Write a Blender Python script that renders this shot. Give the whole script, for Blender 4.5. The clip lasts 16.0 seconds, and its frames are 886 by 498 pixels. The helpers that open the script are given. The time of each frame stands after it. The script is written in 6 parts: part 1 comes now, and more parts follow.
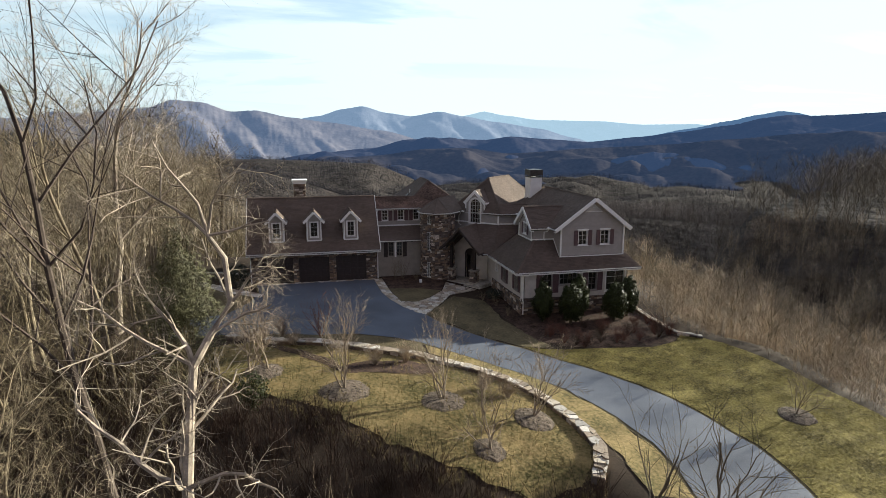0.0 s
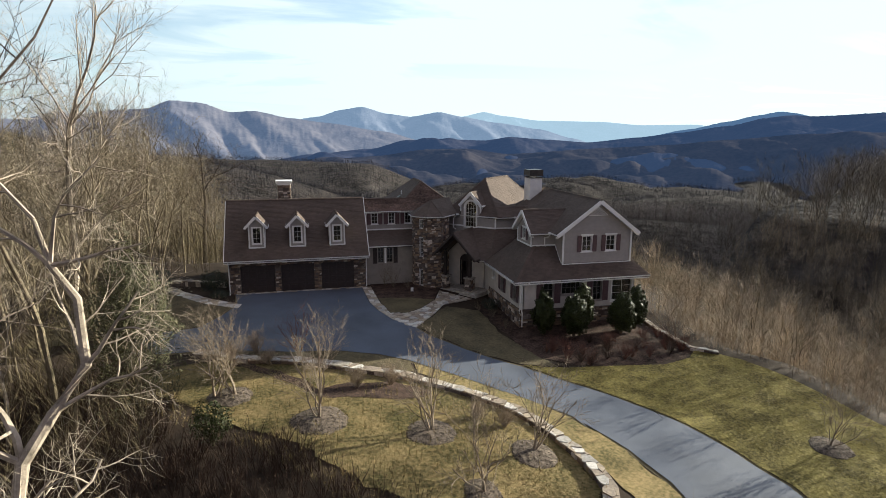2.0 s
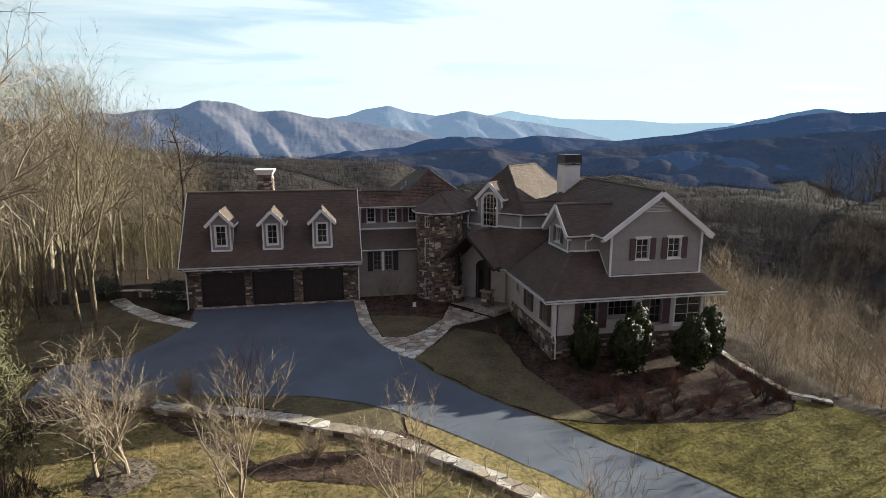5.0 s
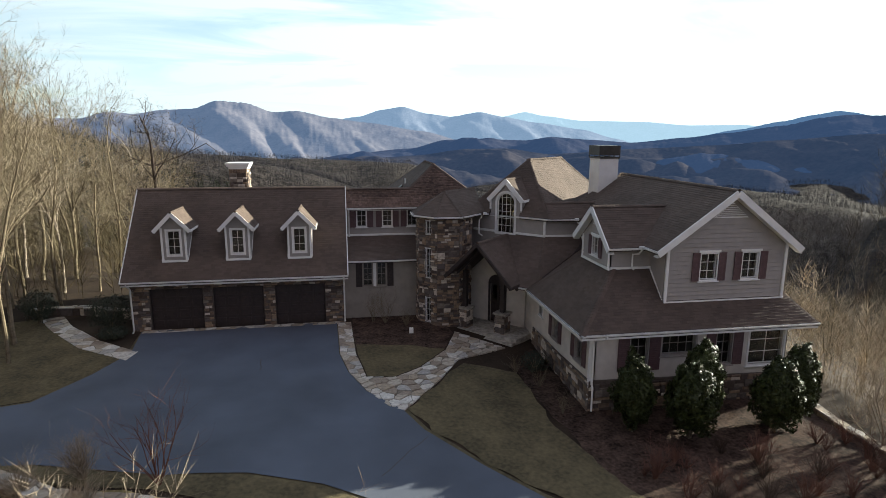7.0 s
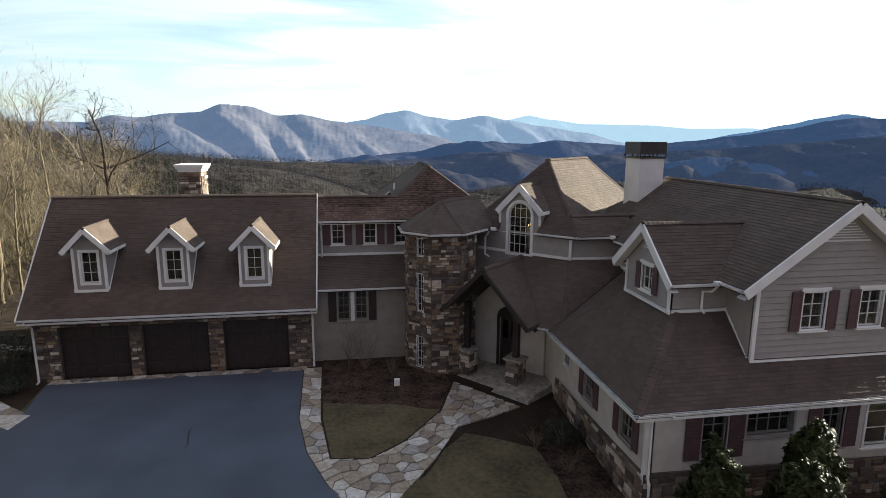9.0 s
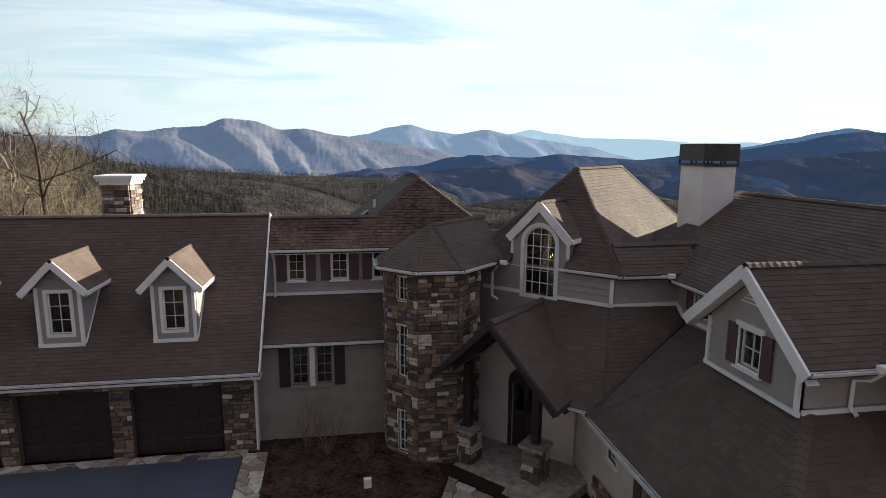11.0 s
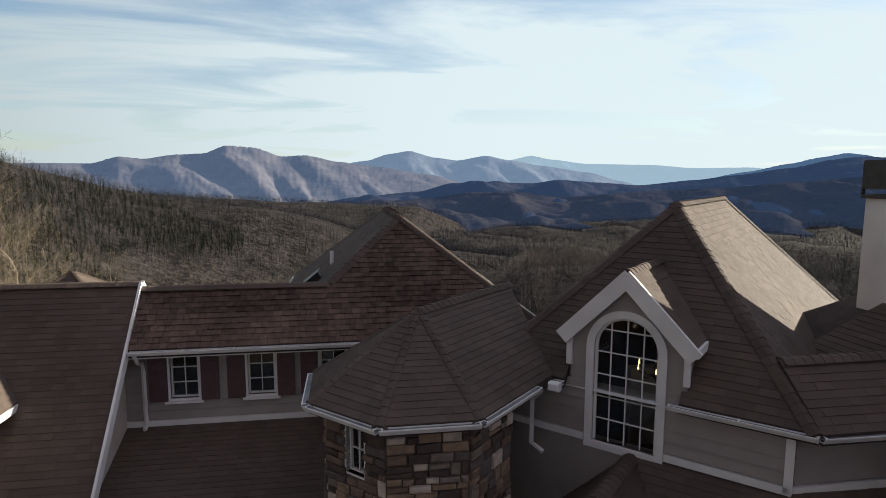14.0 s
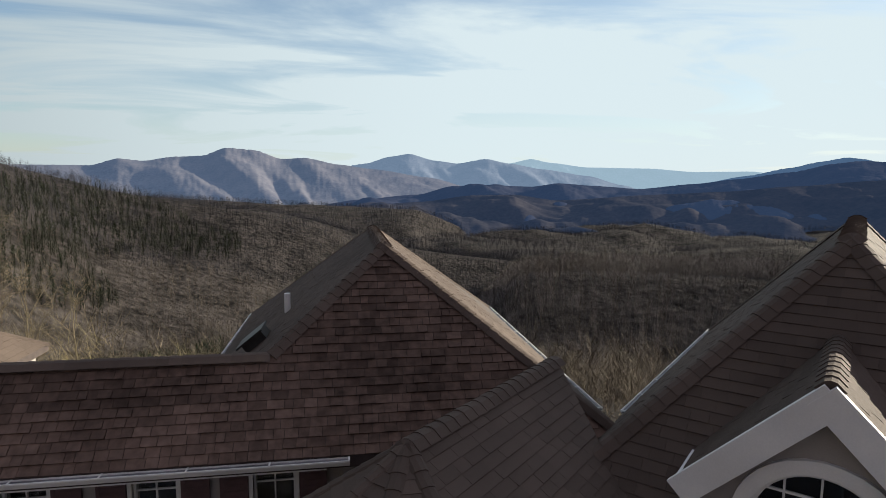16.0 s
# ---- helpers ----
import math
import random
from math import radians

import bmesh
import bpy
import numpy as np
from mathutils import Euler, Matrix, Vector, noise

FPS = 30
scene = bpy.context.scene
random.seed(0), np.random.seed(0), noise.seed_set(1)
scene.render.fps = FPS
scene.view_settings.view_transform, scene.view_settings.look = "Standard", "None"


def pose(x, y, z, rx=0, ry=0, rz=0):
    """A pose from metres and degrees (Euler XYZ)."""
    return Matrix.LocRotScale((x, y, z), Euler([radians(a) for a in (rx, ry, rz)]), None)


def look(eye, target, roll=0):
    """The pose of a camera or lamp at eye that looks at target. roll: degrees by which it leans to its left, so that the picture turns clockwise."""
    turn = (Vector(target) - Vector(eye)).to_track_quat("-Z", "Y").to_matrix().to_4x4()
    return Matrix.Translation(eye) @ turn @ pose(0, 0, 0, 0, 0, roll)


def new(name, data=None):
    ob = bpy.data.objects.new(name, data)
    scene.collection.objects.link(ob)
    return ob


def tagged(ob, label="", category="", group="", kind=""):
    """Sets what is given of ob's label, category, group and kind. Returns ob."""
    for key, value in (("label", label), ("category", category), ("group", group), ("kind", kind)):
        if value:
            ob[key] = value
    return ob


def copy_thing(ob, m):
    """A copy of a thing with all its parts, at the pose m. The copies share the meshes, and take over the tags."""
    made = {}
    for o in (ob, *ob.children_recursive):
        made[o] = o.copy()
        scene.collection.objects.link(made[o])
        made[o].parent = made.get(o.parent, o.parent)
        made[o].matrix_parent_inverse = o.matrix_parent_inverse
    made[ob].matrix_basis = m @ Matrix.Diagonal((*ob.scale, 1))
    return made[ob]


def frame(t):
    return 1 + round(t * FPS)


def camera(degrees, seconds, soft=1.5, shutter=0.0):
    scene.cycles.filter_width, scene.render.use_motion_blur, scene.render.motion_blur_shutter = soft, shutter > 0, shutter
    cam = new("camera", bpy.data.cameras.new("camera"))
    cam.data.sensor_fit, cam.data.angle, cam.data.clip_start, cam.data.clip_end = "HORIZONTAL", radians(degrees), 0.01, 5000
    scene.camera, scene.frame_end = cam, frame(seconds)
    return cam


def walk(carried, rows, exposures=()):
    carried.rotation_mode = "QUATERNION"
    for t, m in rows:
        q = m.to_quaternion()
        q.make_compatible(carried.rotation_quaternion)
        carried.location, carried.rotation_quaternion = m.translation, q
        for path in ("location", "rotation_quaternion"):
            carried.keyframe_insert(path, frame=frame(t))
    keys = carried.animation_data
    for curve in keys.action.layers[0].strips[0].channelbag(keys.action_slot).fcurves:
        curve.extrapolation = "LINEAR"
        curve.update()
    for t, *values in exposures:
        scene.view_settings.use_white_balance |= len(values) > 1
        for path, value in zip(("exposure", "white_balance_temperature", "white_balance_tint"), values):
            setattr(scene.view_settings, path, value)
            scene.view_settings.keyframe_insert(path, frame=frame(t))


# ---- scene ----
cam = camera(74.6, 16.0, soft=0.75)
PATH = [
    (0, (-5.985, -19.205, 13.564), (-5.522, -17.299, 13.169), 0.2),
    (0.5, (-5.711, -18.496, 13.559), (-5.247, -16.591, 13.165), 0.2),
    (1, (-5.354, -17.722, 13.521), (-4.891, -15.816, 13.128), 0.2),
    (1.5, (-4.966, -16.825, 13.461), (-4.503, -14.919, 13.069), 0.3),
    (2, (-4.594, -15.746, 13.297), (-4.129, -13.84, 12.904), 0.2),
    (2.5, (-4.078, -14.472, 13.019), (-3.615, -12.566, 12.627), 0.2),
    (3, (-3.482, -13.043, 12.728), (-3.025, -11.136, 12.335), 0.1),
    (3.5, (-2.863, -11.471, 12.444), (-2.425, -9.56, 12.049), 0.2),
    (4, (-2.28, -9.722, 12.227), (-1.864, -7.807, 11.828), 0.1),
    (6.5, (0.204, -0.576, 10.859), (0.546, 1.356, 10.47), 0.3),
    (7, (0.678, 1.265, 10.739), (1.013, 3.197, 10.347), 0.3),
    (7.5, (1.108, 3.048, 10.594), (1.438, 4.981, 10.203), 0.3),
    (8, (1.512, 4.875, 10.471), (1.839, 6.809, 10.08), 0.3),
    (8.5, (1.896, 6.659, 10.372), (2.22, 8.595, 9.985), 0.3),
    (11, (3.751, 15.256, 9.819), (4.066, 17.203, 9.484), 0.3),
    (11.5, (4.148, 16.89, 9.713), (4.455, 18.841, 9.397), 0.2),
    (12, (4.418, 18.473, 9.681), (4.727, 20.425, 9.377), 0.1),
    (12.5, (4.629, 20.041, 9.697), (4.944, 21.994, 9.404), 0.2),
    (13, (4.862, 21.525, 9.775), (5.18, 23.478, 9.487), 0.1),
    (13.5, (5.09, 22.913, 9.771), (5.407, 24.869, 9.502), -0),
    (14, (5.292, 24.257, 9.748), (5.606, 26.216, 9.500), 0.1),
    (14.5, (5.462, 25.533, 9.730), (5.776, 27.494, 9.492), 0.1),
    (15, (5.609, 26.737, 9.773), (5.924, 28.698, 9.533), 0.2),
    (15.5, (5.797, 27.938, 9.823), (6.11, 29.898, 9.582), 0.1),
    (16, (5.939, 29.071, 9.854), (6.255, 31.032, 9.616), 0.3),
]
walk(cam, [(t, look(eye, target, roll)) for t, eye, target, roll in PATH],
     [(0, 1.62, 6330, 8), (3, 1.6, 6330, 8), (4, 1.6, 6330, 8), (6.5, 1.7, 6300, 6), (7.5, 1.86, 6300, 6), (8.5, 1.86, 6300, 6), (11, 1.64, 6420, 8), (13, 1.36, 6500, 10), (16, 1.2, 6500, 10)])

# ---- sky and sun ----
SUN_AZ, SUN_EL = radians(15), radians(14.5)      # azimuth from +x towards +y
sun_dir = Vector((math.cos(SUN_AZ) * math.cos(SUN_EL), math.sin(SUN_AZ) * math.cos(SUN_EL), math.sin(SUN_EL)))
sun = new("sun", bpy.data.lights.new("sun", "SUN"))
sun.data.energy, sun.data.angle, sun.data.color = 5.0, radians(0.6), (1.0, 0.93, 0.77)
sun.matrix_world = look(sun_dir * 100, (0, 0, 0))

world = bpy.data.worlds.new("sky")
scene.world = world
world.use_nodes = True
wn, wl = world.node_tree.nodes, world.node_tree.links

sky = wn.new("ShaderNodeTexSky")
sky.sky_type, sky.sun_disc = "NISHITA", False
sky.sun_elevation, sky.sun_rotation = SUN_EL, math.pi / 2 - SUN_AZ
sky.air_density, sky.dust_density, sky.ozone_density = 1.0, 0.4, 2.5
dim = wn.new("ShaderNodeVectorMath")
dim.operation = "SCALE"
dim.inputs[3].default_value = 0.066
wl.new(sky.outputs[0], dim.inputs[0])
coord = wn.new("ShaderNodeTexCoord")
sep = wn.new("ShaderNodeSeparateXYZ")
wl.new(coord.outputs["Generated"], sep.inputs[0])


def wmath(op, a, b=None):
    n = wn.new("ShaderNodeMath")
    n.operation = op
    for i, v in enumerate((a, b)):
        if v is None:
            continue
        if isinstance(v, (int, float)):
            n.inputs[i].default_value = v
        else:
            wl.new(v, n.inputs[i])
    return n.outputs[0]


def wramp(value, a, b, c=0.0, d=1.0):
    n = wn.new("ShaderNodeMapRange")
    n.interpolation_type = "SMOOTHSTEP"
    wl.new(value, n.inputs[0])
    for i, v in enumerate((a, b, c, d)):
        n.inputs[i + 1].default_value = v
    return n.outputs[0]


# thin high cloud: stretched noise on a flat layer overhead, denser towards the horizon and the sun
lift = wmath("ADD", wmath("MAXIMUM", sep.outputs[2], 0.0), 0.09)
flat = wn.new("ShaderNodeCombineXYZ")
wl.new(wmath("DIVIDE", sep.outputs[0], lift), flat.inputs[0])
wl.new(wmath("DIVIDE", sep.outputs[1], lift), flat.inputs[1])
turn = wn.new("ShaderNodeMapping")
turn.inputs["Rotation"].default_value = (0, 0, radians(-18))
turn.inputs["Scale"].default_value = (0.6, 0.95, 1)
wl.new(flat.outputs[0], turn.inputs[0])
noise_c = wn.new("ShaderNodeTexNoise")
noise_c.inputs["Scale"].default_value, noise_c.inputs["Detail"].default_value, noise_c.inputs["Roughness"].default_value = 0.85, 9, 0.55
noise_c.inputs["Distortion"].default_value = 0.7
wl.new(turn.outputs[0], noise_c.inputs["Vector"])
cover = wramp(noise_c.outputs[0], 0.36, 0.60)
haze = wramp(sep.outputs[2], 0.02, 0.26, 1.0, 0.0)
sunward = wn.new("ShaderNodeVectorMath")
sunward.operation = "DOT_PRODUCT"
wl.new(coord.outputs["Generated"], sunward.inputs[0])
sunward.inputs[1].default_value = (math.cos(SUN_AZ + 0.5), math.sin(SUN_AZ + 0.5), 0.1)
near_sun = wramp(sunward.outputs["Value"], 0.15, 0.95)
ahead = wramp(sep.outputs[1], -0.35, 0.55)      # the cloud sheet thickens and warms away from the valley
veil = wmath("MULTIPLY", wmath("SUBTRACT", 1.0, ahead), 0.45)
mask = wmath("MINIMUM", wmath("ADD", wmath("ADD", wmath("MULTIPLY", cover, 0.8), veil), wmath("ADD", wmath("MULTIPLY", haze, 0.5), wmath("MULTIPLY", near_sun, 0.34))), 0.97)
glow = wramp(sunward.outputs["Value"], -0.5, 0.9, 0.12, 0.38)
white = wn.new("ShaderNodeCombineXYZ")
for i, (c, d) in enumerate(((1.02, 0.83), (0.925, 0.965), (1.09, 1.01))):
    wl.new(wmath("MULTIPLY", glow, wramp(ahead, 0.0, 1.0, c, d)), white.inputs[i])
mixed = wn.new("ShaderNodeMix")
mixed.data_type = "RGBA"
wl.new(mask, mixed.inputs[0])
wl.new(dim.outputs[0], mixed.inputs[6])
wl.new(white.outputs[0], mixed.inputs[7])
wl.new(mixed.outputs[2], wn["Background"].inputs[0])
wn["Background"].inputs[1].default_value = 1.0


# ---- materials ----
def material(name, colour, rough=0.8, metal=0.0, spread=0.15, scale=6.0, bump=0.0, bump_scale=60.0, random_value=0.0, fine=60.0, second=None, coords="Object", spec=0.5, grain=0.35):
    """A painted or mineral surface: two scales of variation in the colour, fine relief, and a random value per object."""
    m = bpy.data.materials.new(name)
    m.use_nodes = True
    n, l = m.node_tree.nodes, m.node_tree.links
    b = n["Principled BSDF"]
    b.inputs["Roughness"].default_value, b.inputs["Metallic"].default_value = rough, metal
    b.inputs["Specular IOR Level"].default_value = spec
    tc = n.new("ShaderNodeTexCoord")
    big, small = n.new("ShaderNodeTexNoise"), n.new("ShaderNodeTexNoise")
    big.inputs["Scale"].default_value, small.inputs["Scale"].default_value = scale, fine
    big.inputs["Detail"].default_value = 5
    for t in (big, small):
        l.new(tc.outputs[coords], t.inputs["Vector"])
    mix = n.new("ShaderNodeMix")
    mix.data_type = "RGBA"
    dark = second or tuple(c * (1 - spread * 2) for c in colour)
    light = tuple(min(1, c * (1 + spread)) for c in colour)
    mix.inputs[6].default_value, mix.inputs[7].default_value = (*dark, 1), (*light, 1)
    add = n.new("ShaderNodeMath")
    add.operation = "MULTIPLY_ADD"
    l.new(small.outputs[0], add.inputs[0])
    add.inputs[1].default_value = grain
    l.new(big.outputs[0], add.inputs[2])
    ramp = n.new("ShaderNodeMapRange")
    ramp.inputs[1].default_value, ramp.inputs[2].default_value = 0.5 + 0.5 * grain - 0.255, 0.5 + 0.5 * grain + 0.245
    l.new(add.outputs[0], ramp.inputs[0])
    l.new(ramp.outputs[0], mix.inputs[0])
    out = mix.outputs[2]
    if random_value:
        info = n.new("ShaderNodeObjectInfo")
        geo = n.new("ShaderNodeNewGeometry")
        both = n.new("ShaderNodeMath")
        both.operation = "ADD"
        l.new(info.outputs["Random"], both.inputs[0])
        l.new(geo.outputs["Random Per Island"], both.inputs[1])
        rng = n.new("ShaderNodeMapRange")
        rng.inputs[2].default_value = 2.0
        rng.inputs[3].default_value, rng.inputs[4].default_value = 1 - random_value, 1 + random_value
        l.new(both.outputs[0], rng.inputs[0])
        hsv = n.new("ShaderNodeHueSaturation")
        l.new(rng.outputs[0], hsv.inputs["Value"])
        l.new(out, hsv.inputs["Color"])
        out = hsv.outputs[0]
    l.new(out, b.inputs["Base Color"])
    if bump:
        bn = n.new("ShaderNodeTexNoise")
        bn.inputs["Scale"].default_value, bn.inputs["Detail"].default_value = bump_scale, 4
        l.new(tc.outputs[coords], bn.inputs["Vector"])
        bp = n.new("ShaderNodeBump")
        bp.inputs["Strength"].default_value, bp.inputs["Distance"].default_value = bump, 0.02
        l.new(bn.outputs[0], bp.inputs["Height"])
        l.new(bp.outputs[0], b.inputs["Normal"])
    return m


def hued(name, stops, rough, bump=0.6, bump_scale=30):
    """Pieces of one stuff in several hues: the hue by the piece, grain within it."""
    m = material(name, (0.5, 0.5, 0.5), rough, spread=0.2, scale=7, bump=bump, bump_scale=bump_scale)
    n, l = m.node_tree.nodes, m.node_tree.links
    b = n["Principled BSDF"]
    grain = b.inputs["Base Color"].links[0].from_socket
    info, geo = n.new("ShaderNodeObjectInfo"), n.new("ShaderNodeNewGeometry")
    add, frac = n.new("ShaderNodeMath"), n.new("ShaderNodeMath")
    l.new(info.outputs["Random"], add.inputs[0])
    l.new(geo.outputs["Random Per Island"], add.inputs[1])
    frac.operation = "FRACT"
    l.new(add.outputs[0], frac.inputs[0])
    ramp = n.new("ShaderNodeValToRGB")
    ramp.color_ramp.interpolation = "CONSTANT"
    while len(ramp.color_ramp.elements) < len(stops):
        ramp.color_ramp.elements.new(0.5)
    for e, (pos, col) in zip(ramp.color_ramp.elements, stops):
        e.position, e.color = pos, (*col, 1)
    l.new(frac.outputs[0], ramp.inputs[0])
    mul = n.new("ShaderNodeMix")
    mul.data_type, mul.blend_type = "RGBA", "MULTIPLY"
    mul.inputs[0].default_value = 1.0
    l.new(ramp.outputs[0], mul.inputs[6])
    two = n.new("ShaderNodeVectorMath")
    two.operation = "SCALE"
    two.inputs[3].default_value = 2.0
    l.new(grain, two.inputs[0])
    l.new(two.outputs[0], mul.inputs[7])
    l.new(mul.outputs[2], b.inputs["Base Color"])
    return m


M_SHINGLE = material("shingle", (0.1, 0.076, 0.062), 0.85, spread=0.12, scale=0.6, fine=90, bump=0.4, bump_scale=150, random_value=0.24, spec=0.15)
M_TROUGH = material("gutter_trough", (0.2, 0.2, 0.21), 0.6, spread=0.3, scale=2)
M_SHINGLE_WORN = material("worn_shingle", (0.165, 0.112, 0.088), 0.85, spread=0.3, scale=0.45, fine=9, grain=0.5, bump=0.5, bump_scale=110, random_value=0.45, spec=0.15)
M_ROOFDECK = material("roof_felt", (0.06, 0.045, 0.04), 0.95)
M_TRIM = material("white_trim", (0.74, 0.73, 0.7), 0.5, spread=0.06, scale=2)
M_SIDING = material("taupe_siding", (0.3, 0.272, 0.248), 0.6, spread=0.06, scale=3, random_value=0.05)
# Darker stucco copy: shade of the link's recess is put into the colour.
M_STUCCO_RECESS = material("recess_dark_stucco", (0.27, 0.24, 0.205), 0.9, spread=0.1, scale=2, bump=0.3, bump_scale=120)
M_STUCCO = material("stucco", (0.56, 0.52, 0.46), 0.9, spread=0.08, scale=2, bump=0.3, bump_scale=120)
M_STONE = hued("field_stone", ((0.0, (0.08, 0.058, 0.047)), (0.2, (0.17, 0.118, 0.082)), (0.4, (0.115, 0.095, 0.083)), (0.58, (0.27, 0.19, 0.125)), (0.74, (0.2, 0.165, 0.135)), (0.86, (0.52, 0.45, 0.37))), 0.85)
M_CHIMNEY = material("white_stucco", (0.68, 0.66, 0.62), 0.9, spread=0.08, scale=1.2, bump=0.3, bump_scale=120)
M_MORTAR = material("mortar", (0.10, 0.08, 0.065), 0.95, spread=0.2)
M_DOOR = material("dark_door", (0.03, 0.02, 0.018), 0.5, spread=0.2)
M_SHUTTER = material("red_brown_shutter", (0.1, 0.055, 0.056), 0.6, spread=0.15)
M_ASPHALT = material("asphalt", (0.07, 0.083, 0.112), 0.8, spread=0.16, scale=0.35, fine=40, bump=0.3, bump_scale=90)
M_TIMBER = material("dark_timber", (0.032, 0.022, 0.019), 0.7, spread=0.25, scale=8)
M_CAP = material("bronze_metal", (0.06, 0.055, 0.05), 0.45, metal=0.6, spread=0.15)
M_FLAG = material("flagstone", (0.36, 0.33, 0.28), 0.85, spread=0.25, scale=5, bump=0.4, random_value=0.3)
M_GROUND = material("ground", (0.042, 0.03, 0.021), 0.95, spread=0.3, scale=0.5, fine=9, bump=0.6, bump_scale=12, spec=0.12)

M_FLAGS = hued("laid_flagstone", ((0.0, (0.26, 0.21, 0.16)), (0.2, (0.4, 0.35, 0.28)), (0.42, (0.32, 0.26, 0.19)), (0.6, (0.5, 0.46, 0.4)), (0.76, (0.34, 0.32, 0.29)), (0.9, (0.57, 0.54, 0.49))), 0.85, 0.5, 18)
M_JOINT = material("sandy_joint", (0.17, 0.145, 0.115), 0.95, spread=0.3, scale=3, fine=40)
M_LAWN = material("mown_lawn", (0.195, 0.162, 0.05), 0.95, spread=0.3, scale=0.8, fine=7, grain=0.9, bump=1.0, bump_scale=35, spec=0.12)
M_DRYLAWN = material("dry_grass", (0.225, 0.168, 0.078), 0.95, spread=0.3, scale=0.55, fine=6, grain=0.9, bump=1.0, bump_scale=35, second=(0.082, 0.075, 0.028), spec=0.12)
M_MULCH = material("grey_mulch", (0.125, 0.1, 0.078), 0.95, spread=0.4, scale=5, fine=14, grain=0.8, bump=0.8, bump_scale=60, spec=0.12)
M_MULCH_DARK = material("bark_mulch", (0.068, 0.044, 0.033), 0.95, spread=0.4, scale=1.5, fine=8, grain=0.9, bump=0.9, bump_scale=50, spec=0.12)
M_BARK = material("grey_brown_bark", (0.18, 0.148, 0.1), 0.95, spread=0.3, scale=3, fine=30, bump=0.5, bump_scale=40, spec=0.12)
M_BARK_PALE = material("pale_bark", (0.31, 0.262, 0.205), 0.9, spread=0.3, scale=3, fine=25, bump=0.5, bump_scale=40, spec=0.12)
M_BARK_DARK = material("dark_bark", (0.07, 0.055, 0.045), 0.95, spread=0.3, scale=3, fine=30, spec=0.12)
M_BARK_VASE = material("smooth_tan_bark", (0.26, 0.21, 0.155), 0.85, spread=0.2, scale=4, fine=30, spec=0.12)
M_TWIG = material("brown_twigs", (0.066, 0.045, 0.032), 0.95, spread=0.3, scale=0.6, fine=10, random_value=0.3, spec=0.12)
M_TWIG_TAN = material("tan_twigs", (0.36, 0.29, 0.205), 0.95, spread=0.35, scale=0.35, fine=5, grain=0.6, random_value=0.4, spec=0.12)
M_TWIG_OLIVE = material("olive_twigs", (0.16, 0.133, 0.072), 0.95, spread=0.25, scale=0.5, fine=10, random_value=0.3, spec=0.12)
M_TWIG_UMBER = material("umber_twigs", (0.1, 0.08, 0.046), 0.95, spread=0.3, scale=0.5, fine=10, random_value=0.35, spec=0.12)
M_TWIG_RED = material("reddish_twigs", (0.14, 0.07, 0.052), 0.95, spread=0.25, scale=2, spec=0.12)
# Litter in the tone of forest shade and haze; bumps stand in for canopy.
M_HILL = material("shade_toned_litter", (0.044, 0.038, 0.035), 0.95, spread=0.4, scale=0.05, fine=0.22, grain=0.9, bump=1.0, bump_scale=0.22, spec=0.05)
M_HILL.node_tree.nodes["Bump"].inputs["Distance"].default_value = 2.5
# Darker lawn copy; the shade beside the house is put into its colour.
M_SHADELAWN = material("shade_dulled_lawn", (0.1, 0.082, 0.046), 0.95, spread=0.35, scale=0.7, fine=6, grain=0.8, bump=0.8, bump_scale=40, second=(0.06, 0.05, 0.03), spec=0.12)
# Woods get darker and bluer with distance: tree shade and haze in the colour.
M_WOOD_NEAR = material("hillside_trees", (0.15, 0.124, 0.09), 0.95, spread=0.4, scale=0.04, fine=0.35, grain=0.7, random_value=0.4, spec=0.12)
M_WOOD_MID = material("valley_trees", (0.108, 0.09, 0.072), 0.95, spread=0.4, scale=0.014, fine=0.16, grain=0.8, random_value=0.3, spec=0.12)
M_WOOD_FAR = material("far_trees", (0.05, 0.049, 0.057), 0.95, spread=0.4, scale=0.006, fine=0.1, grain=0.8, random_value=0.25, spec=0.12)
M_LEAF = material("glossy_leaf", (0.04, 0.05, 0.014), 0.5, spread=0.3, scale=3, random_value=0.4, spec=0.2)
M_LEAF_DULL = material("dull_evergreen", (0.025, 0.035, 0.018), 0.7, spread=0.3, scale=3, random_value=0.3)
M_CEDAR = material("cedar_foliage", (0.062, 0.06, 0.02), 0.8, spread=0.3, scale=1.5, random_value=0.3)


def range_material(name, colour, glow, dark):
    """A far wooded range: haze is put into its colour and a faint emission."""
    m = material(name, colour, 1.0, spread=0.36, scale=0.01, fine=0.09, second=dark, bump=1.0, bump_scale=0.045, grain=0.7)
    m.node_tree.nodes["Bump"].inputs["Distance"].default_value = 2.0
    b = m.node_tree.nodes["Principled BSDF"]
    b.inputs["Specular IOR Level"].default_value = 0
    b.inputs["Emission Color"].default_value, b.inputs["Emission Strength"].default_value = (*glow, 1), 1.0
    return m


# Haze by distance: farther ranges get bluer colours and a stronger glow.
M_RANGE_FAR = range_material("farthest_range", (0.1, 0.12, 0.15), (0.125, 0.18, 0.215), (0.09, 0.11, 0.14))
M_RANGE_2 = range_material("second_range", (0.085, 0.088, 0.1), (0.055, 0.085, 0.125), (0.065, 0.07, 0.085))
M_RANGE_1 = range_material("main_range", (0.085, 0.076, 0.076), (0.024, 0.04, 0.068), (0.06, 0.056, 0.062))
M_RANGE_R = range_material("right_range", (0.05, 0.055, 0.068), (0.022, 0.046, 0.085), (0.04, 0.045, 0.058))
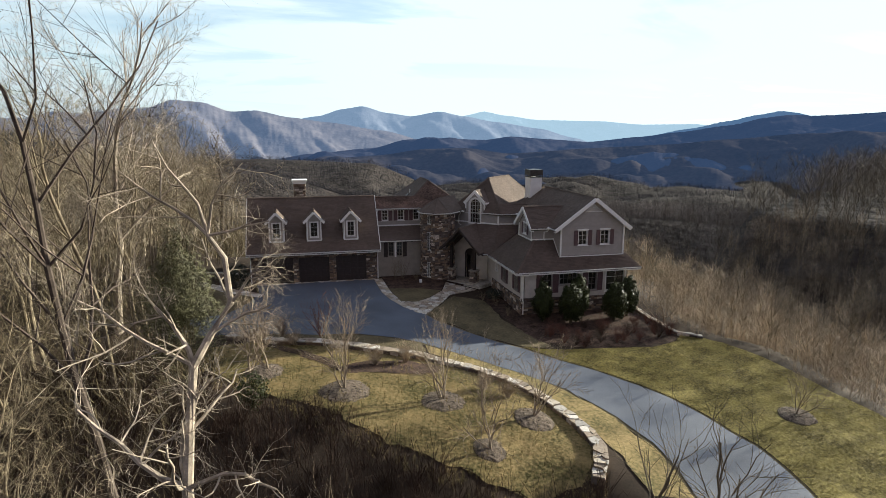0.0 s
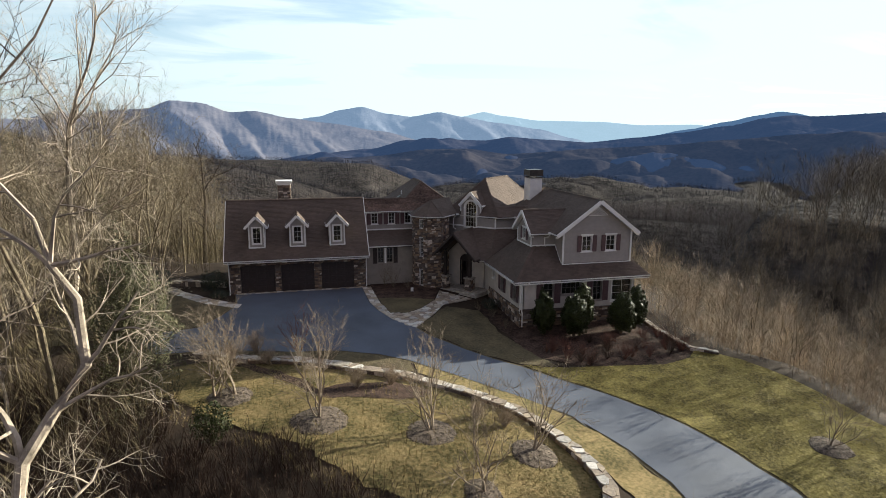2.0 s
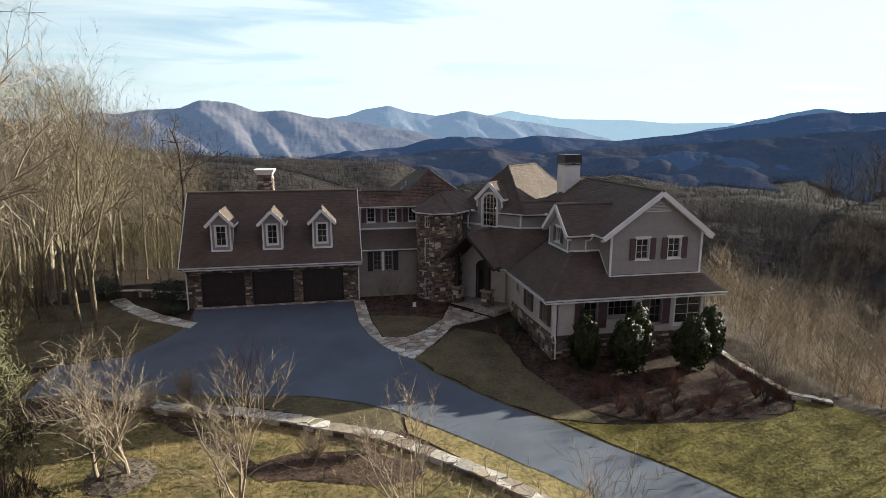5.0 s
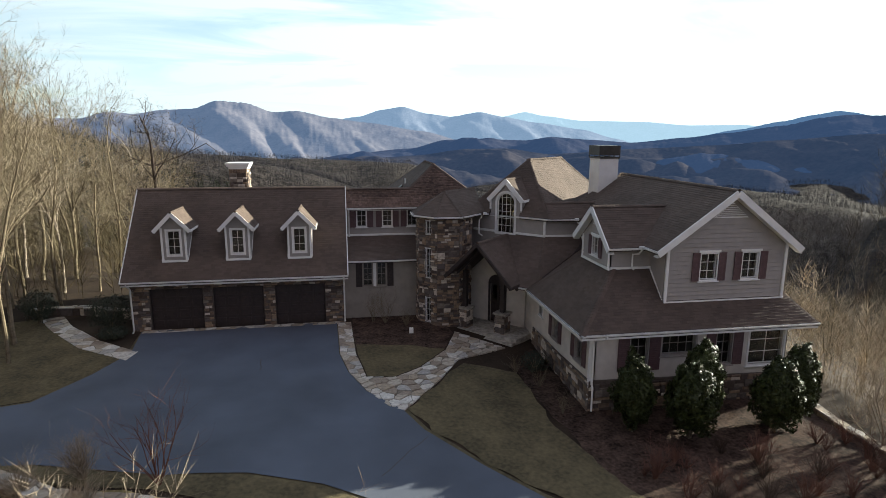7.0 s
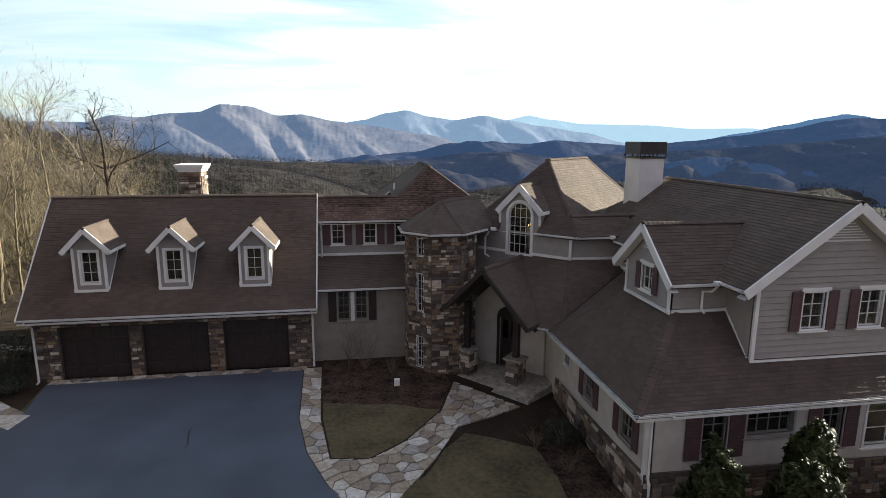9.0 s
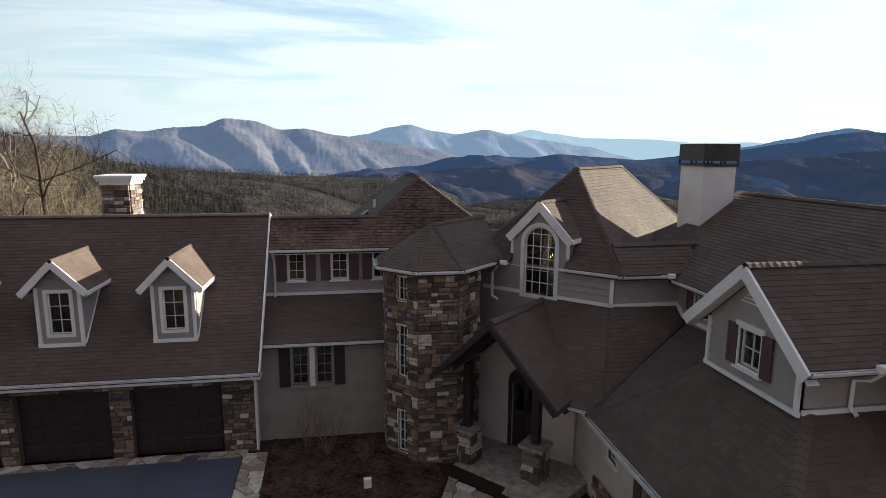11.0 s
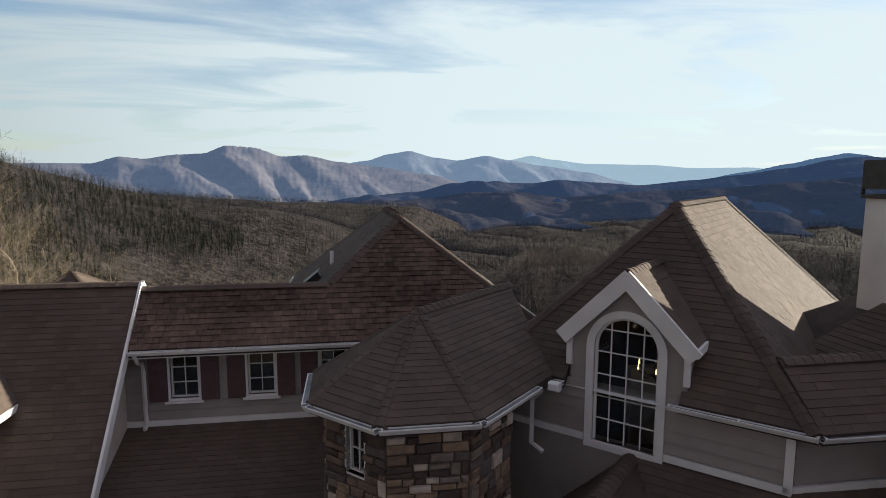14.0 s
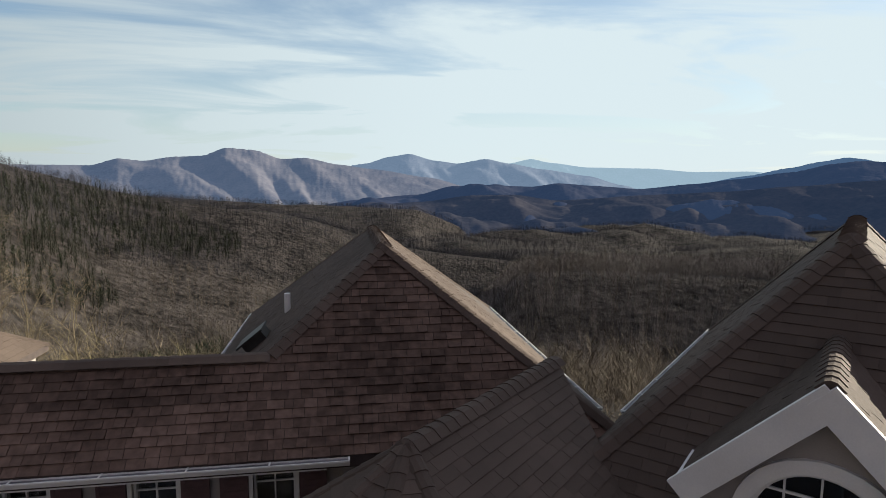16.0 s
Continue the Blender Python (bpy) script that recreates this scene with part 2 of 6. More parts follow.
# Paler, greyer tree colour that brightens a slope lying in shade.
M_WOOD_SLOPE = material("slope_trees", (0.18, 0.16, 0.146), 0.95, spread=0.4, scale=0.02, fine=0.25, grain=0.7, random_value=0.4, spec=0.12)
M_PINE = material("dark_pine", (0.028, 0.034, 0.02), 0.9, spread=0.35, scale=0.1, fine=0.6, random_value=0.4, spec=0.1)
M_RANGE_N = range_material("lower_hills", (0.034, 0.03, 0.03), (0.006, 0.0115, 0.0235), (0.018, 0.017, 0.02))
# The shade on these hills is put into the low base colour.
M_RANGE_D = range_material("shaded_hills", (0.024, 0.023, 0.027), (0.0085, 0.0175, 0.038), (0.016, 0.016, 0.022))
# The darkness of unlit rooms is put into these two base colours.
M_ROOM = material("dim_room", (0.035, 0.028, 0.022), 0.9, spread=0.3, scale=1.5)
M_DARK_INTERIOR = material("dim_interior", (0.05, 0.045, 0.04), 0.9, spread=0.3, scale=3)


def glass_material():
    m = bpy.data.materials.new("window_glass")
    m.use_nodes = True
    b = m.node_tree.nodes["Principled BSDF"]
    b.inputs["Base Color"].default_value = (0.9, 0.95, 0.95, 1)
    b.inputs["Roughness"].default_value, b.inputs["IOR"].default_value = 0.03, 1.45
    b.inputs["Transmission Weight"].default_value = 1.0
    return m


M_GLASS = glass_material()
M_BULB = material("warm_bulb", (0.9, 0.7, 0.4), 0.5)
M_BULB.node_tree.nodes["Principled BSDF"].inputs["Emission Color"].default_value = (1.0, 0.62, 0.25, 1)
M_BULB.node_tree.nodes["Principled BSDF"].inputs["Emission Strength"].default_value = 1.2


# ---- mesh helpers ----
class Build:
    """Collects vertices and faces for one mesh."""

    def __init__(self):
        self.v, self.f = [], []

    def poly(self, pts):
        k = len(self.v)
        self.v += [tuple(p) for p in pts]
        self.f.append(tuple(range(k, k + len(pts))))

    def prism(self, pts, off):
        """A closed slab: the polygon and its copy moved by off."""
        k, n = len(self.v), len(pts)
        off = Vector(off)
        self.v += [tuple(p) for p in pts] + [tuple(Vector(p) + off) for p in pts]
        self.f.append(tuple(range(k, k + n)))
        self.f.append(tuple(range(k + 2 * n - 1, k + n - 1, -1)))
        for i in range(n):
            j = (i + 1) % n
            self.f.append((k + j, k + i, k + n + i, k + n + j))

    def box(self, a, b, m=None):
        (x0, y0, z0), (x1, y1, z1) = a, b
        k = len(self.v)
        c = [(x0, y0, z0), (x1, y0, z0), (x1, y1, z0), (x0, y1, z0), (x0, y0, z1), (x1, y0, z1), (x1, y1, z1), (x0, y1, z1)]
        self.v += [tuple(m @ Vector(p)) for p in c] if m else c
        self.f += [tuple(k + i for i in q) for q in ((0, 3, 2, 1), (4, 5, 6, 7), (0, 1, 5, 4), (1, 2, 6, 5), (2, 3, 7, 6), (3, 0, 4, 7))]

    def chamfer_box(self, a, b, c, m=None):
        """A box whose front edges (towards -y) are cut back by c."""
        (x0, y0, z0), (x1, y1, z1) = a, b
        pts = [(x0 + c, y0, z0 + c), (x1 - c, y0, z0 + c), (x1 - c, y0, z1 - c), (x0 + c, y0, z1 - c),
               (x0, y0 + c, z0), (x1, y0 + c, z0), (x1, y0 + c, z1), (x0, y0 + c, z1), (x0, y1, z0), (x1, y1, z0), (x1, y1, z1), (x0, y1, z1)]
        k = len(self.v)
        self.v += [tuple(m @ Vector(p)) for p in pts] if m else pts
        qs = [(0, 1, 2, 3)]
        for i in range(4):
            j = (i + 1) % 4
            qs += [(i + 4, j + 4, j, i), (i + 8, j + 8, j + 4, i + 4)]
        self.f += [tuple(k + i for i in q) for q in qs]

    def tube(self, pts, radii, sides=6, cap=True):
        """A round rod along a line of points."""
        k = len(self.v)
        pts = [Vector(p) for p in pts]
        for i, p in enumerate(pts):
            d = (pts[min(i + 1, len(pts) - 1)] - pts[max(i - 1, 0)]).normalized()
            a = d.cross(Vector((0.3, 0.1, 1)) if abs(d.z) < 0.9 else Vector((1, 0.2, 0))).normalized()
            b = d.cross(a)
            r = radii[i] if isinstance(radii, (list, tuple)) else radii
            for s in range(sides):
                t = 2 * math.pi * s / sides
                self.v.append(tuple(p + a * (r * math.cos(t)) + b * (r * math.sin(t))))
        for i in range(len(pts) - 1):
            for s in range(sides):
                e = (s + 1) % sides
                self.f.append((k + i * sides + s, k + i * sides + e, k + (i + 1) * sides + e, k + (i + 1) * sides + s))
        if cap:
            self.f.append(tuple(range(k + sides - 1, k - 1, -1)))
            self.f.append(tuple(range(k + (len(pts) - 1) * sides, k + len(pts) * sides)))

    def mesh(self, name, mat, smooth=False):
        me = bpy.data.meshes.new(name)
        me.from_pydata(self.v, [], self.f)
        me.materials.append(mat)
        if smooth:
            me.polygons.foreach_set("use_smooth", [True] * len(me.polygons))
        me.update()
        return me

    def make(self, name, mat, parent=None, label="", smooth=False):
        ob = new(name, self.mesh(name, mat, smooth))
        ob.parent = parent
        return tagged(ob, label)


def thing(name, label, category, at=(0, 0, 0), group="", kind=""):
    ob = new(name)
    ob.location = at
    return tagged(ob, label, category, group, kind)


def place(x, y, z, yaw=0):
    return pose(x, y, z, 0, 0, yaw)



# ---- the house ----
house = thing("house", "large two-storey house with taupe siding, stone tower and brown shingle roofs", "house")
S45 = math.sqrt(0.5)
rng = random.Random(7)


def clip(poly, a, b, c):
    """The part of a flat polygon of (u, v) where a*u + b*v <= c."""
    out = []
    for i, p in enumerate(poly):
        q = poly[(i + 1) % len(poly)]
        dp, dq = a * p[0] + b * p[1] - c, a * q[0] + b * q[1] - c
        if dp <= 0:
            out.append(p)
        if (dp < 0) != (dq < 0) and abs(dp - dq) > 1e-9:
            t = dp / (dp - dq)
            out.append((p[0] + (q[0] - p[0]) * t, p[1] + (q[1] - p[1]) * t))
    return out


def in_rect(poly, u0, u1, v0, v1):
    for a, b, c in ((-1, 0, -u0), (1, 0, u1), (0, -1, -v0), (0, 1, v1)):
        poly = clip(poly, a, b, c)
        if len(poly) < 3:
            return []
    return poly


def slope_frame(pts):
    """Origin, eave direction, uphill direction and normal of a roof slope."""
    pts = [Vector(p) for p in pts]
    n = Vector()
    for i in range(len(pts)):
        n += pts[i].cross(pts[(i + 1) % len(pts)])
    n = (n if n.z > 0 else -n).normalized()
    up = (Vector((0, 0, 1)) - n * n.z).normalized()
    return min(pts, key=lambda p: p.z), up.cross(n).normalized(), up, n


EXPO = 0.135


def shingled(pts, parent_name="roof_slope", singles=0, label="", mat=None):
    """One roof slope: a deck slab under courses of overlapping shingle tabs. singles: how many tabs become parts of their own."""
    b = Build()
    b.prism([Vector(p) for p in pts], (0, 0, -0.16))
    deck = b.make(parent_name, M_ROOFDECK, house, label)
    o, eu, ev, n = slope_frame(pts)
    flat = [((Vector(p) - o).dot(eu), (Vector(p) - o).dot(ev)) for p in pts]
    u0, u1 = min(p[0] for p in flat), max(p[0] for p in flat)
    v1 = max(p[1] for p in flat)
    joined, made = Build(), 0
    k = 0
    while k * EXPO < v1:
        va, vb = k * EXPO - 0.02 * (k == 0), (k + 1) * EXPO
        row = in_rect(flat, u0 - 1, u1 + 1, va, vb)
        if not row:
            k += 1
            continue
        ra, rb = min(p[0] for p in row), max(p[0] for p in row)
        u = ra - rng.uniform(0, 0.3)
        lift_row = rng.uniform(-0.001, 0.001)
        while u < rb:
            w = (rng.choice((0.13, 0.16, 0.19, 0.23)) if mat else rng.choice((0.2, 0.25, 0.3, 0.34))) + rng.uniform(-0.02, 0.02)
            drop = rng.choice((0, 0, 0, 0.012, 0.02)) if mat else 0
            g = 0.004 if mat else 0.0012
            piece = in_rect(row, u + g, u + w - g, va - drop, vb)
            u += w
            if len(piece) < 3:
                continue
            thick = rng.choice((0.012, 0.016, 0.024, 0.034) if mat else (0.011, 0.012, 0.014, 0.017))
            t = Build() if made < singles else joined
            kk = len(t.v)
            m = len(piece)
            for pu, pv in piece:
                f = (pv - va) / (vb - va)
                t.v.append(tuple(o + eu * pu + ev * pv + n * (thick * (1 - f) + 0.004 * f + 0.002 + lift_row)))
            for pu, pv in piece:
                t.v.append(tuple(o + eu * pu + ev * pv + n * 0.0005))
            t.f.append(tuple(range(kk, kk + m)))
            for i in range(m):
                j = (i + 1) % m
                t.f.append((kk + j, kk + i, kk + m + i, kk + m + j))
            if made < singles:
                t.make("shingle", mat or M_SHINGLE, deck)
                made += 1
        k += 1
    if joined.f:
        tagged(joined.make("shingles", mat or M_SHINGLE, deck), kind="stuff")
    return deck


def ridge(a, b, name="ridge_cap", width=0.15):
    """Overlapping cap shingles along a ridge or hip."""
    a, b = Vector(a), Vector(b)
    d = (b - a)
    length = d.length
    d.normalize()
    side = d.cross(Vector((0, 0, 1))).normalized()
    upv = side.cross(d)
    c = Build()
    n = max(2, int(length / 0.16))
    for i in range(n):
        p, q = a + d * (length * i / n), a + d * (length * (i + 1) / n + 0.03)
        l0, l1 = 0.034 + rng.uniform(0, 0.005), 0.024
        k = len(c.v)
        for pt, l in ((p, l0), (q, l1)):
            for s, hgt in ((-width, l - 0.085), (-width * 0.4, l - 0.012), (0, l), (width * 0.4, l - 0.012), (width, l - 0.085)):
                c.v.append(tuple(pt + side * s + upv * hgt))
        c.f += [(k + j, k + j + 1, k + 6 + j, k + 5 + j) for j in range(4)] + [(k, k + 1, k + 2, k + 3, k + 4)]
    return tagged(c.make(name, M_SHINGLE, house), kind="stuff")


def strip_cells(outline, holes):
    """Splits a wall outline of (u, z) into convex cells that leave the holes (u0, u1, z0, z1) free."""
    cuts = sorted({p[0] for p in outline} | {h[0] for h in holes} | {h[1] for h in holes})
    cells = []
    for a, b in zip(cuts, cuts[1:]):
        if b - a < 1e-4:
            continue
        strip = clip(clip(outline, -1, 0, -a), 1, 0, b)
        if len(strip) < 3:
            continue
        inside = sorted((h[2], h[3]) for h in holes if h[0] <= a + 1e-6 and h[1] >= b - 1e-6)
        low = -100
        for z0, z1 in inside + [(100, 100)]:
            c = clip(clip(strip, 0, -1, -low), 0, 1, z0)
            if len(c) >= 3:
                cells.append(c)
            low = z1
    return cells


def wall(m, outline, holes=(), mat=None, thick=0.22, name="wall", label=""):
    b = Build()
    off = m.to_3x3() @ Vector((0, thick, 0))
    for c in strip_cells(list(outline), list(holes)):
        b.prism([m @ Vector((u, 0, z)) for u, z in c], off)
    ob = b.make(name, mat or M_STUCCO, house, label)
    bm = bmesh.new()
    bm.from_mesh(ob.data)
    bmesh.ops.remove_doubles(bm, verts=bm.verts, dist=0.001)
    bm.to_mesh(ob.data)
    bm.free()
    return ob


def siding(m, outline, holes, parent, expo=0.2):
    """Lap boards over a wall, each board a part, cut where an opening breaks its course."""
    z0, z1 = min(p[1] for p in outline), max(p[1] for p in outline)
    z = z0
    while z < z1 - 1e-4:
        course = in_rect(list(outline), -99, 99, z + 0.013, z + expo)
        near = [h for h in holes if h[2] < z + expo and h[3] > z]
        if len(course) >= 3:
            for p in strip_cells(course, near) if near else [course]:
                if max(q[1] for q in p) - min(q[1] for q in p) < 0.01:
                    continue
                b = Build()
                n = len(p)
                for u, v in p:
                    f = (v - z) / expo
                    b.v.append(tuple(m @ Vector((u, -(0.038 * (1 - f) + 0.008 * f), v))))
                for u, v in p:
                    b.v.append(tuple(m @ Vector((u, 0.002, v))))
                b.f.append(tuple(range(n)))
                b.f += [((i + 1) % n, i, n + i, n + (i + 1) % n) for i in range(n)]
                b.make("board", M_SIDING, parent)
        z += expo


def board(a, b, w, d, mat=None, name="trim", up=(0, 0, 1), parent=None):
    """A straight board from a to b, w wide in the direction up, d thick."""
    a, b, upv = Vector(a), Vector(b), Vector(up)
    dr = (b - a).normalized()
    side = dr.cross(upv).normalized()
    upv = side.cross(dr).normalized()
    q = Build()
    k = [a + upv * s + side * t for s, t in ((-w / 2, -d / 2), (w / 2, -d / 2), (w / 2, d / 2), (-w / 2, d / 2))]
    q.prism(k, b - a)
    return q.make(name, mat or M_TRIM, parent or house)


def gutter(a, b, out):
    """A white trough on an eave from a to b, hung on its outer side."""
    a, b, out = Vector(a), Vector(b), Vector((*out, 0)).normalized()
    q = Build()
    prof = [(0, 0), (0.008, 0), (0.008, -0.07), (0.07, -0.07), (0.098, -0.016), (0.098, 0), (0.112, 0), (0.112, -0.018), (0.08, -0.082), (0, -0.082)]
    q.prism([a + out * x + Vector((0, 0, z)) for x, z in prof], b - a)
    n = max(1, int((b - a).length / 0.9))
    for i in range(n + 1):
        c = a.lerp(b, (i + 0.02) / (n + 0.04))
        q.prism([c + out * x + Vector((0, 0, z)) for x, z in ((0.0, 0.006), (0.114, 0.006), (0.114, 0.0), (0, 0.0))], (b - a).normalized() * 0.022)
    made = q.make("gutter", M_TRIM, house, "white metal rain gutter")
    t = Build()
    t.prism([a + out * x + Vector((0, 0, z)) for x, z in ((0.009, -0.035), (0.009, -0.02), (0.096, -0.02), (0.092, -0.035))], b - a)
    t.make("trough", M_TROUGH, made)
    return made


def spout(pts, r=0.045):
    q = Build()
    q.tube(pts, r, 4)
    return q.make("downspout", M_TRIM, house, "white metal downspout")


def window(m, w, h, cols=2, rows=3, shutters=0.0, sill=True, head=False, casing=0.09, deep=0.1, shutter_sides=(-1, 1), trim=None, shade=None):
    """A window in a wall opening: casing, sash bars, pane, sill, shutters. m: bottom centre of the opening, on the wall's face."""
    trim, shade = trim or M_TRIM, shade or M_SHUTTER
    f = Build()
    for x0, x1, z0, z1 in ((-w / 2 - casing, -w / 2, -casing, h + casing), (w / 2, w / 2 + casing, -casing, h + casing), (-w / 2, w / 2, h, h + casing), (-w / 2, w / 2, -casing, 0)):
        f.box((x0, -0.035, z0), (x1, 0.05, z1), m)
    fr = f.make("window", trim, house, "white-framed window with dark panes")
    s = Build()
    t = 0.032
    for x0, x1, z0, z1 in ((-w / 2, -w / 2 + t, 0, h), (w / 2 - t, w / 2, 0, h), (-w / 2 + t, w / 2 - t, 0, t), (-w / 2 + t, w / 2 - t, h - t, h)):
        s.box((x0, deep - 0.05, z0), (x1, deep, z1), m)
    s.make("sash", trim, fr)
    s = Build()
    for i in range(1, cols):
        x = -w / 2 + w * i / cols
        s.box((x - 0.009, deep - 0.04, t), (x + 0.009, deep - 0.005, h - t), m)
    for j in range(1, rows):
        z = h * j / rows
        s.box((-w / 2 + t, deep - 0.038, z - 0.009), (w / 2 - t, deep - 0.007, z + 0.009), m)
    s.make("muntin", trim, fr)
    p = Build()
    p.box((-w / 2, deep - 0.004, 0), (w / 2, deep + 0.004, h), m)
    p.make("pane", M_GLASS, fr)
    # Dark sheet standing in for the unlit interior behind the pane.
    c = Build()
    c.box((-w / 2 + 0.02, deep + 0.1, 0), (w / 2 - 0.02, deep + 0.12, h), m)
    c.make("dark_backing", M_DARK_INTERIOR, fr)
    if sill:
        s = Build()
        s.box((-w / 2 - casing - 0.06, -0.09, -casing - 0.05), (w / 2 + casing + 0.06, 0.02, -casing), m)
        s.make("sill", trim, fr)
    if head:
        s = Build()
        s.box((-w / 2 - casing - 0.06, -0.06, h + casing), (w / 2 + casing + 0.06, 0.02, h + casing + 0.1), m)
        s.make("head", trim, fr)
    if shutters:
        for sd in shutter_sides:
            q = Build()
            x0 = sd * (w / 2 + casing + 0.01 + shutters / 2)
            q.box((x0 - shutters / 2, -0.05, -casing), (x0 + shutters / 2, -0.02, h + casing), m)
            for x1 in (-shutters / 2, shutters / 2 - 0.05):
                q.box((x0 + x1, -0.062, -casing), (x0 + x1 + 0.05, -0.05, h + casing), m)
            for z1 in (-casing, h * 0.45, h + casing - 0.07):
                q.box((x0 - shutters / 2 + 0.05, -0.062, z1), (x0 + shutters / 2 - 0.05, -0.05, z1 + 0.07), m)
            nl = int(h / 0.09)
            for i in range(nl):
                z1 = -casing + 0.08 + i * (h + 2 * casing - 0.2) / nl
                q.box((x0 - shutters / 2 + 0.05, -0.058, z1), (x0 + shutters / 2 - 0.05, -0.05, z1 + 0.045), m)
            q.make("shutter", shade, fr, "red-brown louvred shutter")
    return fr


def stones(m, w, z0, z1, holes, parent, seed, singles=9999, u0=0.0, size=1.0):
    """Random ashlar: rough stones in broken courses over a mortar wall."""
    r = random.Random(seed)
    rest, made = Build(), 0
    z = z0
    while z < z1 - 0.05:
        hrow = min(r.choice((0.14, 0.2, 0.27, 0.33)) * size, z1 - z)
        u = u0
        while u < u0 + w - 0.03:
            ln = min(r.uniform(0.2, 0.55) * size, u0 + w - u)
            if u0 + w - u - ln < 0.1:
                ln = u0 + w - u
            parts_ = [(z, z + hrow)]
            if hrow > 0.24 * size and r.random() < 0.55:
                s = z + hrow * r.uniform(0.38, 0.62)
                parts_ = [(z, s), (s, z + hrow)]
            for a, b in parts_:
                if any(u + ln > h[0] + 0.02 and u < h[1] - 0.02 and b > h[2] + 0.02 and a < h[3] - 0.02 for h in holes):
                    cells = []
                    for h in holes:
                        if u < h[0] - 0.06 and u + ln > h[0]:
                            cells.append((u, h[0]))
                        elif u + ln > h[1] + 0.06 and u < h[1]:
                            cells.append((h[1], u + ln))
                    if not cells:
                        continue
                    ua, ub = cells[0]
                else:
                    ua, ub = u, u + ln
                t = Build() if made < singles else rest
                g = 0.011
                t.chamfer_box((ua + g, -r.uniform(0.025, 0.075), a + g), (ub - g, 0.01, b - g), 0.018, m)
                jit = m.to_3x3() @ Vector((1, 0, 0))
                for q in range(len(t.v) - 12, len(t.v) - 4):
                    du, dz = r.uniform(-0.012, 0.012), r.uniform(-0.012, 0.012)
                    t.v[q] = (t.v[q][0] + jit.x * du, t.v[q][1] + jit.y * du, t.v[q][2] + dz)
                if made < singles:
                    t.make("stone", M_STONE, parent)
                    made += 1
            u += ln
        z += hrow
    if rest.f:
        tagged(rest.make("stonework", M_STONE, parent), kind="stuff")


# ---- roofs ----
GE, GR = 2.92, 7.48
shingled([(-11.0, 33.3, GE), (0.85, 33.3, GE), (0.85, 37.43, GR), (-11.0, 37.43, GR)])
shingled([(0.85, 41.56, GE), (-11.0, 41.56, GE), (-11.0, 37.43, GR), (0.85, 37.43, GR)])
ridge((-11.0, 37.43, GR), (0.85, 37.43, GR))
# low rear hip behind the garage
BX, BY, BZ, BT = -2.65, 42.3, 5.93, 7.02
rear = [(BX + sx * 1.5, BY + sy * 1.5, BZ) for sx, sy in ((-1, -1), (1, -1), (1, 1), (-1, 1))]
for p, q in zip(rear, rear[1:] + rear[:1]):
    shingled([p, q, (BX, BY, BT)])
    ridge(p, (BX, BY, BT), width=0.12)
b = Build()
b.prism([(BX - 1.3, BY - 1.3, 0), (BX + 1.3, BY - 1.3, 0), (BX + 1.3, BY + 1.3, 0), (BX - 1.3, BY + 1.3, 0)], (0, 0, 5.88))
b.make("wall", M_SIDING, house)
# link and hipped block
HZ, HT = 6.29, 8.79
HA, HB, LX = (6.5, 38.75, HT), (6.45, 42.2, HT), 4.78
shingled([(0.85, 36.35, HZ), (9.75, 36.35, HZ), HA, (LX, 37.39, 7.37), (0.85, 37.39, 7.37)], singles=300, label="weathered brown shingle slope", mat=M_SHINGLE_WORN)
shingled([(0.85, 38.45, HZ), (0.85, 37.39, 7.37), (LX, 37.39, 7.37), (3.4, 38.45, HZ)])
shingled([(3.4, 38.45, HZ), (LX, 37.39, 7.37), HA, HB, (3.4, 44.9, HZ)])
shingled([(9.75, 36.35, HZ), (9.75, 44.9, HZ), HB, HA])
shingled([(9.75, 44.9, HZ), (3.4, 44.9, HZ), HB])
for a, b in (((0.85, 37.39, 7.37), (LX, 37.39, 7.37)), ((LX, 37.39, 7.37), HA), (HA, HB), ((9.75, 36.35, HZ), HA), ((9.75, 44.9, HZ), HB), ((3.4, 44.9, HZ), HB)):
    ridge(a, b)
shingled([(0.6, 34.15, 3.52), (6.0, 34.15, 3.52), (6.0, 36.9, 4.52), (0.6, 36.9, 4.52)])
# tower
TC, TR = (6.37, 33.85), 1.91
OCT = [(TC[0] + TR * math.cos(radians(22.5 + 45 * i)), TC[1] + TR * math.sin(radians(22.5 + 45 * i))) for i in range(8)]
TA, TB = (6.44, 34.2, 7.43), (8.7, 36.46, 7.43)
TZ = 6.26
for i in (3, 4, 5):
    shingled([(*OCT[i], TZ), (*OCT[i + 1], TZ), TA])
    ridge((*OCT[i], TZ), TA, width=0.13)
ridge((*OCT[6], TZ), TA, width=0.13)
shingled([(*OCT[6], TZ), (OCT[6][0] + 1.7, OCT[6][1] + 1.7, TZ), TB, TA])
shingled([(*OCT[3], TZ), TA, TB, (OCT[3][0] + 1.9, OCT[3][1] + 1.9, TZ)])
ridge(TA, TB)
# diagonal wing
WZ, WR = 6.18, 9.23
fl, fr = (7.8, 34.95), (11.7, 31.05)
ra, rb = (11.7, 34.95), (14.9, 38.15)
bl, br = (14.85, 42.0), (18.75, 38.1)


def on_front(across, z):
    """A point of the wing's front slope: across from the arched window's centre line, at height z."""
    d = (z - WZ) / 1.106
    return (9.69 + (across + d) * S45, 33.06 + (d - across) * S45, z)


shingled([(*fl, WZ), on_front(-0.97, WZ), on_front(-0.97, 7.0), on_front(0, 8.2), (*ra, WR)])
shingled([on_front(0.97, WZ), (*fr, WZ), (*ra, WR), on_front(0, 8.2), on_front(0.97, 7.0)])
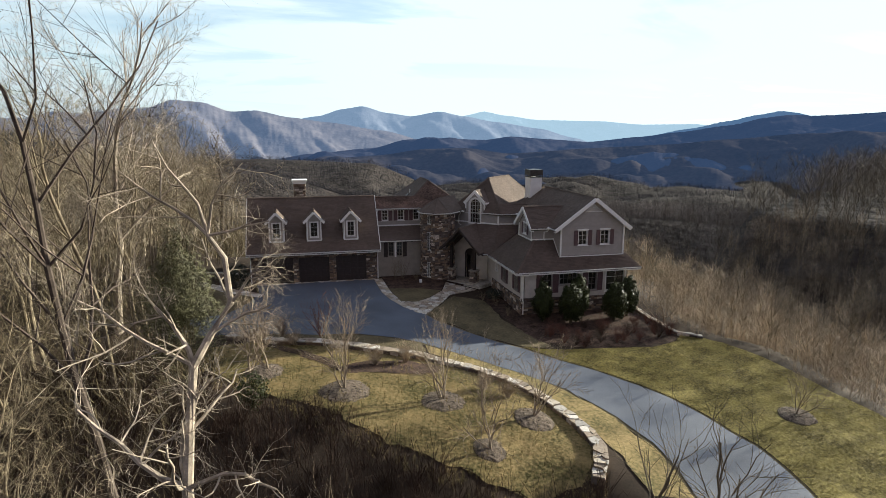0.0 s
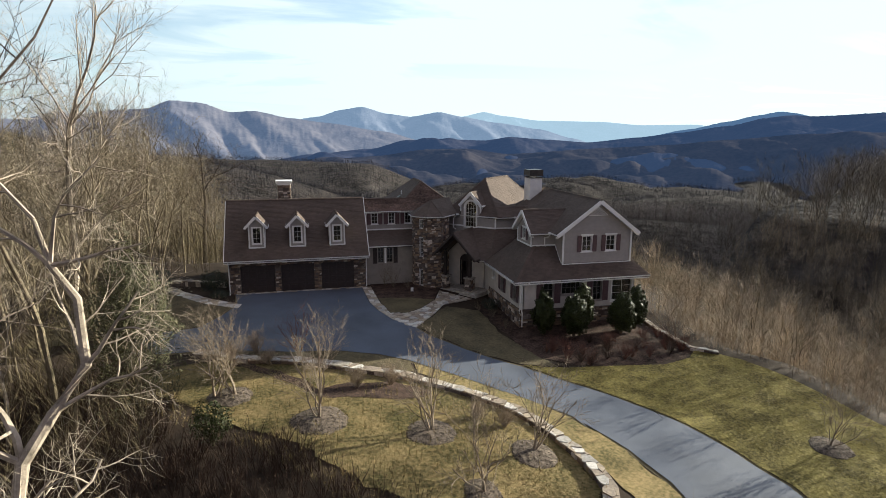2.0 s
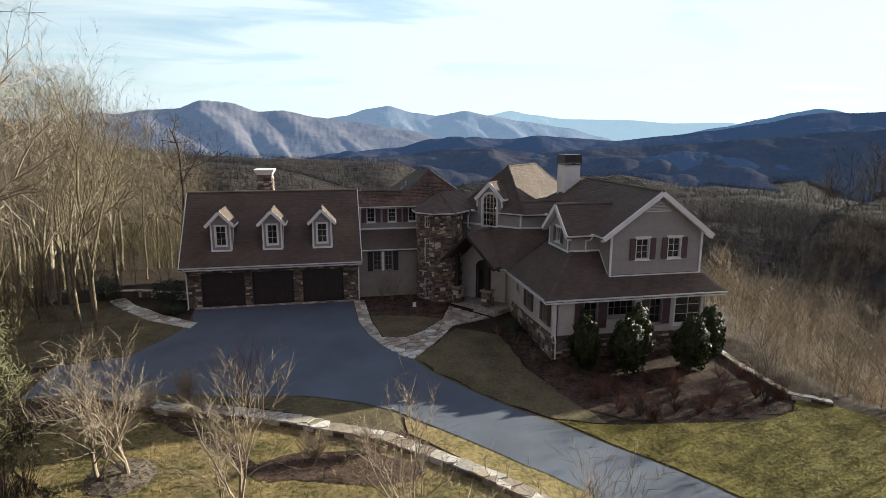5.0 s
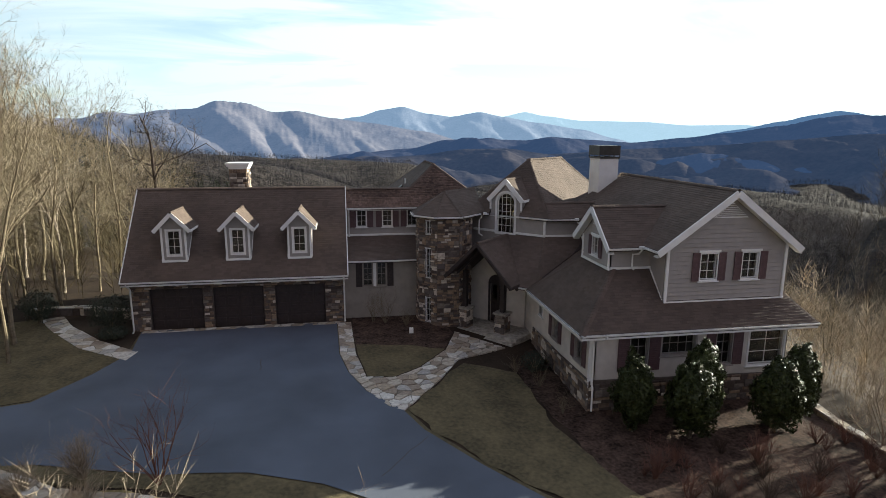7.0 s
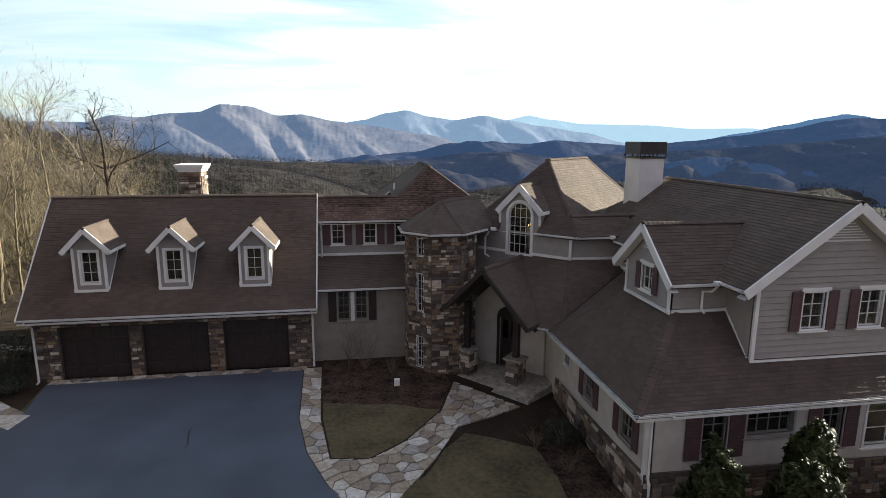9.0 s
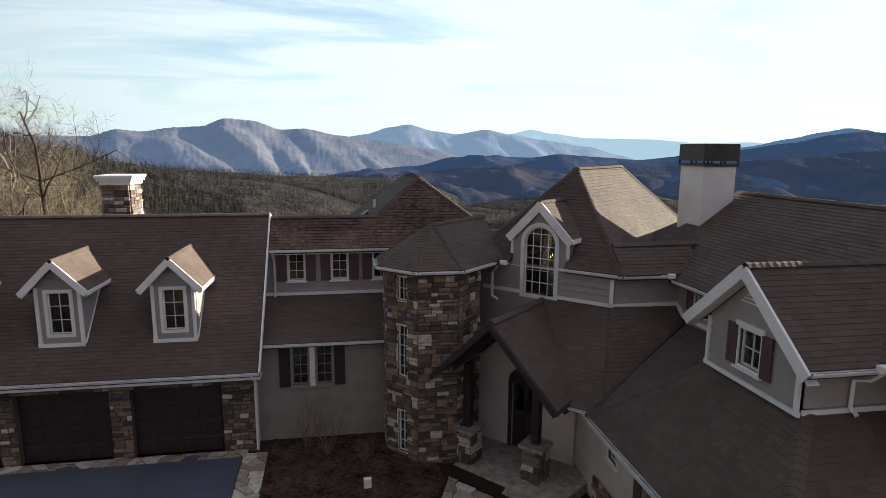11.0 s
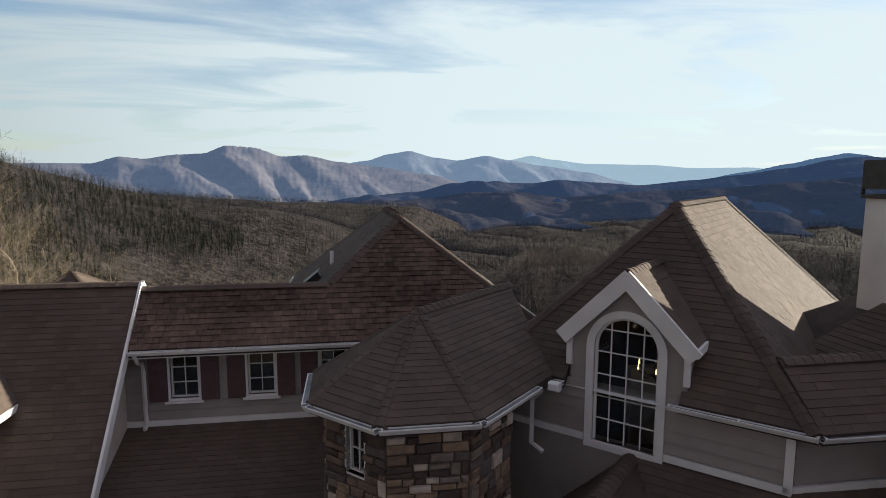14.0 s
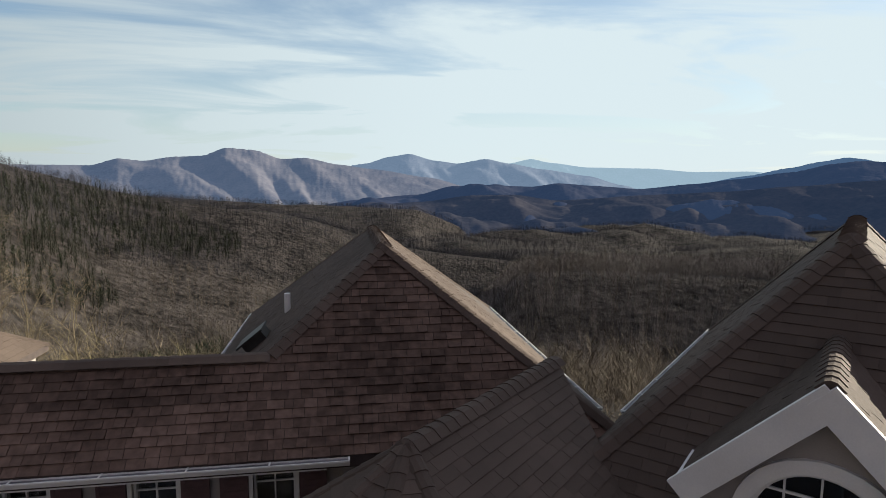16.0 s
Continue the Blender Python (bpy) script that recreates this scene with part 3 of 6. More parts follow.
shingled([(*fr, WZ), (*br, WZ), (*rb, WR), (*ra, WR)])
shingled([(*bl, WZ), (*fl, WZ), (*ra, WR), (*rb, WR)])
shingled([(*br, WZ), (*bl, WZ), (*rb, WR)])
for a, b in (((*fl, WZ), (*ra, WR)), ((*fr, WZ), (*ra, WR)), ((*ra, WR), (*rb, WR)), ((*br, WZ), (*rb, WR)), ((*bl, WZ), (*rb, WR))):
    ridge(a, b)
shingled([(11.72, 31.02, WZ), (14.3, 31.02, WZ), (14.3, 31.95, 7.0), (11.72, 31.95, 6.96)])
shingled([(14.3, 31.95, 7.0), (14.3, 33.0, 6.05), (12.2, 33.0, 6.05), (11.72, 31.95, 6.96)])
ridge((11.75, 31.95, 6.98), (14.9, 31.95, 7.0))
# front wing
RZ, RE = 8.5, 6.02
shingled([(13.35, 34.2, RE), (13.35, 22.75, RE), (16.75, 22.75, RZ), (16.75, 33.1, RZ)])
shingled([(20.05, 22.75, RE), (20.05, 36.4, RE), (16.75, 33.1, RZ), (16.75, 22.75, RZ)])
shingled([(20.05, 36.4, RE), (13.45, 36.4, RE), (13.45, 34.2, RE), (16.75, 33.1, RZ)])
ridge((16.75, 22.75, RZ), (16.75, 33.1, RZ))
SE, SR = 5.95, 7.54
shingled([(11.78, 23.97, SE), (13.45, 23.97, SE), (15.4, 25.88, SR), (11.78, 25.88, SR)])
shingled([(13.45, 27.79, SE), (11.78, 27.79, SE), (11.78, 25.88, SR), (15.4, 25.88, SR)])
ridge((11.78, 25.88, SR), (15.4, 25.88, SR))
# skirt roofs
PE, PS = 2.82, 0.96


def pz(d):
    return PE + PS * d


shingled([(9.95, 22.1, PE), (20.75, 22.1, PE), (19.8, 23.2, pz(1.1)), (13.95, 23.2, pz(1.1)), (13.95, 24.35, pz(2.25)), (12.2, 24.35, pz(2.25))])
shingled([(9.95, 29.2, PE), (9.95, 22.1, PE), (12.2, 24.35, pz(2.25)), (12.2, 27.2, pz(2.25))])
shingled([(9.95, 29.2, PE), (12.2, 27.2, pz(2.25)), (14.0, 27.2, 4.98)])
shingled([(9.95, 29.2, PE), (14.0, 27.2, 4.98), (14.0, 30.95, 4.8)])
shingled([(10.4, 28.98, PE), (9.97, 29.2, PE + 0.01), (13.9, 30.95, 4.8), (13.9, 31.45, 5.17), (11.62, 31.45, 5.17)])
shingled([(9.6, 29.8, PE), (10.42, 28.98, PE), (11.62, 31.45, 5.17), (9.85, 33.22, 5.17)])
shingled([(20.75, 22.1, PE), (20.75, 33.0, PE), (19.6, 33.0, pz(1.2)), (19.6, 23.4, pz(1.2))])
ridge((9.95, 22.1, PE), (12.2, 24.35, pz(2.25)))
ridge((9.95, 29.2, PE), (12.2, 27.2, pz(2.25)))
ridge((10.42, 28.98, PE), (11.6, 31.4, 5.15))
# entry gable
EA = (7.6, 30.65)
shingled([(EA[0] - 1.45, EA[1] + 1.45, 3.05), (EA[0], EA[1], 5.07), (EA[0] + 2.4, EA[1] + 2.4, 5.07), (EA[0] + 0.8, EA[1] + 3.7, 3.05)])
shingled([(EA[0], EA[1], 5.07), (EA[0] + 1.5, EA[1] - 1.5, 2.95), (EA[0] + 2.38, EA[1] - 0.62, 2.95), (EA[0] + 2.4, EA[1] + 2.4, 5.07)])
ridge((*EA, 5.07), (EA[0] + 2.4, EA[1] + 2.4, 5.07))
for s, zz, l in ((-1, 3.05, 1.45), (1, 2.95, 1.5)):
    board((EA[0] - 0.04, EA[1] - 0.04, 4.95), (EA[0] + s * l - 0.04, EA[1] - s * l - 0.04, zz - 0.12), 0.17, 0.06, M_TIMBER, "bargeboard", (0, 0, 1))
    board((EA[0] + 0.5, EA[1] + 0.5, 4.75), (EA[0] + 0.5 + s * l, EA[1] + 0.5 - s * l, zz - 0.3), 0.16, 0.14, M_TIMBER, "rafter", (0, 0, 1))

# ---- garage ----
doors = [(-9.8, -7.05), (-6.53, -3.83), (-3.2, -0.45)]
DH = 2.34
gm = place(-10.75, 33.9, 0)
gholes = [(a + 10.75, b + 10.75, 0.0, DH) for a, b in doors]
gw = wall(gm, [(0, -0.4), (11.35, -0.4), (11.35, 2.88), (0, 2.88)], gholes, M_MORTAR, 0.3, "garage_wall", "stone-faced garage front between dark doors")
stones(gm, 11.35, -0.3, 2.86, gholes, gw, 11, size=0.8)
for s, x in ((90, 0.6), (-90, -10.75)):
    m = place(x, 33.9 if s == 90 else 41.0, 0, s)
    gs = wall(m, [(0, -0.4), (7.1, -0.4), (7.1, 3.0), (3.55, 7.0), (0, 3.0)], mat=M_STUCCO)
wall(place(0.6, 41.0, 0, 180), [(0, -0.4), (11.35, -0.4), (11.35, 2.88), (0, 2.88)])
for a, b in doors:
    d = Build()
    d.box((a, 34.1, 0.0), (b, 34.16, DH))
    gd = d.make("garage_door", M_DOOR, house, "dark brown panelled garage door, closed")
    for r in range(4):
        for c in range(4):
            w = (b - a) / 4
            p = Build()
            p.chamfer_box((a + c * w + 0.07, 34.075, r * DH / 4 + 0.07), (a + (c + 1) * w - 0.07, 34.1, (r + 1) * DH / 4 - 0.07), 0.02)
            p.make("panel", M_DOOR, gd)
for x in (-11.0, 0.85):
    for y in (33.3, 41.56):
        up = 0.06 if x > 0 else 0.0
        board((x + 0.002 * (y > 37), y, GE - 0.1 + up), (x + 0.002 * (y > 37), 37.43, GR - 0.1 + up), 0.2, 0.05, name="rake_board")
gutter((-11.0, 33.3, GE - 0.02), (0.85, 33.3, GE - 0.02), (0, -1))
board((-11.0, 33.36, GE - 0.18), (0.85, 33.36, GE - 0.18), 0.16, 0.04, name="fascia")
sf = Build()
sf.box((-11.0, 33.38, GE - 0.27), (0.85, 33.9, GE - 0.25))
sf.make("soffit", M_TRIM, house)
spout([(-10.7, 33.25, 2.78), (-10.7, 33.6, 2.55), (-10.7, 33.8, 2.4), (-10.7, 33.8, 0.05), (-10.7, 33.6, 0.0)])
spout([(0.62, 33.25, 2.78), (0.62, 33.6, 2.55), (0.62, 33.8, 2.4), (0.62, 33.8, 0.05)])

# dormers
for cx in (-8.37, -5.07, -1.77):
    m = place(cx, 34.13, 3.9)
    hole = [(-0.33, 0.33, 0.28, 1.62)]
    out = [(-0.645, -0.1), (0.645, -0.1), (0.645, 1.75), (0, 2.42), (-0.645, 1.75)]
    dw = wall(m, out, hole, M_SIDING, 0.12, "dormer_wall", "small gabled dormer front with taupe siding")
    siding(m, [(-0.55, 0.08), (0.55, 0.08), (0.55, 1.85), (0, 2.38), (-0.55, 1.85)], hole, dw, 0.13)
    for s in (-1, 1):
        c = Build()
        c.prism([(cx + s * 0.6, 34.2, 3.95), (cx + s * 0.6, 34.2, 5.6), (cx + s * 0.6, 35.75, 5.6)], (s * 0.045, 0, 0))
        cw = c.make("dormer_cheek", M_SIDING, house)
        for zz in range(11):
            z = 3.98 + zz * 0.15
            y1 = 34.2 + (z - 3.9) / 1.094
            k = Build()
            k.box((cx + s * 0.648, 34.2, z), (cx + s * (0.664), max(34.25, y1 - 0.02), z + 0.14))
            k.make("board", M_SIDING, cw)
        board((cx + s * 0.6, 34.1, 3.88), (cx + s * 0.6, 34.1, 5.65), 0.1, 0.08, up=(1, 0, 0), name="corner_board")
        board((cx + s * 0.67, 34.12, 3.86), (cx + s * 0.67, 35.75, 5.62), 0.08, 0.035, name="flashing", up=(0, 0, 1))
        e = (cx + s * 0.92, 33.82, 5.58)
        board((cx, 33.82 - 0.003 * s, 6.43), (e[0], e[1] - 0.003 * s, e[2] - 0.1), 0.2, 0.05, name="rake_board")
        shingled([(cx + s * 0.92, 33.82, 5.58), (cx, 33.82, 6.53), (cx, 36.7, 6.53), (cx + s * 0.92, 35.78, 5.58)], "dormer_roof")
        board((cx + s * 0.93, 33.82, 5.5), (cx + s * 0.93, 35.75, 5.5), 0.12, 0.05, name="fascia")
        sof = Build()
        sof.prism([(cx, 33.84, 6.36), (cx + s * 0.9, 33.84, 5.42), (cx + s * 0.9, 34.13, 5.42), (cx, 34.13, 6.36)], (0, 0, -0.02))
        sof.make("soffit", M_TRIM, house)
    ridge((cx, 33.82, 6.53), (cx, 36.7, 6.53), width=0.1)
    board((cx - 0.66, 34.085, 3.83), (cx + 0.66, 34.085, 3.83), 0.1, 0.09, name="base_board")
    window(m @ pose(0, -0.02, 0.28), 0.62, 1.3, 2, 3, sill=False, casing=0.1)

# garage chimney
for x, y, yaw, w in ((-6.75, 42.4, 0, 1.1), (-5.65, 42.4, 90, 1.4), (-6.75, 43.8, -90, 1.4), (-5.65, 43.8, 180, 1.1)):
    m = place(x, y, 0, yaw)
    c = wall(m, [(0, 0), (w, 0), (w, 8.3), (0, 8.3)], mat=M_MORTAR, thick=0.25, name="chimney", label="square stone chimney with white cap")
    stones(m, w, 5.0, 8.28, [], c, 30 + yaw)
c = Build()
c.box((-6.82, 42.33, 8.27), (-5.58, 43.87, 8.42))
c.box((-6.92, 42.27, 8.42), (-5.5, 43.96, 8.56))
c.box((-6.98, 42.2, 8.56), (-5.44, 44.02, 8.68))
c.make("chimney_cap", M_TRIM, house, "white stepped chimney cap")

# ---- link ----
m = place(0.6, 34.5, 0)
lh = [(1.14, 1.66, 1.95, 3.3), (1.94, 2.46, 1.95, 3.3)]
wall(m, [(0, -0.5), (4.6, -0.5), (4.6, 3.5), (0, 3.5)], lh, M_STUCCO_RECESS, name="link_wall", label="stucco ground-floor wall with recess shade in its tan colour")
window(m @ pose(1.4, 0, 1.95), 0.52, 1.35, 2, 4, 0.36, casing=0.06, shutter_sides=(-1,), trim=M_STUCCO_RECESS, shade=M_TIMBER)
window(m @ pose(2.2, 0, 1.95), 0.52, 1.35, 2, 4, 0.36, casing=0.06, shutter_sides=(1,), trim=M_STUCCO_RECESS, shade=M_TIMBER)
board((2.4, 34.46, 1.9), (2.4, 34.46, 3.35), 0.17, 0.05, name="trim", up=(1, 0, 0))
gutter((0.65, 34.15, 3.5), (5.0, 34.15, 3.5), (0, -1))
m = place(0.6, 36.85, 0)
uh = [(0.9, 1.46, 5.08, 6.06), (2.47, 3.03, 5.08, 6.06), (4.0, 4.56, 5.08, 6.06)]
lw = wall(m, [(0, 4.3), (8.2, 4.3), (8.2, 6.25), (0, 6.25)], uh, M_SIDING, name="link_upper_wall", label="taupe sided upper wall with shuttered windows")
siding(m, [(0, 4.62), (5.6, 4.62), (5.6, 6.22), (0, 6.22)], uh, lw, 0.2)
for h in uh:
    window(m @ pose((h[0] + h[1]) / 2, -0.02, 5.08), 0.56, 0.98, 2, 3, 0.36, casing=0.05)
board((0.6, 36.8, 4.56), (6.0, 36.8, 4.56), 0.12, 0.05)
gutter((0.9, 36.35, HZ - 0.02), (5.9, 36.35, HZ - 0.02), (0, -1))
sf = Build()
sf.box((0.85, 36.37, 6.1), (5.6, 36.85, 6.12))
sf.make("soffit", M_TRIM, house)
spout([(1.0, 36.3, 6.18), (1.0, 36.45, 6.0), (1.0, 36.72, 5.88), (1.0, 36.75, 5.7), (1.0, 36.75, 4.55), (1.0, 36.62, 4.5)])
for a, b in (((4.3, 38.0), (4.3, 44.2)), ((8.8, 44.2), (4.3, 44.2)), ((8.8, 36.9), (8.8, 44.2))):
    q = Build()
    q.prism([(*a, 3.0), (*b, 3.0), (*b, 6.2), (*a, 6.2)], (0.05, 0.05, 0))
    q.make("wall", M_SIDING, house)
gutter((3.4, 44.9, HZ - 0.02), (3.4, 38.35, HZ - 0.02), (-1, 0))
gutter((9.75, 37.4, HZ - 0.02), (9.75, 44.9, HZ - 0.02), (1, 0))
# roof vents
v = Build()
v.tube([(4.8, 39.8, 7.3), (4.8, 39.8, 7.78)], 0.055, 8)
v.make("vent_pipe", M_TRIM, house, "white plumbing vent pipe")
vm = place(4.42, 38.95, 7.12) @ pose(0, 0, 0, 0, -38.9, 0)
v = Build()
v.box((-0.2, -0.24, 0.0), (0.2, 0.24, 0.16), vm)
v.prism([vm @ Vector(p) for p in ((-0.28, -0.3, 0.16), (0.24, -0.3, 0.16), (0.24, 0.3, 0.16), (-0.28, 0.3, 0.16))], vm.to_3x3() @ Vector((0, 0, 0.03)))
v.make("box_vent", M_CAP, house, "dark square roof vent")

# ---- tower ----
RW = 1.62
AP = RW * math.cos(radians(22.5))
SIDE = 2 * RW * math.sin(radians(22.5))
for i, ang in enumerate((-135, -90, -45, 180, 135, 0, 45, 90)):
    cx, cy = TC[0] + AP * math.cos(radians(ang)), TC[1] + AP * math.sin(radians(ang))
    m = place(cx, cy, 0, ang + 90) @ pose(-SIDE / 2, 0, 0)
    holes = [(0.42, 0.8, 0.15, 1.55), (0.42, 0.8, 2.7, 4.4), (0.42, 0.8, 5.2, 5.95)] if ang == -135 else []
    tw = wall(m, [(0, -0.8), (SIDE, -0.8), (SIDE, 6.2), (0, 6.2)], holes, M_MORTAR, 0.25, "tower_wall", "octagonal tower face of mixed brown and grey field stone")
    if i < 4:
        stones(m, SIDE, -0.8, 6.18, holes, tw, 50 + i, size=0.8, singles=(220 if i < 2 else 60))
    for h in holes:
        window(m @ pose(0.61, 0.03, h[2]), 0.38, h[3] - h[2], 2, max(2, int((h[3] - h[2]) / 0.32)), sill=False, casing=0.035)
for i in (3, 4, 5):
    a, b = OCT[i], OCT[i + 1]
    mid = ((a[0] + b[0]) / 2 - TC[0], (a[1] + b[1]) / 2 - TC[1])
    gutter((*a, TZ - 0.02), (*b, TZ - 0.02), mid)
gutter((*OCT[6], TZ - 0.02), (OCT[6][0] + 1.25, OCT[6][1] + 1.25, TZ - 0.02), (1, -1))
sf = Build()
sf.prism([(TC[0] + (x - TC[0]) * 0.99, TC[1] + (y - TC[1]) * 0.99, 6.1) for x, y in OCT], (0, 0, 0.03))
sf.make("soffit", M_TRIM, house)
sp = Vector((8.55, 33.75, 0))
spout([(sp.x, sp.y - 0.1, 6.1), (sp.x, sp.y, 5.95), (sp.x - 0.1, sp.y + 0.1, 5.8), (sp.x - 0.1, sp.y + 0.1, 5.0), (sp.x + 0.05, sp.y - 0.1, 4.9)])

# ---- diagonal wing walls ----
m = place(7.9, 35.05, 0, -45)
wl_ = math.hypot(11.6 - 7.9, 31.35 - 35.05)
AC = math.hypot(9.83 - 7.9, 33.12 - 35.05)
AR = 0.55
cells = [[(-0.3, 2.4), (AC - AR, 2.4), (AC - AR, 6.2), (-0.3, 6.2)], [(AC + AR, 4.0), (wl_, 4.0), (wl_, 6.2), (AC + AR, 6.2)], [(AC - AR, 2.4), (AC + AR, 2.4), (AC + AR, 5.15), (AC - AR, 5.15)],
         [(AC - 1.0, 6.2), (AC - AR, 6.2), (AC - AR, 7.4), (AC - 1.0, 6.95)], [(AC + AR, 6.2), (AC + 1.0, 6.2), (AC + 1.0, 6.95), (AC + AR, 7.4)]]
arc = [(AC - AR * math.cos(math.pi * k / 16), 6.85 + AR * math.sin(math.pi * k / 16)) for k in range(17)]
for (ua, za), (ub, zb) in zip(arc, arc[1:]):
    ta, tb = 7.98 - abs(ua - AC) * 1.05, 7.98 - abs(ub - AC) * 1.05
    cells.append([(ua, za), (ub, zb), (ub, tb), (ua, ta)])
b = Build()
off = m.to_3x3() @ Vector((0, 0.2, 0))
for c in cells:
    b.prism([m @ Vector((u, 0, z)) for u, z in c], off)
aw = b.make("wing_wall", M_SIDING, house, "taupe sided wall with tall arched window")
siding(m, [(0, 5.25), (AC - AR - 0.12, 5.25), (AC - AR - 0.12, 6.2), (0, 6.2)], [], aw)
siding(m, [(AC + AR + 0.12, 5.25), (wl_, 5.25), (wl_, 6.2), (AC + AR + 0.12, 6.2)], [], aw)
board(m @ Vector((0.6, -0.03, 5.18)), m @ Vector((AC - AR - 0.14, -0.03, 5.18)), 0.12, 0.06)
board(m @ Vector((AC + AR + 0.14, -0.03, 5.18)), m @ Vector((wl_, -0.03, 5.18)), 0.12, 0.06)
board(m @ Vector((wl_ - 0.05, -0.03, 5.15)), m @ Vector((wl_ - 0.05, -0.03, 6.15)), 0.12, 0.06, up=(1, -1, 0), name="corner_board")
# arched window
f = Build()
path = [(AC - AR, 5.15)] + arc + [(AC + AR, 5.15)]
for (ua, za), (ub, zb) in zip(path, path[1:]):
    def grow(u, z):
        d = Vector((u - AC, z - 6.85)) if z > 6.85 else Vector((u - AC, 0))
        d = d.normalized() * 0.13
        return u + d.x, z + d.y
    (uc, zc), (ud, zd) = grow(ua, za), grow(ub, zb)
    f.prism([m @ Vector((u, -0.05, z)) for u, z in ((ua, za), (ub, zb), (ud, zd), (uc, zc))], m.to_3x3() @ Vector((0, 0.12, 0)))
f.box((AC - AR - 0.13, -0.05, 5.02), (AC + AR + 0.13, 0.07, 5.15), m)
af = f.make("arched_window", M_TRIM, house, "tall white arched window with small panes")
s = Build()
for k in range(1, 4):
    u = AC - AR + 2 * AR * k / 4
    top = 6.85 + math.sqrt(AR * AR - (u - AC) ** 2)
    s.box((u - 0.009, 0.04, 5.15), (u + 0.009, 0.07, top), m)
for k in range(1, 6):
    z = 5.15 + k * 0.4
    hw = AR if z < 6.85 else math.sqrt(max(0, AR * AR - (z - 6.85) ** 2))
    s.box((AC - hw, 0.042, z - 0.009), (AC + hw, 0.068, z + 0.009), m)
for k in range(16):
    (ua, za), (ub, zb) = arc[k], arc[k + 1]
    s.prism([m @ Vector((u, 0.03, z)) for u, z in ((ua, za), (ub, zb), (AC + (ub - AC) * 0.92, 6.85 + (zb - 6.85) * 0.92), (AC + (ua - AC) * 0.92, 6.85 + (za - 6.85) * 0.92))], m.to_3x3() @ Vector((0, 0.05, 0)))
for u in (AC - AR, AC + AR - 0.045):
    s.box((u, 0.03, 5.15), (u + 0.045, 0.08, 6.85), m)
s.make("muntin", M_TRIM, af)
p = Build()
p.prism([m @ Vector((u, 0.055, z)) for u, z in path], m.to_3x3() @ Vector((0, 0.006, 0)))
p.make("pane", M_GLASS, af)
# room behind the arched window, dimness put in its wall colour, and its chandelier
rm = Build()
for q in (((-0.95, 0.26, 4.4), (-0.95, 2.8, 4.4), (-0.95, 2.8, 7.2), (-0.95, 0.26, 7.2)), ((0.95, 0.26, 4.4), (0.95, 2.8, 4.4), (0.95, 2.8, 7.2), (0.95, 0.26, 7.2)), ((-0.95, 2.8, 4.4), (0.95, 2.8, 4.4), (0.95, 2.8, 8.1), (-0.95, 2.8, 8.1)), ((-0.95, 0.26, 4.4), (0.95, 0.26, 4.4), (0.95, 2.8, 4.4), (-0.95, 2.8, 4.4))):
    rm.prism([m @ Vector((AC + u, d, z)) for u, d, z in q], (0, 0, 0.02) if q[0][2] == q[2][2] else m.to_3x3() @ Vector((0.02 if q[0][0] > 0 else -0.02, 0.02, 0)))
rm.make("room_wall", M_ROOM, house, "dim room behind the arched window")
ch = thing("chandelier", "small dark chandelier with warm candle bulbs", "chandelier", tuple(m @ Vector((AC + 0.15, 1.3, 6.2))))
q = Build()
q.tube([(0, 0, 0.1), (0, 0, 1.4)], 0.012, 5)
q.tube([(0, 0, -0.18), (0, 0, 0.1)], [0.05, 0.03], 6)
for i in range(6):
    a = i * math.pi / 3
    q.tube([(0, 0, -0.1), (0.2 * math.cos(a), 0.2 * math.sin(a), -0.16), (0.36 * math.cos(a), 0.36 * math.sin(a), 0.02)], 0.012, 4)
q.make("frame", M_CAP, ch)
for i in range(6):
    a = i * math.pi / 3
    q = Build()
    q.tube([(0.36 * math.cos(a), 0.36 * math.sin(a), 0.02), (0.36 * math.cos(a), 0.36 * math.sin(a), 0.12)], [0.018, 0.006], 5)
    q.make("bulb", M_BULB, ch)
# arched dormer roof and rakes
def wp(a, bq, z):
    """A point of the arched dormer: a behind the wall's face, bq across from its centre."""
    return m @ Vector((AC + bq, a, z))
for s in (-1, 1):
    shingled([wp(-0.1, s * 1.11, 7.08), wp(-0.1, 0, 8.22), wp(1.75, 0, 8.22), wp(0.67, s * 1.11, 7.08)], "dormer_roof")
    board(wp(-0.12 - 0.002 * s, s * -0.05, 8.13), wp(-0.12 - 0.002 * s, s * 1.12, 6.94), 0.26, 0.06, name="rake_board")
    board(wp(-0.09, s * 1.13, 7.0), wp(0.6, s * 1.13, 7.0), 0.14, 0.05, name="fascia")
    board(wp(-0.04, s * 0.99, 6.45), wp(-0.04, s * 0.99, 6.95), 0.1, 0.06, up=(1, -1, 0), name="corner_board")
    c = Build()
    c.prism([wp(0, s * 0.97, 6.2), wp(0, s * 0.97, 6.98), wp(0.75, s * 0.97, 6.98)], wp(0, s * 1.0, 6) - wp(0, s * 0.97, 6))
    c.make("dormer_cheek", M_SIDING, house)
ridge(wp(-0.1, 0, 8.22), wp(1.75, 0, 8.22), width=0.12)
gutter((*(Vector(fl) + Vector((0.55, -0.55))), WZ - 0.02), (*(m @ Vector((AC - 1.02, 0, 0))).to_2d() - Vector((0.12, 0.12)), WZ - 0.02), (-1, -1))
gutter((*((m @ Vector((AC + 0.75, 0, 0))).to_2d() - Vector((0.12, 0.12))), WZ - 0.02), (*fr, WZ - 0.02), (-1, -1))
gutter((*fr, WZ - 0.02), (13.35, 31.02, WZ - 0.02), (0, -1))
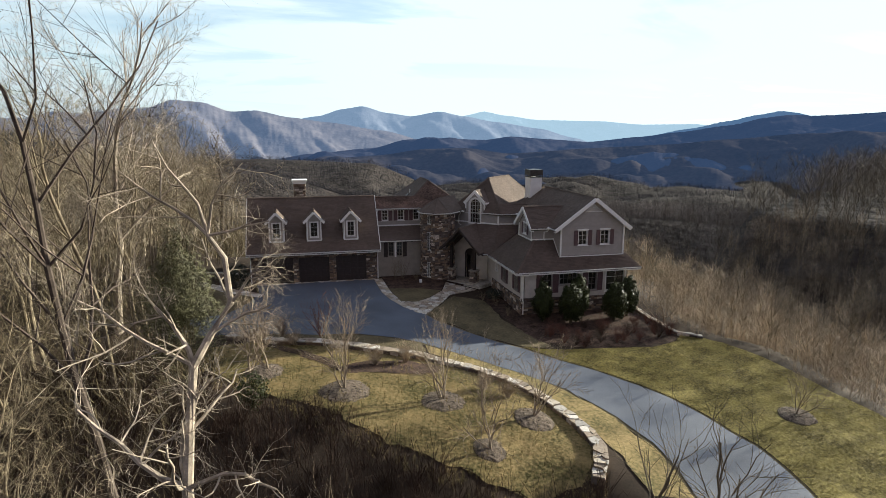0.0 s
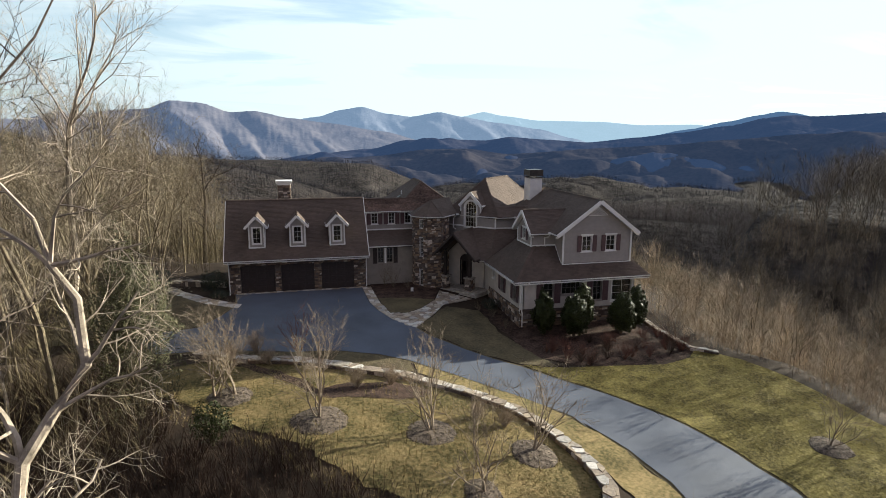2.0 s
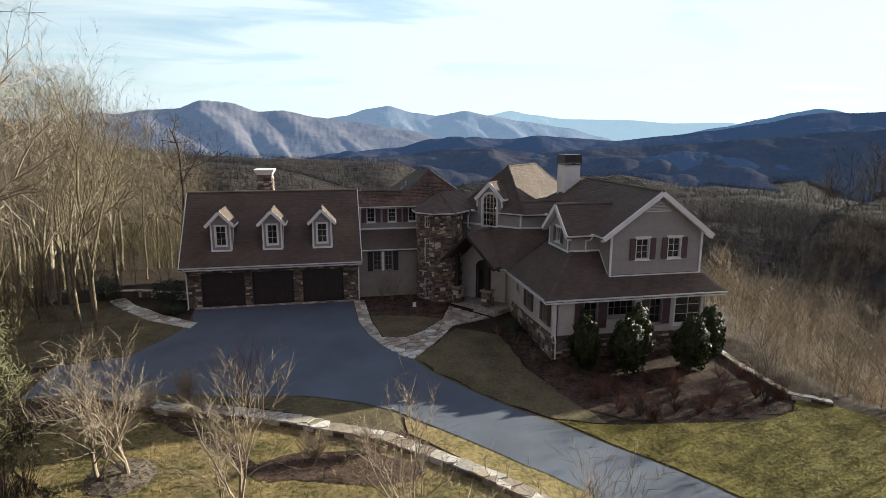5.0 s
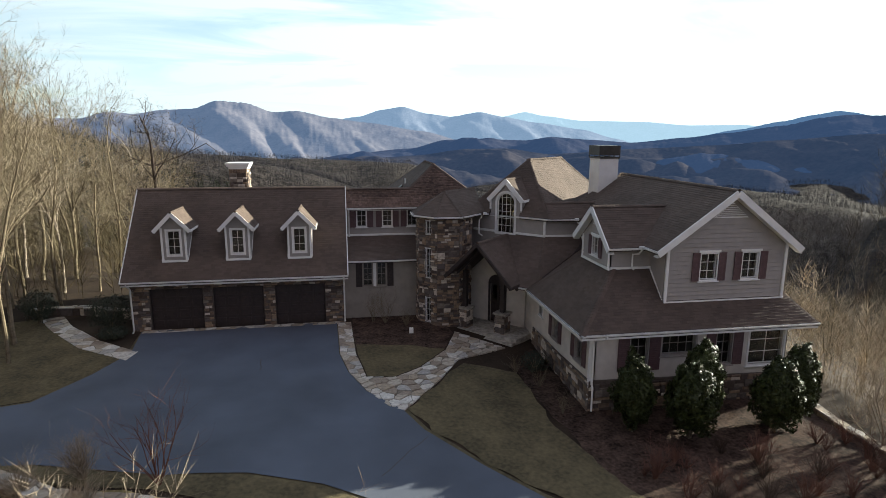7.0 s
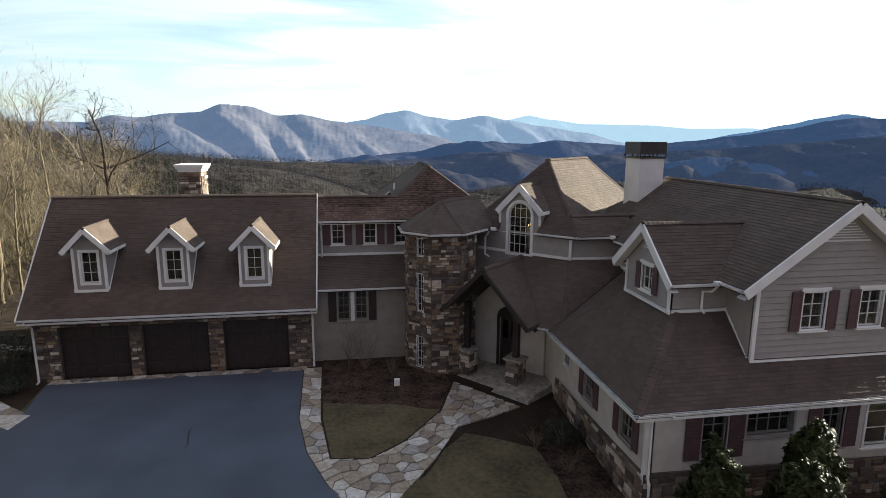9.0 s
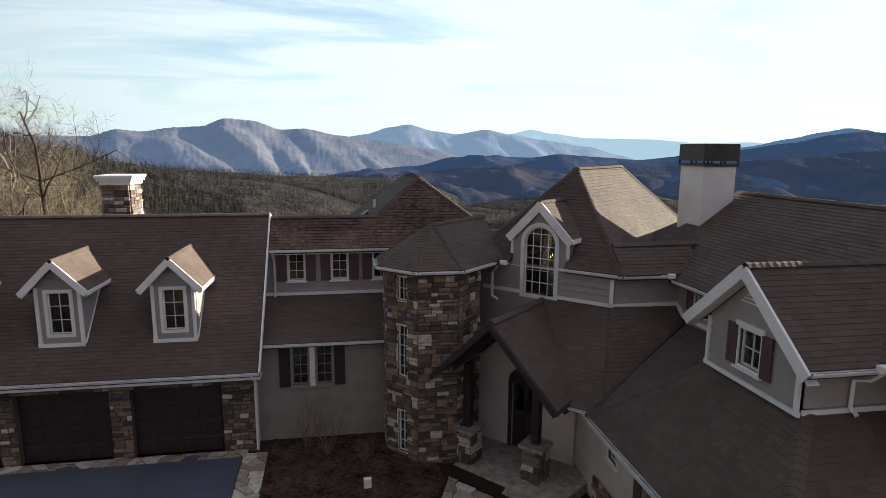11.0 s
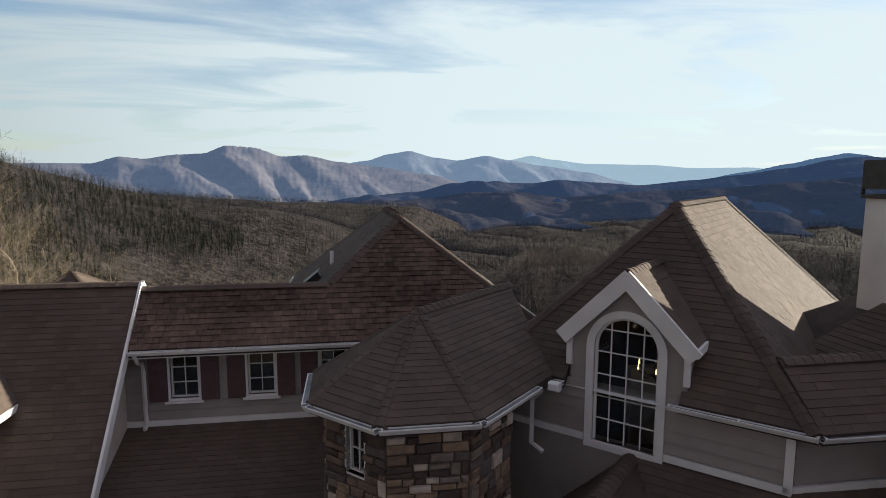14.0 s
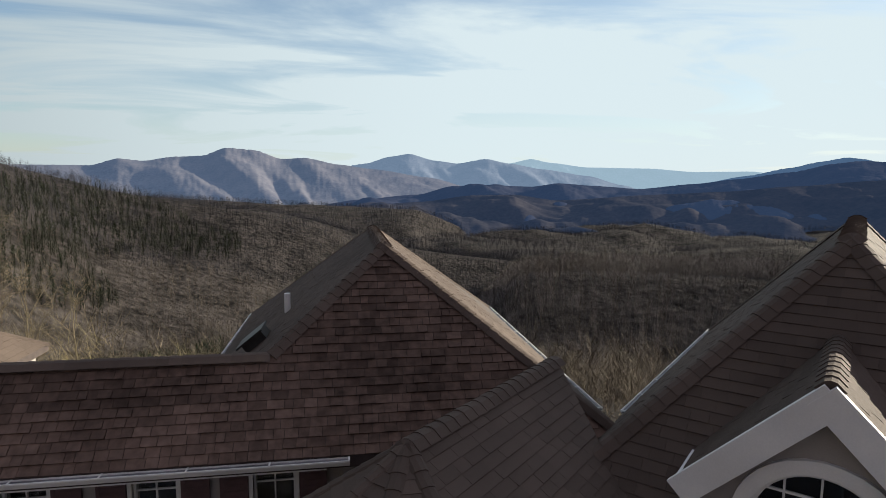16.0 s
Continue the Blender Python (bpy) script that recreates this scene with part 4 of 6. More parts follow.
gutter((13.35, 31.0, RE - 0.02), (13.35, 27.8, RE - 0.02), (-1, 0))
gutter((fr[0] + 2.1, fr[1] + 2.1, WZ - 0.02), (*br, WZ - 0.02), (1, -1))
gutter((*bl, WZ - 0.02), (10.3, 37.45, WZ - 0.02), (-1, 1))
sf = Build()
sf.prism([(8.0, 34.9, 6.04), (11.65, 31.2, 6.04), (13.4, 31.1, 6.02), (13.4, 27.4, 5.9), (14.2, 27.4, 5.9), (14.2, 31.9, 6.02), (11.8, 31.7, 6.04), (8.3, 35.2, 6.04)], (0, 0, 0.02))
sf.make("soffit", M_TRIM, house)
m2 = place(11.6, 31.4, 0)
w2 = wall(m2, [(0, 4.2), (2.3, 4.2), (2.3, 6.1), (0, 6.1)], [], M_SIDING, name="wing_wall", label="taupe sided wall above the skirt roof")
siding(m2, [(0.05, 5.25), (2.15, 5.25), (2.15, 6.1), (0.05, 6.1)], [], w2)
board((11.6, 31.36, 5.18), (13.75, 31.36, 5.18), 0.12, 0.06)
m3 = place(13.75, 31.4, 0, -90)
h3 = [(0.95, 1.55, 5.2, 5.95), (2.35, 2.95, 5.2, 5.95)]
w3 = wall(m3, [(0, 4.4), (4.3, 4.4), (4.3, 6.05), (0, 6.05)], h3, M_SIDING, name="wing_wall", label="taupe sided wall with shuttered windows")
siding(m3, [(0.03, 4.95), (4.2, 4.95), (4.2, 6.0), (0.03, 6.0)], h3, w3)
for h in h3:
    window(m3 @ pose((h[0] + h[1]) / 2, -0.02, 5.2), 0.6, 0.75, 2, 2, 0.3, casing=0.05)
board((13.71, 30.95, 4.86), (13.71, 27.2, 4.9), 0.12, 0.06)
board((13.71, 31.38, 5.18), (13.71, 30.95, 4.86), 0.12, 0.06)
# lower wall of the diagonal wing, entry
m4 = place(7.97, 34.22, 0, -45)
LW = 3.75
dh = [(1.5, 2.46, -0.12, 2.35)]
wall(m4, [(0, -0.6), (LW, -0.6), (LW, 3.35), (2.26, 4.8), (0, 2.65)], dh, M_STUCCO, name="entry_wall", label="cream stucco wall round the front door")
wall(place(10.75, 31.95, 0, -90), [(0, -0.6), (1.4, -0.6), (1.4, 3.4), (0, 3.4)], mat=M_STUCCO, name="entry_wall")
d = Build()
d.box((1.5, 0.1, -0.12), (2.46, 0.16, 2.35), m4)
ed = d.make("entry_door", M_DOOR, house, "dark arched wooden front door")
for u in (1.58, 2.02):
    p = Build()
    p.chamfer_box((u, 0.07, 0.1), (u + 0.36, 0.1, 1.0), 0.02, m4)
    p.make("panel", M_DOOR, ed)
    p = Build()
    p.box((u + 0.04, 0.085, 1.2), (u + 0.32, 0.1, 2.05), m4)
    p.make("pane", M_GLASS, ed)
p = Build()
p.tube([m4 @ Vector((1.98, 0.03, 0.95)), m4 @ Vector((1.98, 0.03, 1.25))], 0.015, 6)
p.make("handle", M_CAP, ed)
fr_ = Build()
for k in range(12):
    a0, a1 = math.pi * k / 12, math.pi * (k + 1) / 12
    fr_.prism([m4 @ Vector((1.98 - r * math.cos(a), -0.04, 2.2 + r * math.sin(a) * 0.9)) for a, r in ((a0, 0.02), (a1, 0.02), (a1, 0.6), (a0, 0.6))], m4.to_3x3() @ Vector((0, 0.06, 0)))
for u in (1.38, 2.46):
    fr_.box((u, -0.04, -0.12), (u + 0.12, 0.02, 2.2), m4)
fr_.make("door_surround", M_TIMBER, ed)

# ---- front wing ----
ml = place(10.7, 30.6, 0, -90)
lh = [(1.35, 1.85, 1.45, 2.1), (3.3, 4.1, 0.95, 2.25), (6.15, 6.95, 0.95, 2.25)]
lw = wall(ml, [(0, -1.3), (7.8, -1.3), (7.8, 3.2), (0, 3.2)], lh, M_STUCCO, name="front_wing_wall", label="cream stucco side wall on a stone base")
window(ml @ pose(1.6, 0, 1.45), 0.5, 0.65, 2, 2, casing=0.05)
for u in (3.7, 6.55):
    window(ml @ pose(u, 0, 0.95), 0.8, 1.3, 2, 3, 0.36, casing=0.05, trim=M_SIDING)
ms = place(10.62, 30.6, 0, -90)
sb = wall(ms, [(0.6, -1.3), (7.9, -1.3), (7.9, 0.55), (0.6, 0.3)], [], M_MORTAR, 0.08, "stone_base", "rough stone base course below stucco")
stones(ms, 7.3, -1.2, 0.5, [], sb, 71, u0=0.6)
mf = place(10.7, 22.8, 0)
fh = [(1.75, 2.55, 0.9, 2.4), (3.2, 4.75, 1.5, 2.45), (5.75, 6.5, 0.9, 2.4), (7.35, 9.05, 0.8, 2.45)]
fw = wall(mf, [(0, -1.5), (9.2, -1.5), (9.2, 3.1), (0, 3.1)], fh, M_STUCCO, name="front_wing_wall", label="cream stucco front wall with wide windows")
window(mf @ pose(2.15, 0, 0.9), 0.8, 1.5, 2, 3, 0.5, casing=0.05, trim=M_SIDING)
window(mf @ pose(3.975, 0, 1.5), 1.55, 0.95, 4, 2, casing=0.08, trim=M_SIDING)
window(mf @ pose(6.125, 0, 0.9), 0.75, 1.5, 2, 3, 0.45, casing=0.05, trim=M_SIDING)
window(mf @ pose(8.2, 0, 0.8), 1.7, 1.65, 2, 3, casing=0.08)
ms = place(10.62, 22.72, 0)
sb = wall(ms, [(0, -1.5), (9.4, -1.5), (9.4, 0.35), (0, 0.55)], [], M_MORTAR, 0.08, "stone_base", "rough stone base course below stucco")
stones(ms, 9.4, -1.3, 0.4, [], sb, 72)
wall(place(19.9, 22.8, 0, 90), [(0, -2), (12, -2), (12, 3.2), (0, 3.2)], name="front_wing_wall")
wall(place(19.9, 34.8, 0, 180), [(0, -3), (9.2, -3), (9.2, 6), (0, 6)], name="rear_wall")
board((10.66, 22.76, -0.3), (10.66, 22.76, 2.8), 0.14, 0.1, up=(1, 0, 0), name="corner_board")
gutter((9.95, 22.1, PE - 0.02), (20.75, 22.1, PE - 0.02), (0, -1))
gutter((9.95, 29.2, PE - 0.02), (9.95, 22.1, PE - 0.02), (-1, 0))
gutter((9.55, 29.85, PE - 0.02), (10.42, 28.98, PE - 0.02), (-1, -1))
sf = Build()
sf.prism([(9.98, 29.2, 2.58), (9.98, 22.13, 2.58), (20.7, 22.13, 2.58), (20.7, 22.9, 2.58), (10.7, 22.9, 2.58), (10.7, 29.2, 2.58)], (0, 0, 0.03))
sf.make("soffit", M_TRIM, house)
board((9.97, 29.2, 2.68), (9.97, 22.1, 2.68), 0.22, 0.04, name="fascia")
board((9.95, 22.13, 2.68), (20.75, 22.13, 2.68), 0.22, 0.04, name="fascia")
spout([(11.0, 22.02, 2.72), (11.0, 22.3, 2.5), (10.75, 22.66, 2.4), (10.75, 22.66, 0.4), (10.75, 22.58, 0.3), (10.75, 22.58, -0.75)], 0.05)
# upper gable
mg = place(13.95, 23.1, 0)
GW = 5.65
gh = [(1.58, 2.34, 4.66, 5.78), (3.54, 4.3, 4.66, 5.78)]
gout = [(0, 3.4), (GW, 3.4), (GW, 6.2), (2.8, 8.23), (0, 6.2)]
gwl = wall(mg, gout, gh, M_SIDING, name="gable_wall", label="taupe lap-sided gable with two shuttered windows")
siding(mg, [(0.08, 3.78), (GW - 0.08, 3.78), (GW - 0.08, 6.14), (2.8, 8.12), (0.08, 6.14)], gh, gwl, 0.19)
for h in gh:
    window(mg @ pose((h[0] + h[1]) / 2, -0.025, 4.66), 0.76, 1.12, 2, 3, 0.34, head=True, casing=0.055)
vent = Build()
vent.prism([mg @ Vector((u, -0.045, z)) for u, z in ((2.0, 7.3), (3.6, 7.3), (2.8, 7.98))], (0, 0.03, 0))
vt = vent.make("gable_vent", M_TRIM, house, "triangular louvred gable vent")
for i in range(7):
    z = 7.36 + i * 0.08
    hw = 0.8 * (7.98 - z) / 0.68 - 0.05
    if hw > 0.05:
        q = Build()
        q.prism([mg @ Vector((2.8 - hw, -0.075, z)), mg @ Vector((2.8 + hw, -0.075, z)), mg @ Vector((2.8 + hw, -0.05, z + 0.045)), mg @ Vector((2.8 - hw, -0.05, z + 0.045))], (0, 0.006, 0))
        q.make("louvre", M_SIDING, vt)
board((13.93, 23.05, 3.7), (19.62, 23.05, 3.7), 0.12, 0.09, name="base_board")
board((14.0, 23.06, 3.76), (14.0, 23.06, 6.15), 0.12, 0.08, up=(1, 0, 0), name="corner_board")
board((19.55, 23.06, 3.76), (19.55, 23.06, 6.15), 0.12, 0.08, up=(1, 0, 0), name="corner_board")
for s, x in ((-1, 13.35), (1, 20.05)):
    board((16.75, 22.72 - 0.003 * s, RZ - 0.15), (x, 22.72 - 0.003 * s, RE - 0.15), 0.28, 0.06, name="rake_board")
    sf = Build()
    sf.prism([(16.75, 22.75, RZ - 0.3), (x, 22.75, RE - 0.3), (x, 23.1, RE - 0.3), (16.75, 23.1, RZ - 0.3)], (0, 0, 0.02))
    sf.make("soffit", M_TRIM, house)
wall(place(19.6, 23.1, 0, 90), [(0, 3.0), (11.5, 3.0), (11.5, 6.0), (0, 6.0)], mat=M_SIDING, name="front_wing_wall")
ms2 = place(13.95, 24.4, 0, -90)
sw = wall(ms2, [(0, 3.3), (1.3, 3.3), (1.3, 6.0), (0, 6.0)], mat=M_SIDING, name="side_wall")
siding(ms2, [(0.05, 3.9), (1.25, 3.9), (1.25, 5.95), (0.05, 5.95)], [], sw, 0.19)
board((13.91, 24.3, 4.95), (13.91, 23.1, 3.72), 0.1, 0.06)
gutter((13.35, 23.95, RE - 0.02), (13.35, 22.78, RE - 0.02), (-1, 0))
gutter((11.8, 23.97, SE - 0.02), (13.35, 23.97, SE - 0.02), (0, -1))
mr = place(12.05, 24.35, 0)
rw = wall(mr, [(0, 4.5), (1.95, 4.5), (1.95, 5.95), (0, 5.95)], mat=M_SIDING, name="side_wall")
siding(mr, [(0.05, 5.05), (1.9, 5.05), (1.9, 5.9), (0.05, 5.9)], [], rw, 0.19)
board((12.06, 24.305, 4.98), (13.95, 24.305, 4.98), 0.1, 0.05)
spout([(13.3, 23.92, 5.85), (13.25, 24.1, 5.65), (13.05, 24.27, 5.6), (13.05, 24.27, 5.05), (13.05, 24.1, 4.95)], 0.05)
for x, y, z in ((8.66, 33.32, 6.2), (13.2, 30.92, 6.12), (13.25, 23.88, 5.92)):
    q = Build()
    q.chamfer_box((-0.1, -0.07, -0.05), (0.1, 0.07, 0.09), 0.02, place(x, y, z, -45 if y > 32 else 0))
    q.make("collector_head", M_TRIM, house, "white metal rainwater head")
# small gable
mq = place(12.05, 27.25, 0, -90)
QW = 2.9
qh = [(1.12, 1.78, 5.3, 6.1)]
qw = wall(mq, [(0, 4.3), (QW, 4.3), (QW, 6.1), (QW / 2, 7.28), (0, 6.1)], qh, M_SIDING, name="small_gable_wall", label="taupe lap-sided gable with one shuttered window")
siding(mq, [(0.06, 5.0), (QW - 0.06, 5.0), (QW - 0.06, 6.06), (QW / 2, 7.16), (0.06, 6.06)], qh, qw, 0.19)
window(mq @ pose(1.45, -0.025, 5.3), 0.66, 0.8, 2, 2, 0.3, head=True, casing=0.05)
vent = Build()
vent.prism([mq @ Vector((u, -0.045, z)) for u, z in ((1.05, 6.68), (1.85, 6.68), (1.45, 7.08))], mq.to_3x3() @ Vector((0, 0.03, 0)))
vt = vent.make("gable_vent", M_TRIM, house, "triangular louvred gable vent")
for i in range(4):
    z = 6.72 + i * 0.08
    hw = 0.38 * (7.08 - z) / 0.4 - 0.03
    q = Build()
    q.prism([mq @ Vector((1.45 - hw, -0.075, z)), mq @ Vector((1.45 + hw, -0.075, z)), mq @ Vector((1.45 + hw, -0.05, z + 0.045)), mq @ Vector((1.45 - hw, -0.05, z + 0.045))], mq.to_3x3() @ Vector((0, 0.006, 0)))
    q.make("louvre", M_SIDING, vt)
board((12.0, 27.27, 4.94), (12.0, 24.31, 4.94), 0.1, 0.07, name="base_board")
for y in (27.2, 24.4):
    board((12.01, y, 4.99), (12.01, y, 6.05), 0.1, 0.06, up=(0, 1, 0), name="corner_board")
for y in (23.97, 27.79):
    board((11.76 - 0.003 * (y > 25), 25.88, SR - 0.14), (11.76 - 0.003 * (y > 25), y, SE - 0.14), 0.26, 0.06, name="rake_board")
    sf = Build()
    sf.prism([(11.8, 25.88, SR - 0.28), (11.8, y, SE - 0.28), (12.05, y, SE - 0.28), (12.05, 25.88, SR - 0.28)], (0, 0, 0.02))
    sf.make("soffit", M_TRIM, house)
# front-wing chimney
c = Build()
c.box((15.2, 32.8, 5.8), (16.35, 34.15, 9.36))
ch = c.make("chimney", M_CHIMNEY, house, "white stucco chimney with dark metal shroud")
c = Build()
for a, b in (((15.14, 32.75), (16.41, 32.79)), ((15.14, 34.17), (16.41, 34.21)), ((15.14, 32.79), (15.18, 34.17)), ((16.37, 32.79), (16.41, 34.17))):
    c.box((*a, 9.52), (*b, 10.05))
    c.box((*a, 9.34), (*b, 9.42))
for x in (15.16, 15.78, 16.39):
    for y in (32.77, 33.48, 34.19):
        c.box((x - 0.03, y - 0.02, 9.42), (x + 0.03, y + 0.02, 9.52))
c.box((15.15, 32.76, 10.05), (16.4, 34.2, 10.07))
c.make("shroud", M_CAP, ch, "dark metal chimney shroud")

# ---- entry porch ----
for cx, cy in ((7.4, 32.5), (9.2, 31.05)):
    b = Build()
    b.box((-0.3, -0.3, -0.6), (0.3, 0.3, 0.95), place(cx, cy, 0, -45))
    pr = b.make("entry_pier", M_MORTAR, house, "square stone pier with slab cap and timber post")
    for k in range(4):
        stones(place(cx, cy, 0, -45 + 90 * k) @ pose(-0.3, -0.3, 0), 0.6, -0.5, 0.95, [], pr, 80 + k)
    b = Build()
    b.box((-0.4, -0.4, 0.95), (0.4, 0.4, 1.05), place(cx, cy, 0, -45))
    b.make("slab_cap", M_FLAG, pr)
    b = Build()
    b.box((-0.12, -0.12, 1.05), (0.12, 0.12, 3.15), place(cx, cy, 0, -45))
    b.make("post", M_TIMBER, pr, "dark timber post")
b = Build()
b.prism([(6.75, 32.3, -0.12), (9.6, 29.75, -0.12), (10.74, 30.6, -0.12), (10.74, 31.9, -0.12), (8.2, 34.4, -0.12)], (0, 0, -0.6))
b.make("porch_floor", M_FLAG, house, "grey flagstone porch floor")
for k in range(2):
    b = Build()
    o = 0.35 * (k + 1)
    zs = -0.12 - 0.16 * (k + 1)
    b.prism([(6.85 - o * S45, 32.25 - o * S45, zs), (9.55 - o * S45, 29.75 - o * S45, zs), (9.65, 29.85, zs), (6.95, 32.35, zs)], (0, 0, -0.5))
    b.make("porch_step", M_FLAG, house, "flagstone porch step")

# ---- ground, hills and far ranges ----
CX, CY = 5.0, 25.0


def smooth(a, b, x):
    t = min(1, max(0, (x - a) / (b - a)))
    return t * t * (3 - 2 * t)


def table(points, x):
    """Straight interpolation in a short table."""
    if x <= points[0][0]:
        return points[0][1]
    for (a, p), (b, q) in zip(points, points[1:]):
        if x <= b:
            return p + (q - p) * (x - a) / (b - a)
    return points[-1][1]


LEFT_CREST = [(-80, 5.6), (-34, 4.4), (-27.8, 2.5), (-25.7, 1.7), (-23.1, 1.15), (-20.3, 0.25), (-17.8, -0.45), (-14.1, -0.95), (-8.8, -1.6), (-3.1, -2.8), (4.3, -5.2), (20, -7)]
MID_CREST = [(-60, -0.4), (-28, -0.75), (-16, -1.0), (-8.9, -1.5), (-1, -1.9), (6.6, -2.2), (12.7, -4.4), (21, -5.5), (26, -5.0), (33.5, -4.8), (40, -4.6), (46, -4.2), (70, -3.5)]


def rounded(points, x):
    """Like table, but easing through each entry, for rounded crests."""
    for (a, p), (b, q) in zip(points, points[1:]):
        if x <= b:
            t = max(0.0, (x - a) / (b - a))
            return p + (q - p) * (0.45 * t + 0.55 * t * t * (3 - 2 * t))
    return points[-1][1]


def far_height(x, y):
    dx, dy = x - CX, y - CY
    r, az = math.hypot(dx, dy), math.degrees(math.atan2(dx, dy))
    z = -4 - 92 * (1 - math.exp(-max(0, r - 40) / 210))
    n1 = noise.noise(Vector((x * 0.006, y * 0.006, 1))) * 14 + noise.noise(Vector((x * 0.02, y * 0.02, 4))) * 4
    z += n1 * smooth(60, 300, r)
    folds = math.sqrt(noise.noise(Vector((x * 0.0085 + y * 0.003, y * 0.0048, 21))) ** 2 + 0.01) - 0.28
    nf = folds * (16 * smooth(110, 260, r) + 14 * smooth(420, 800, r))
    z += nf
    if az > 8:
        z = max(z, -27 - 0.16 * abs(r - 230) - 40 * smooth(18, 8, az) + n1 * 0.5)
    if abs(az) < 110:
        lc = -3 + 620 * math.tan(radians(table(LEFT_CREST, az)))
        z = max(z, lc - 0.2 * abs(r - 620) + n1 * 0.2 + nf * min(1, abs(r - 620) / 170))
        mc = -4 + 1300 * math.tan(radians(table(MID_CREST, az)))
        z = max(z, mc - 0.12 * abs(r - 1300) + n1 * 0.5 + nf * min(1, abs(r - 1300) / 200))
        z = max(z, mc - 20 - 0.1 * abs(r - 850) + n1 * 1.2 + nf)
    else:
        z = max(z, -5 + 0.02 * r)
    if az > 57:
        u = dx * math.cos(SUN_AZ) + dy * math.sin(SUN_AZ)      # unseen high ridge added on the sunward side to shade the valley
        z = max(z, (262 + n1 * 0.4) * smooth(57, 66, az) * smooth(0, 1, 1 - abs(u - 1400) / 1000))
    elif r > 1380:
        z = min(z, -60 + n1) - (r - 1380) * 0.05
    return z


def height(x, y):
    """The lie of the land: a levelled hilltop, a bank towards the near side, slopes to the valley behind and beside."""
    h = min(0.0, -0.5 - 0.07 * max(-8, min(10, x)) - 0.05 * (15 - max(-6, y)))
    edge = 24.6 if y < 13 else 24.6 - 2.6 * smooth(13, 18, y)
    h -= 0.34 * max(0, x - edge) * smooth(0, 3, x - edge)
    h -= 0.5 * max(0, y - 47) * smooth(-26, -8, x)
    h -= 5.5 * smooth(5.5, -9, y) * smooth(8.5, 3.0, x)
    h -= 1.2 * smooth(-13, -22, x) * smooth(28, 10, y)
    h += 0.35 * smooth(5.5, 2.5, math.hypot((x - 0) / 1.6, y - 9.5)) 
    h += 0.12 * noise.noise(Vector((x * 0.35, y * 0.35, 0))) * smooth(12, 20, math.hypot(x - 2, y - 27))
    r = math.hypot(x - CX, y - CY)
    t = smooth(42, 80, r)
    return h * (1 - t) + far_height(x, y) * t if t > 0 else h


def sheet(rows, name, mat, label, category):
    """A surface through rows of points."""
    b = Build()
    n = len(rows[0])
    for r in rows:
        b.v += r
    for j in range(len(rows) - 1):
        for i in range(n - 1):
            k = j * n + i
            b.f.append((k, k + 1, k + n + 1, k + n))
    return tagged(b.make(name, mat, smooth=True), label, category, kind="structure")


def axis(a, b, fine0, fine1, step, coarse):
    """Coordinates from a to b, close together between fine0 and fine1."""
    out, x = [], a
    while x < b:
        out.append(x)
        d = max(fine0 - x, x - fine1, 0)
        x += step + d * coarse
    return out + [b]


gx = axis(-1800, 1800, -30, 32, 0.9, 0.06)
gy = axis(-700, 1800, -14, 50, 0.9, 0.06)
land = sheet([[(x, y, height(x, y)) for x in gx] for y in gy], "ground", M_GROUND, "leaf-strewn brown winter ground and wooded hills", "ground")
land.data.materials.append(M_HILL)
land.data.polygons.foreach_set("material_index", [int(math.hypot(p.center.x - CX, p.center.y - CY) > 62) for p in land.data.polygons])


def range_sheet(crest, rc, depth, base, spur, seed, mat, label, roll=0.0, count=40):
    """A far mountain range: its crest by bearing and elevation, spurs running down towards the valley."""
    a0, a1 = crest[0][0], crest[-1][0]
    n = int((a1 - a0) / 0.14)
    rows = []
    rnd = random.Random(seed)
    for j in range(count + 1):
        t = j / count
        row = []
        for i in range(n + 1):
            az = a0 + (a1 - a0) * i / n
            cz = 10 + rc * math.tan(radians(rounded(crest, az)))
            r = rc - depth * (1 - t) + (0 if t < 1 else 0)
            shape = t ** 1.25
            wob = noise.noise(Vector((az * 0.1, t * 1.1, seed + 9))) * 0.7
            k1 = noise.noise(Vector((az * 0.3 + t * 2.6 + wob, t * 0.6, seed)))
            k2 = noise.noise(Vector((az * 0.7 + t * 3.4 + wob * 1.5, t * 2.2, seed + 3)))
            rid = 2.0 * math.sqrt(k1 * k1 + 0.02) + 0.4 * math.sqrt(k2 * k2 + 0.03) - 0.7
            z = base + (cz - base) * shape + spur * rid * math.sin(math.pi * t) ** 0.8 * (cz - base) * 0.5
            z += noise.noise(Vector((az * 3.5, t * 9, seed + 5))) * 0.01 * (cz - base)
            x, y = CX + r * math.sin(radians(az)), CY + r * math.cos(radians(az))
            if roll:
                fold = math.sqrt(noise.noise(Vector((x * 0.0036 + wob, y * 0.0042, seed))) ** 2 + 0.02) + 0.3 * math.sqrt(noise.noise(Vector((x * 0.011, y * 0.011, seed + 2))) ** 2 + 0.015)
                z += roll * (fold - 0.3) * math.sin(math.pi * min(1, t * 0.97 + 0.03)) ** 0.6
            row.append((x, y, z + rnd.uniform(0, 1) * rc * 0.00012))
        rows.append(row)
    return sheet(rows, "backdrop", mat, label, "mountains")


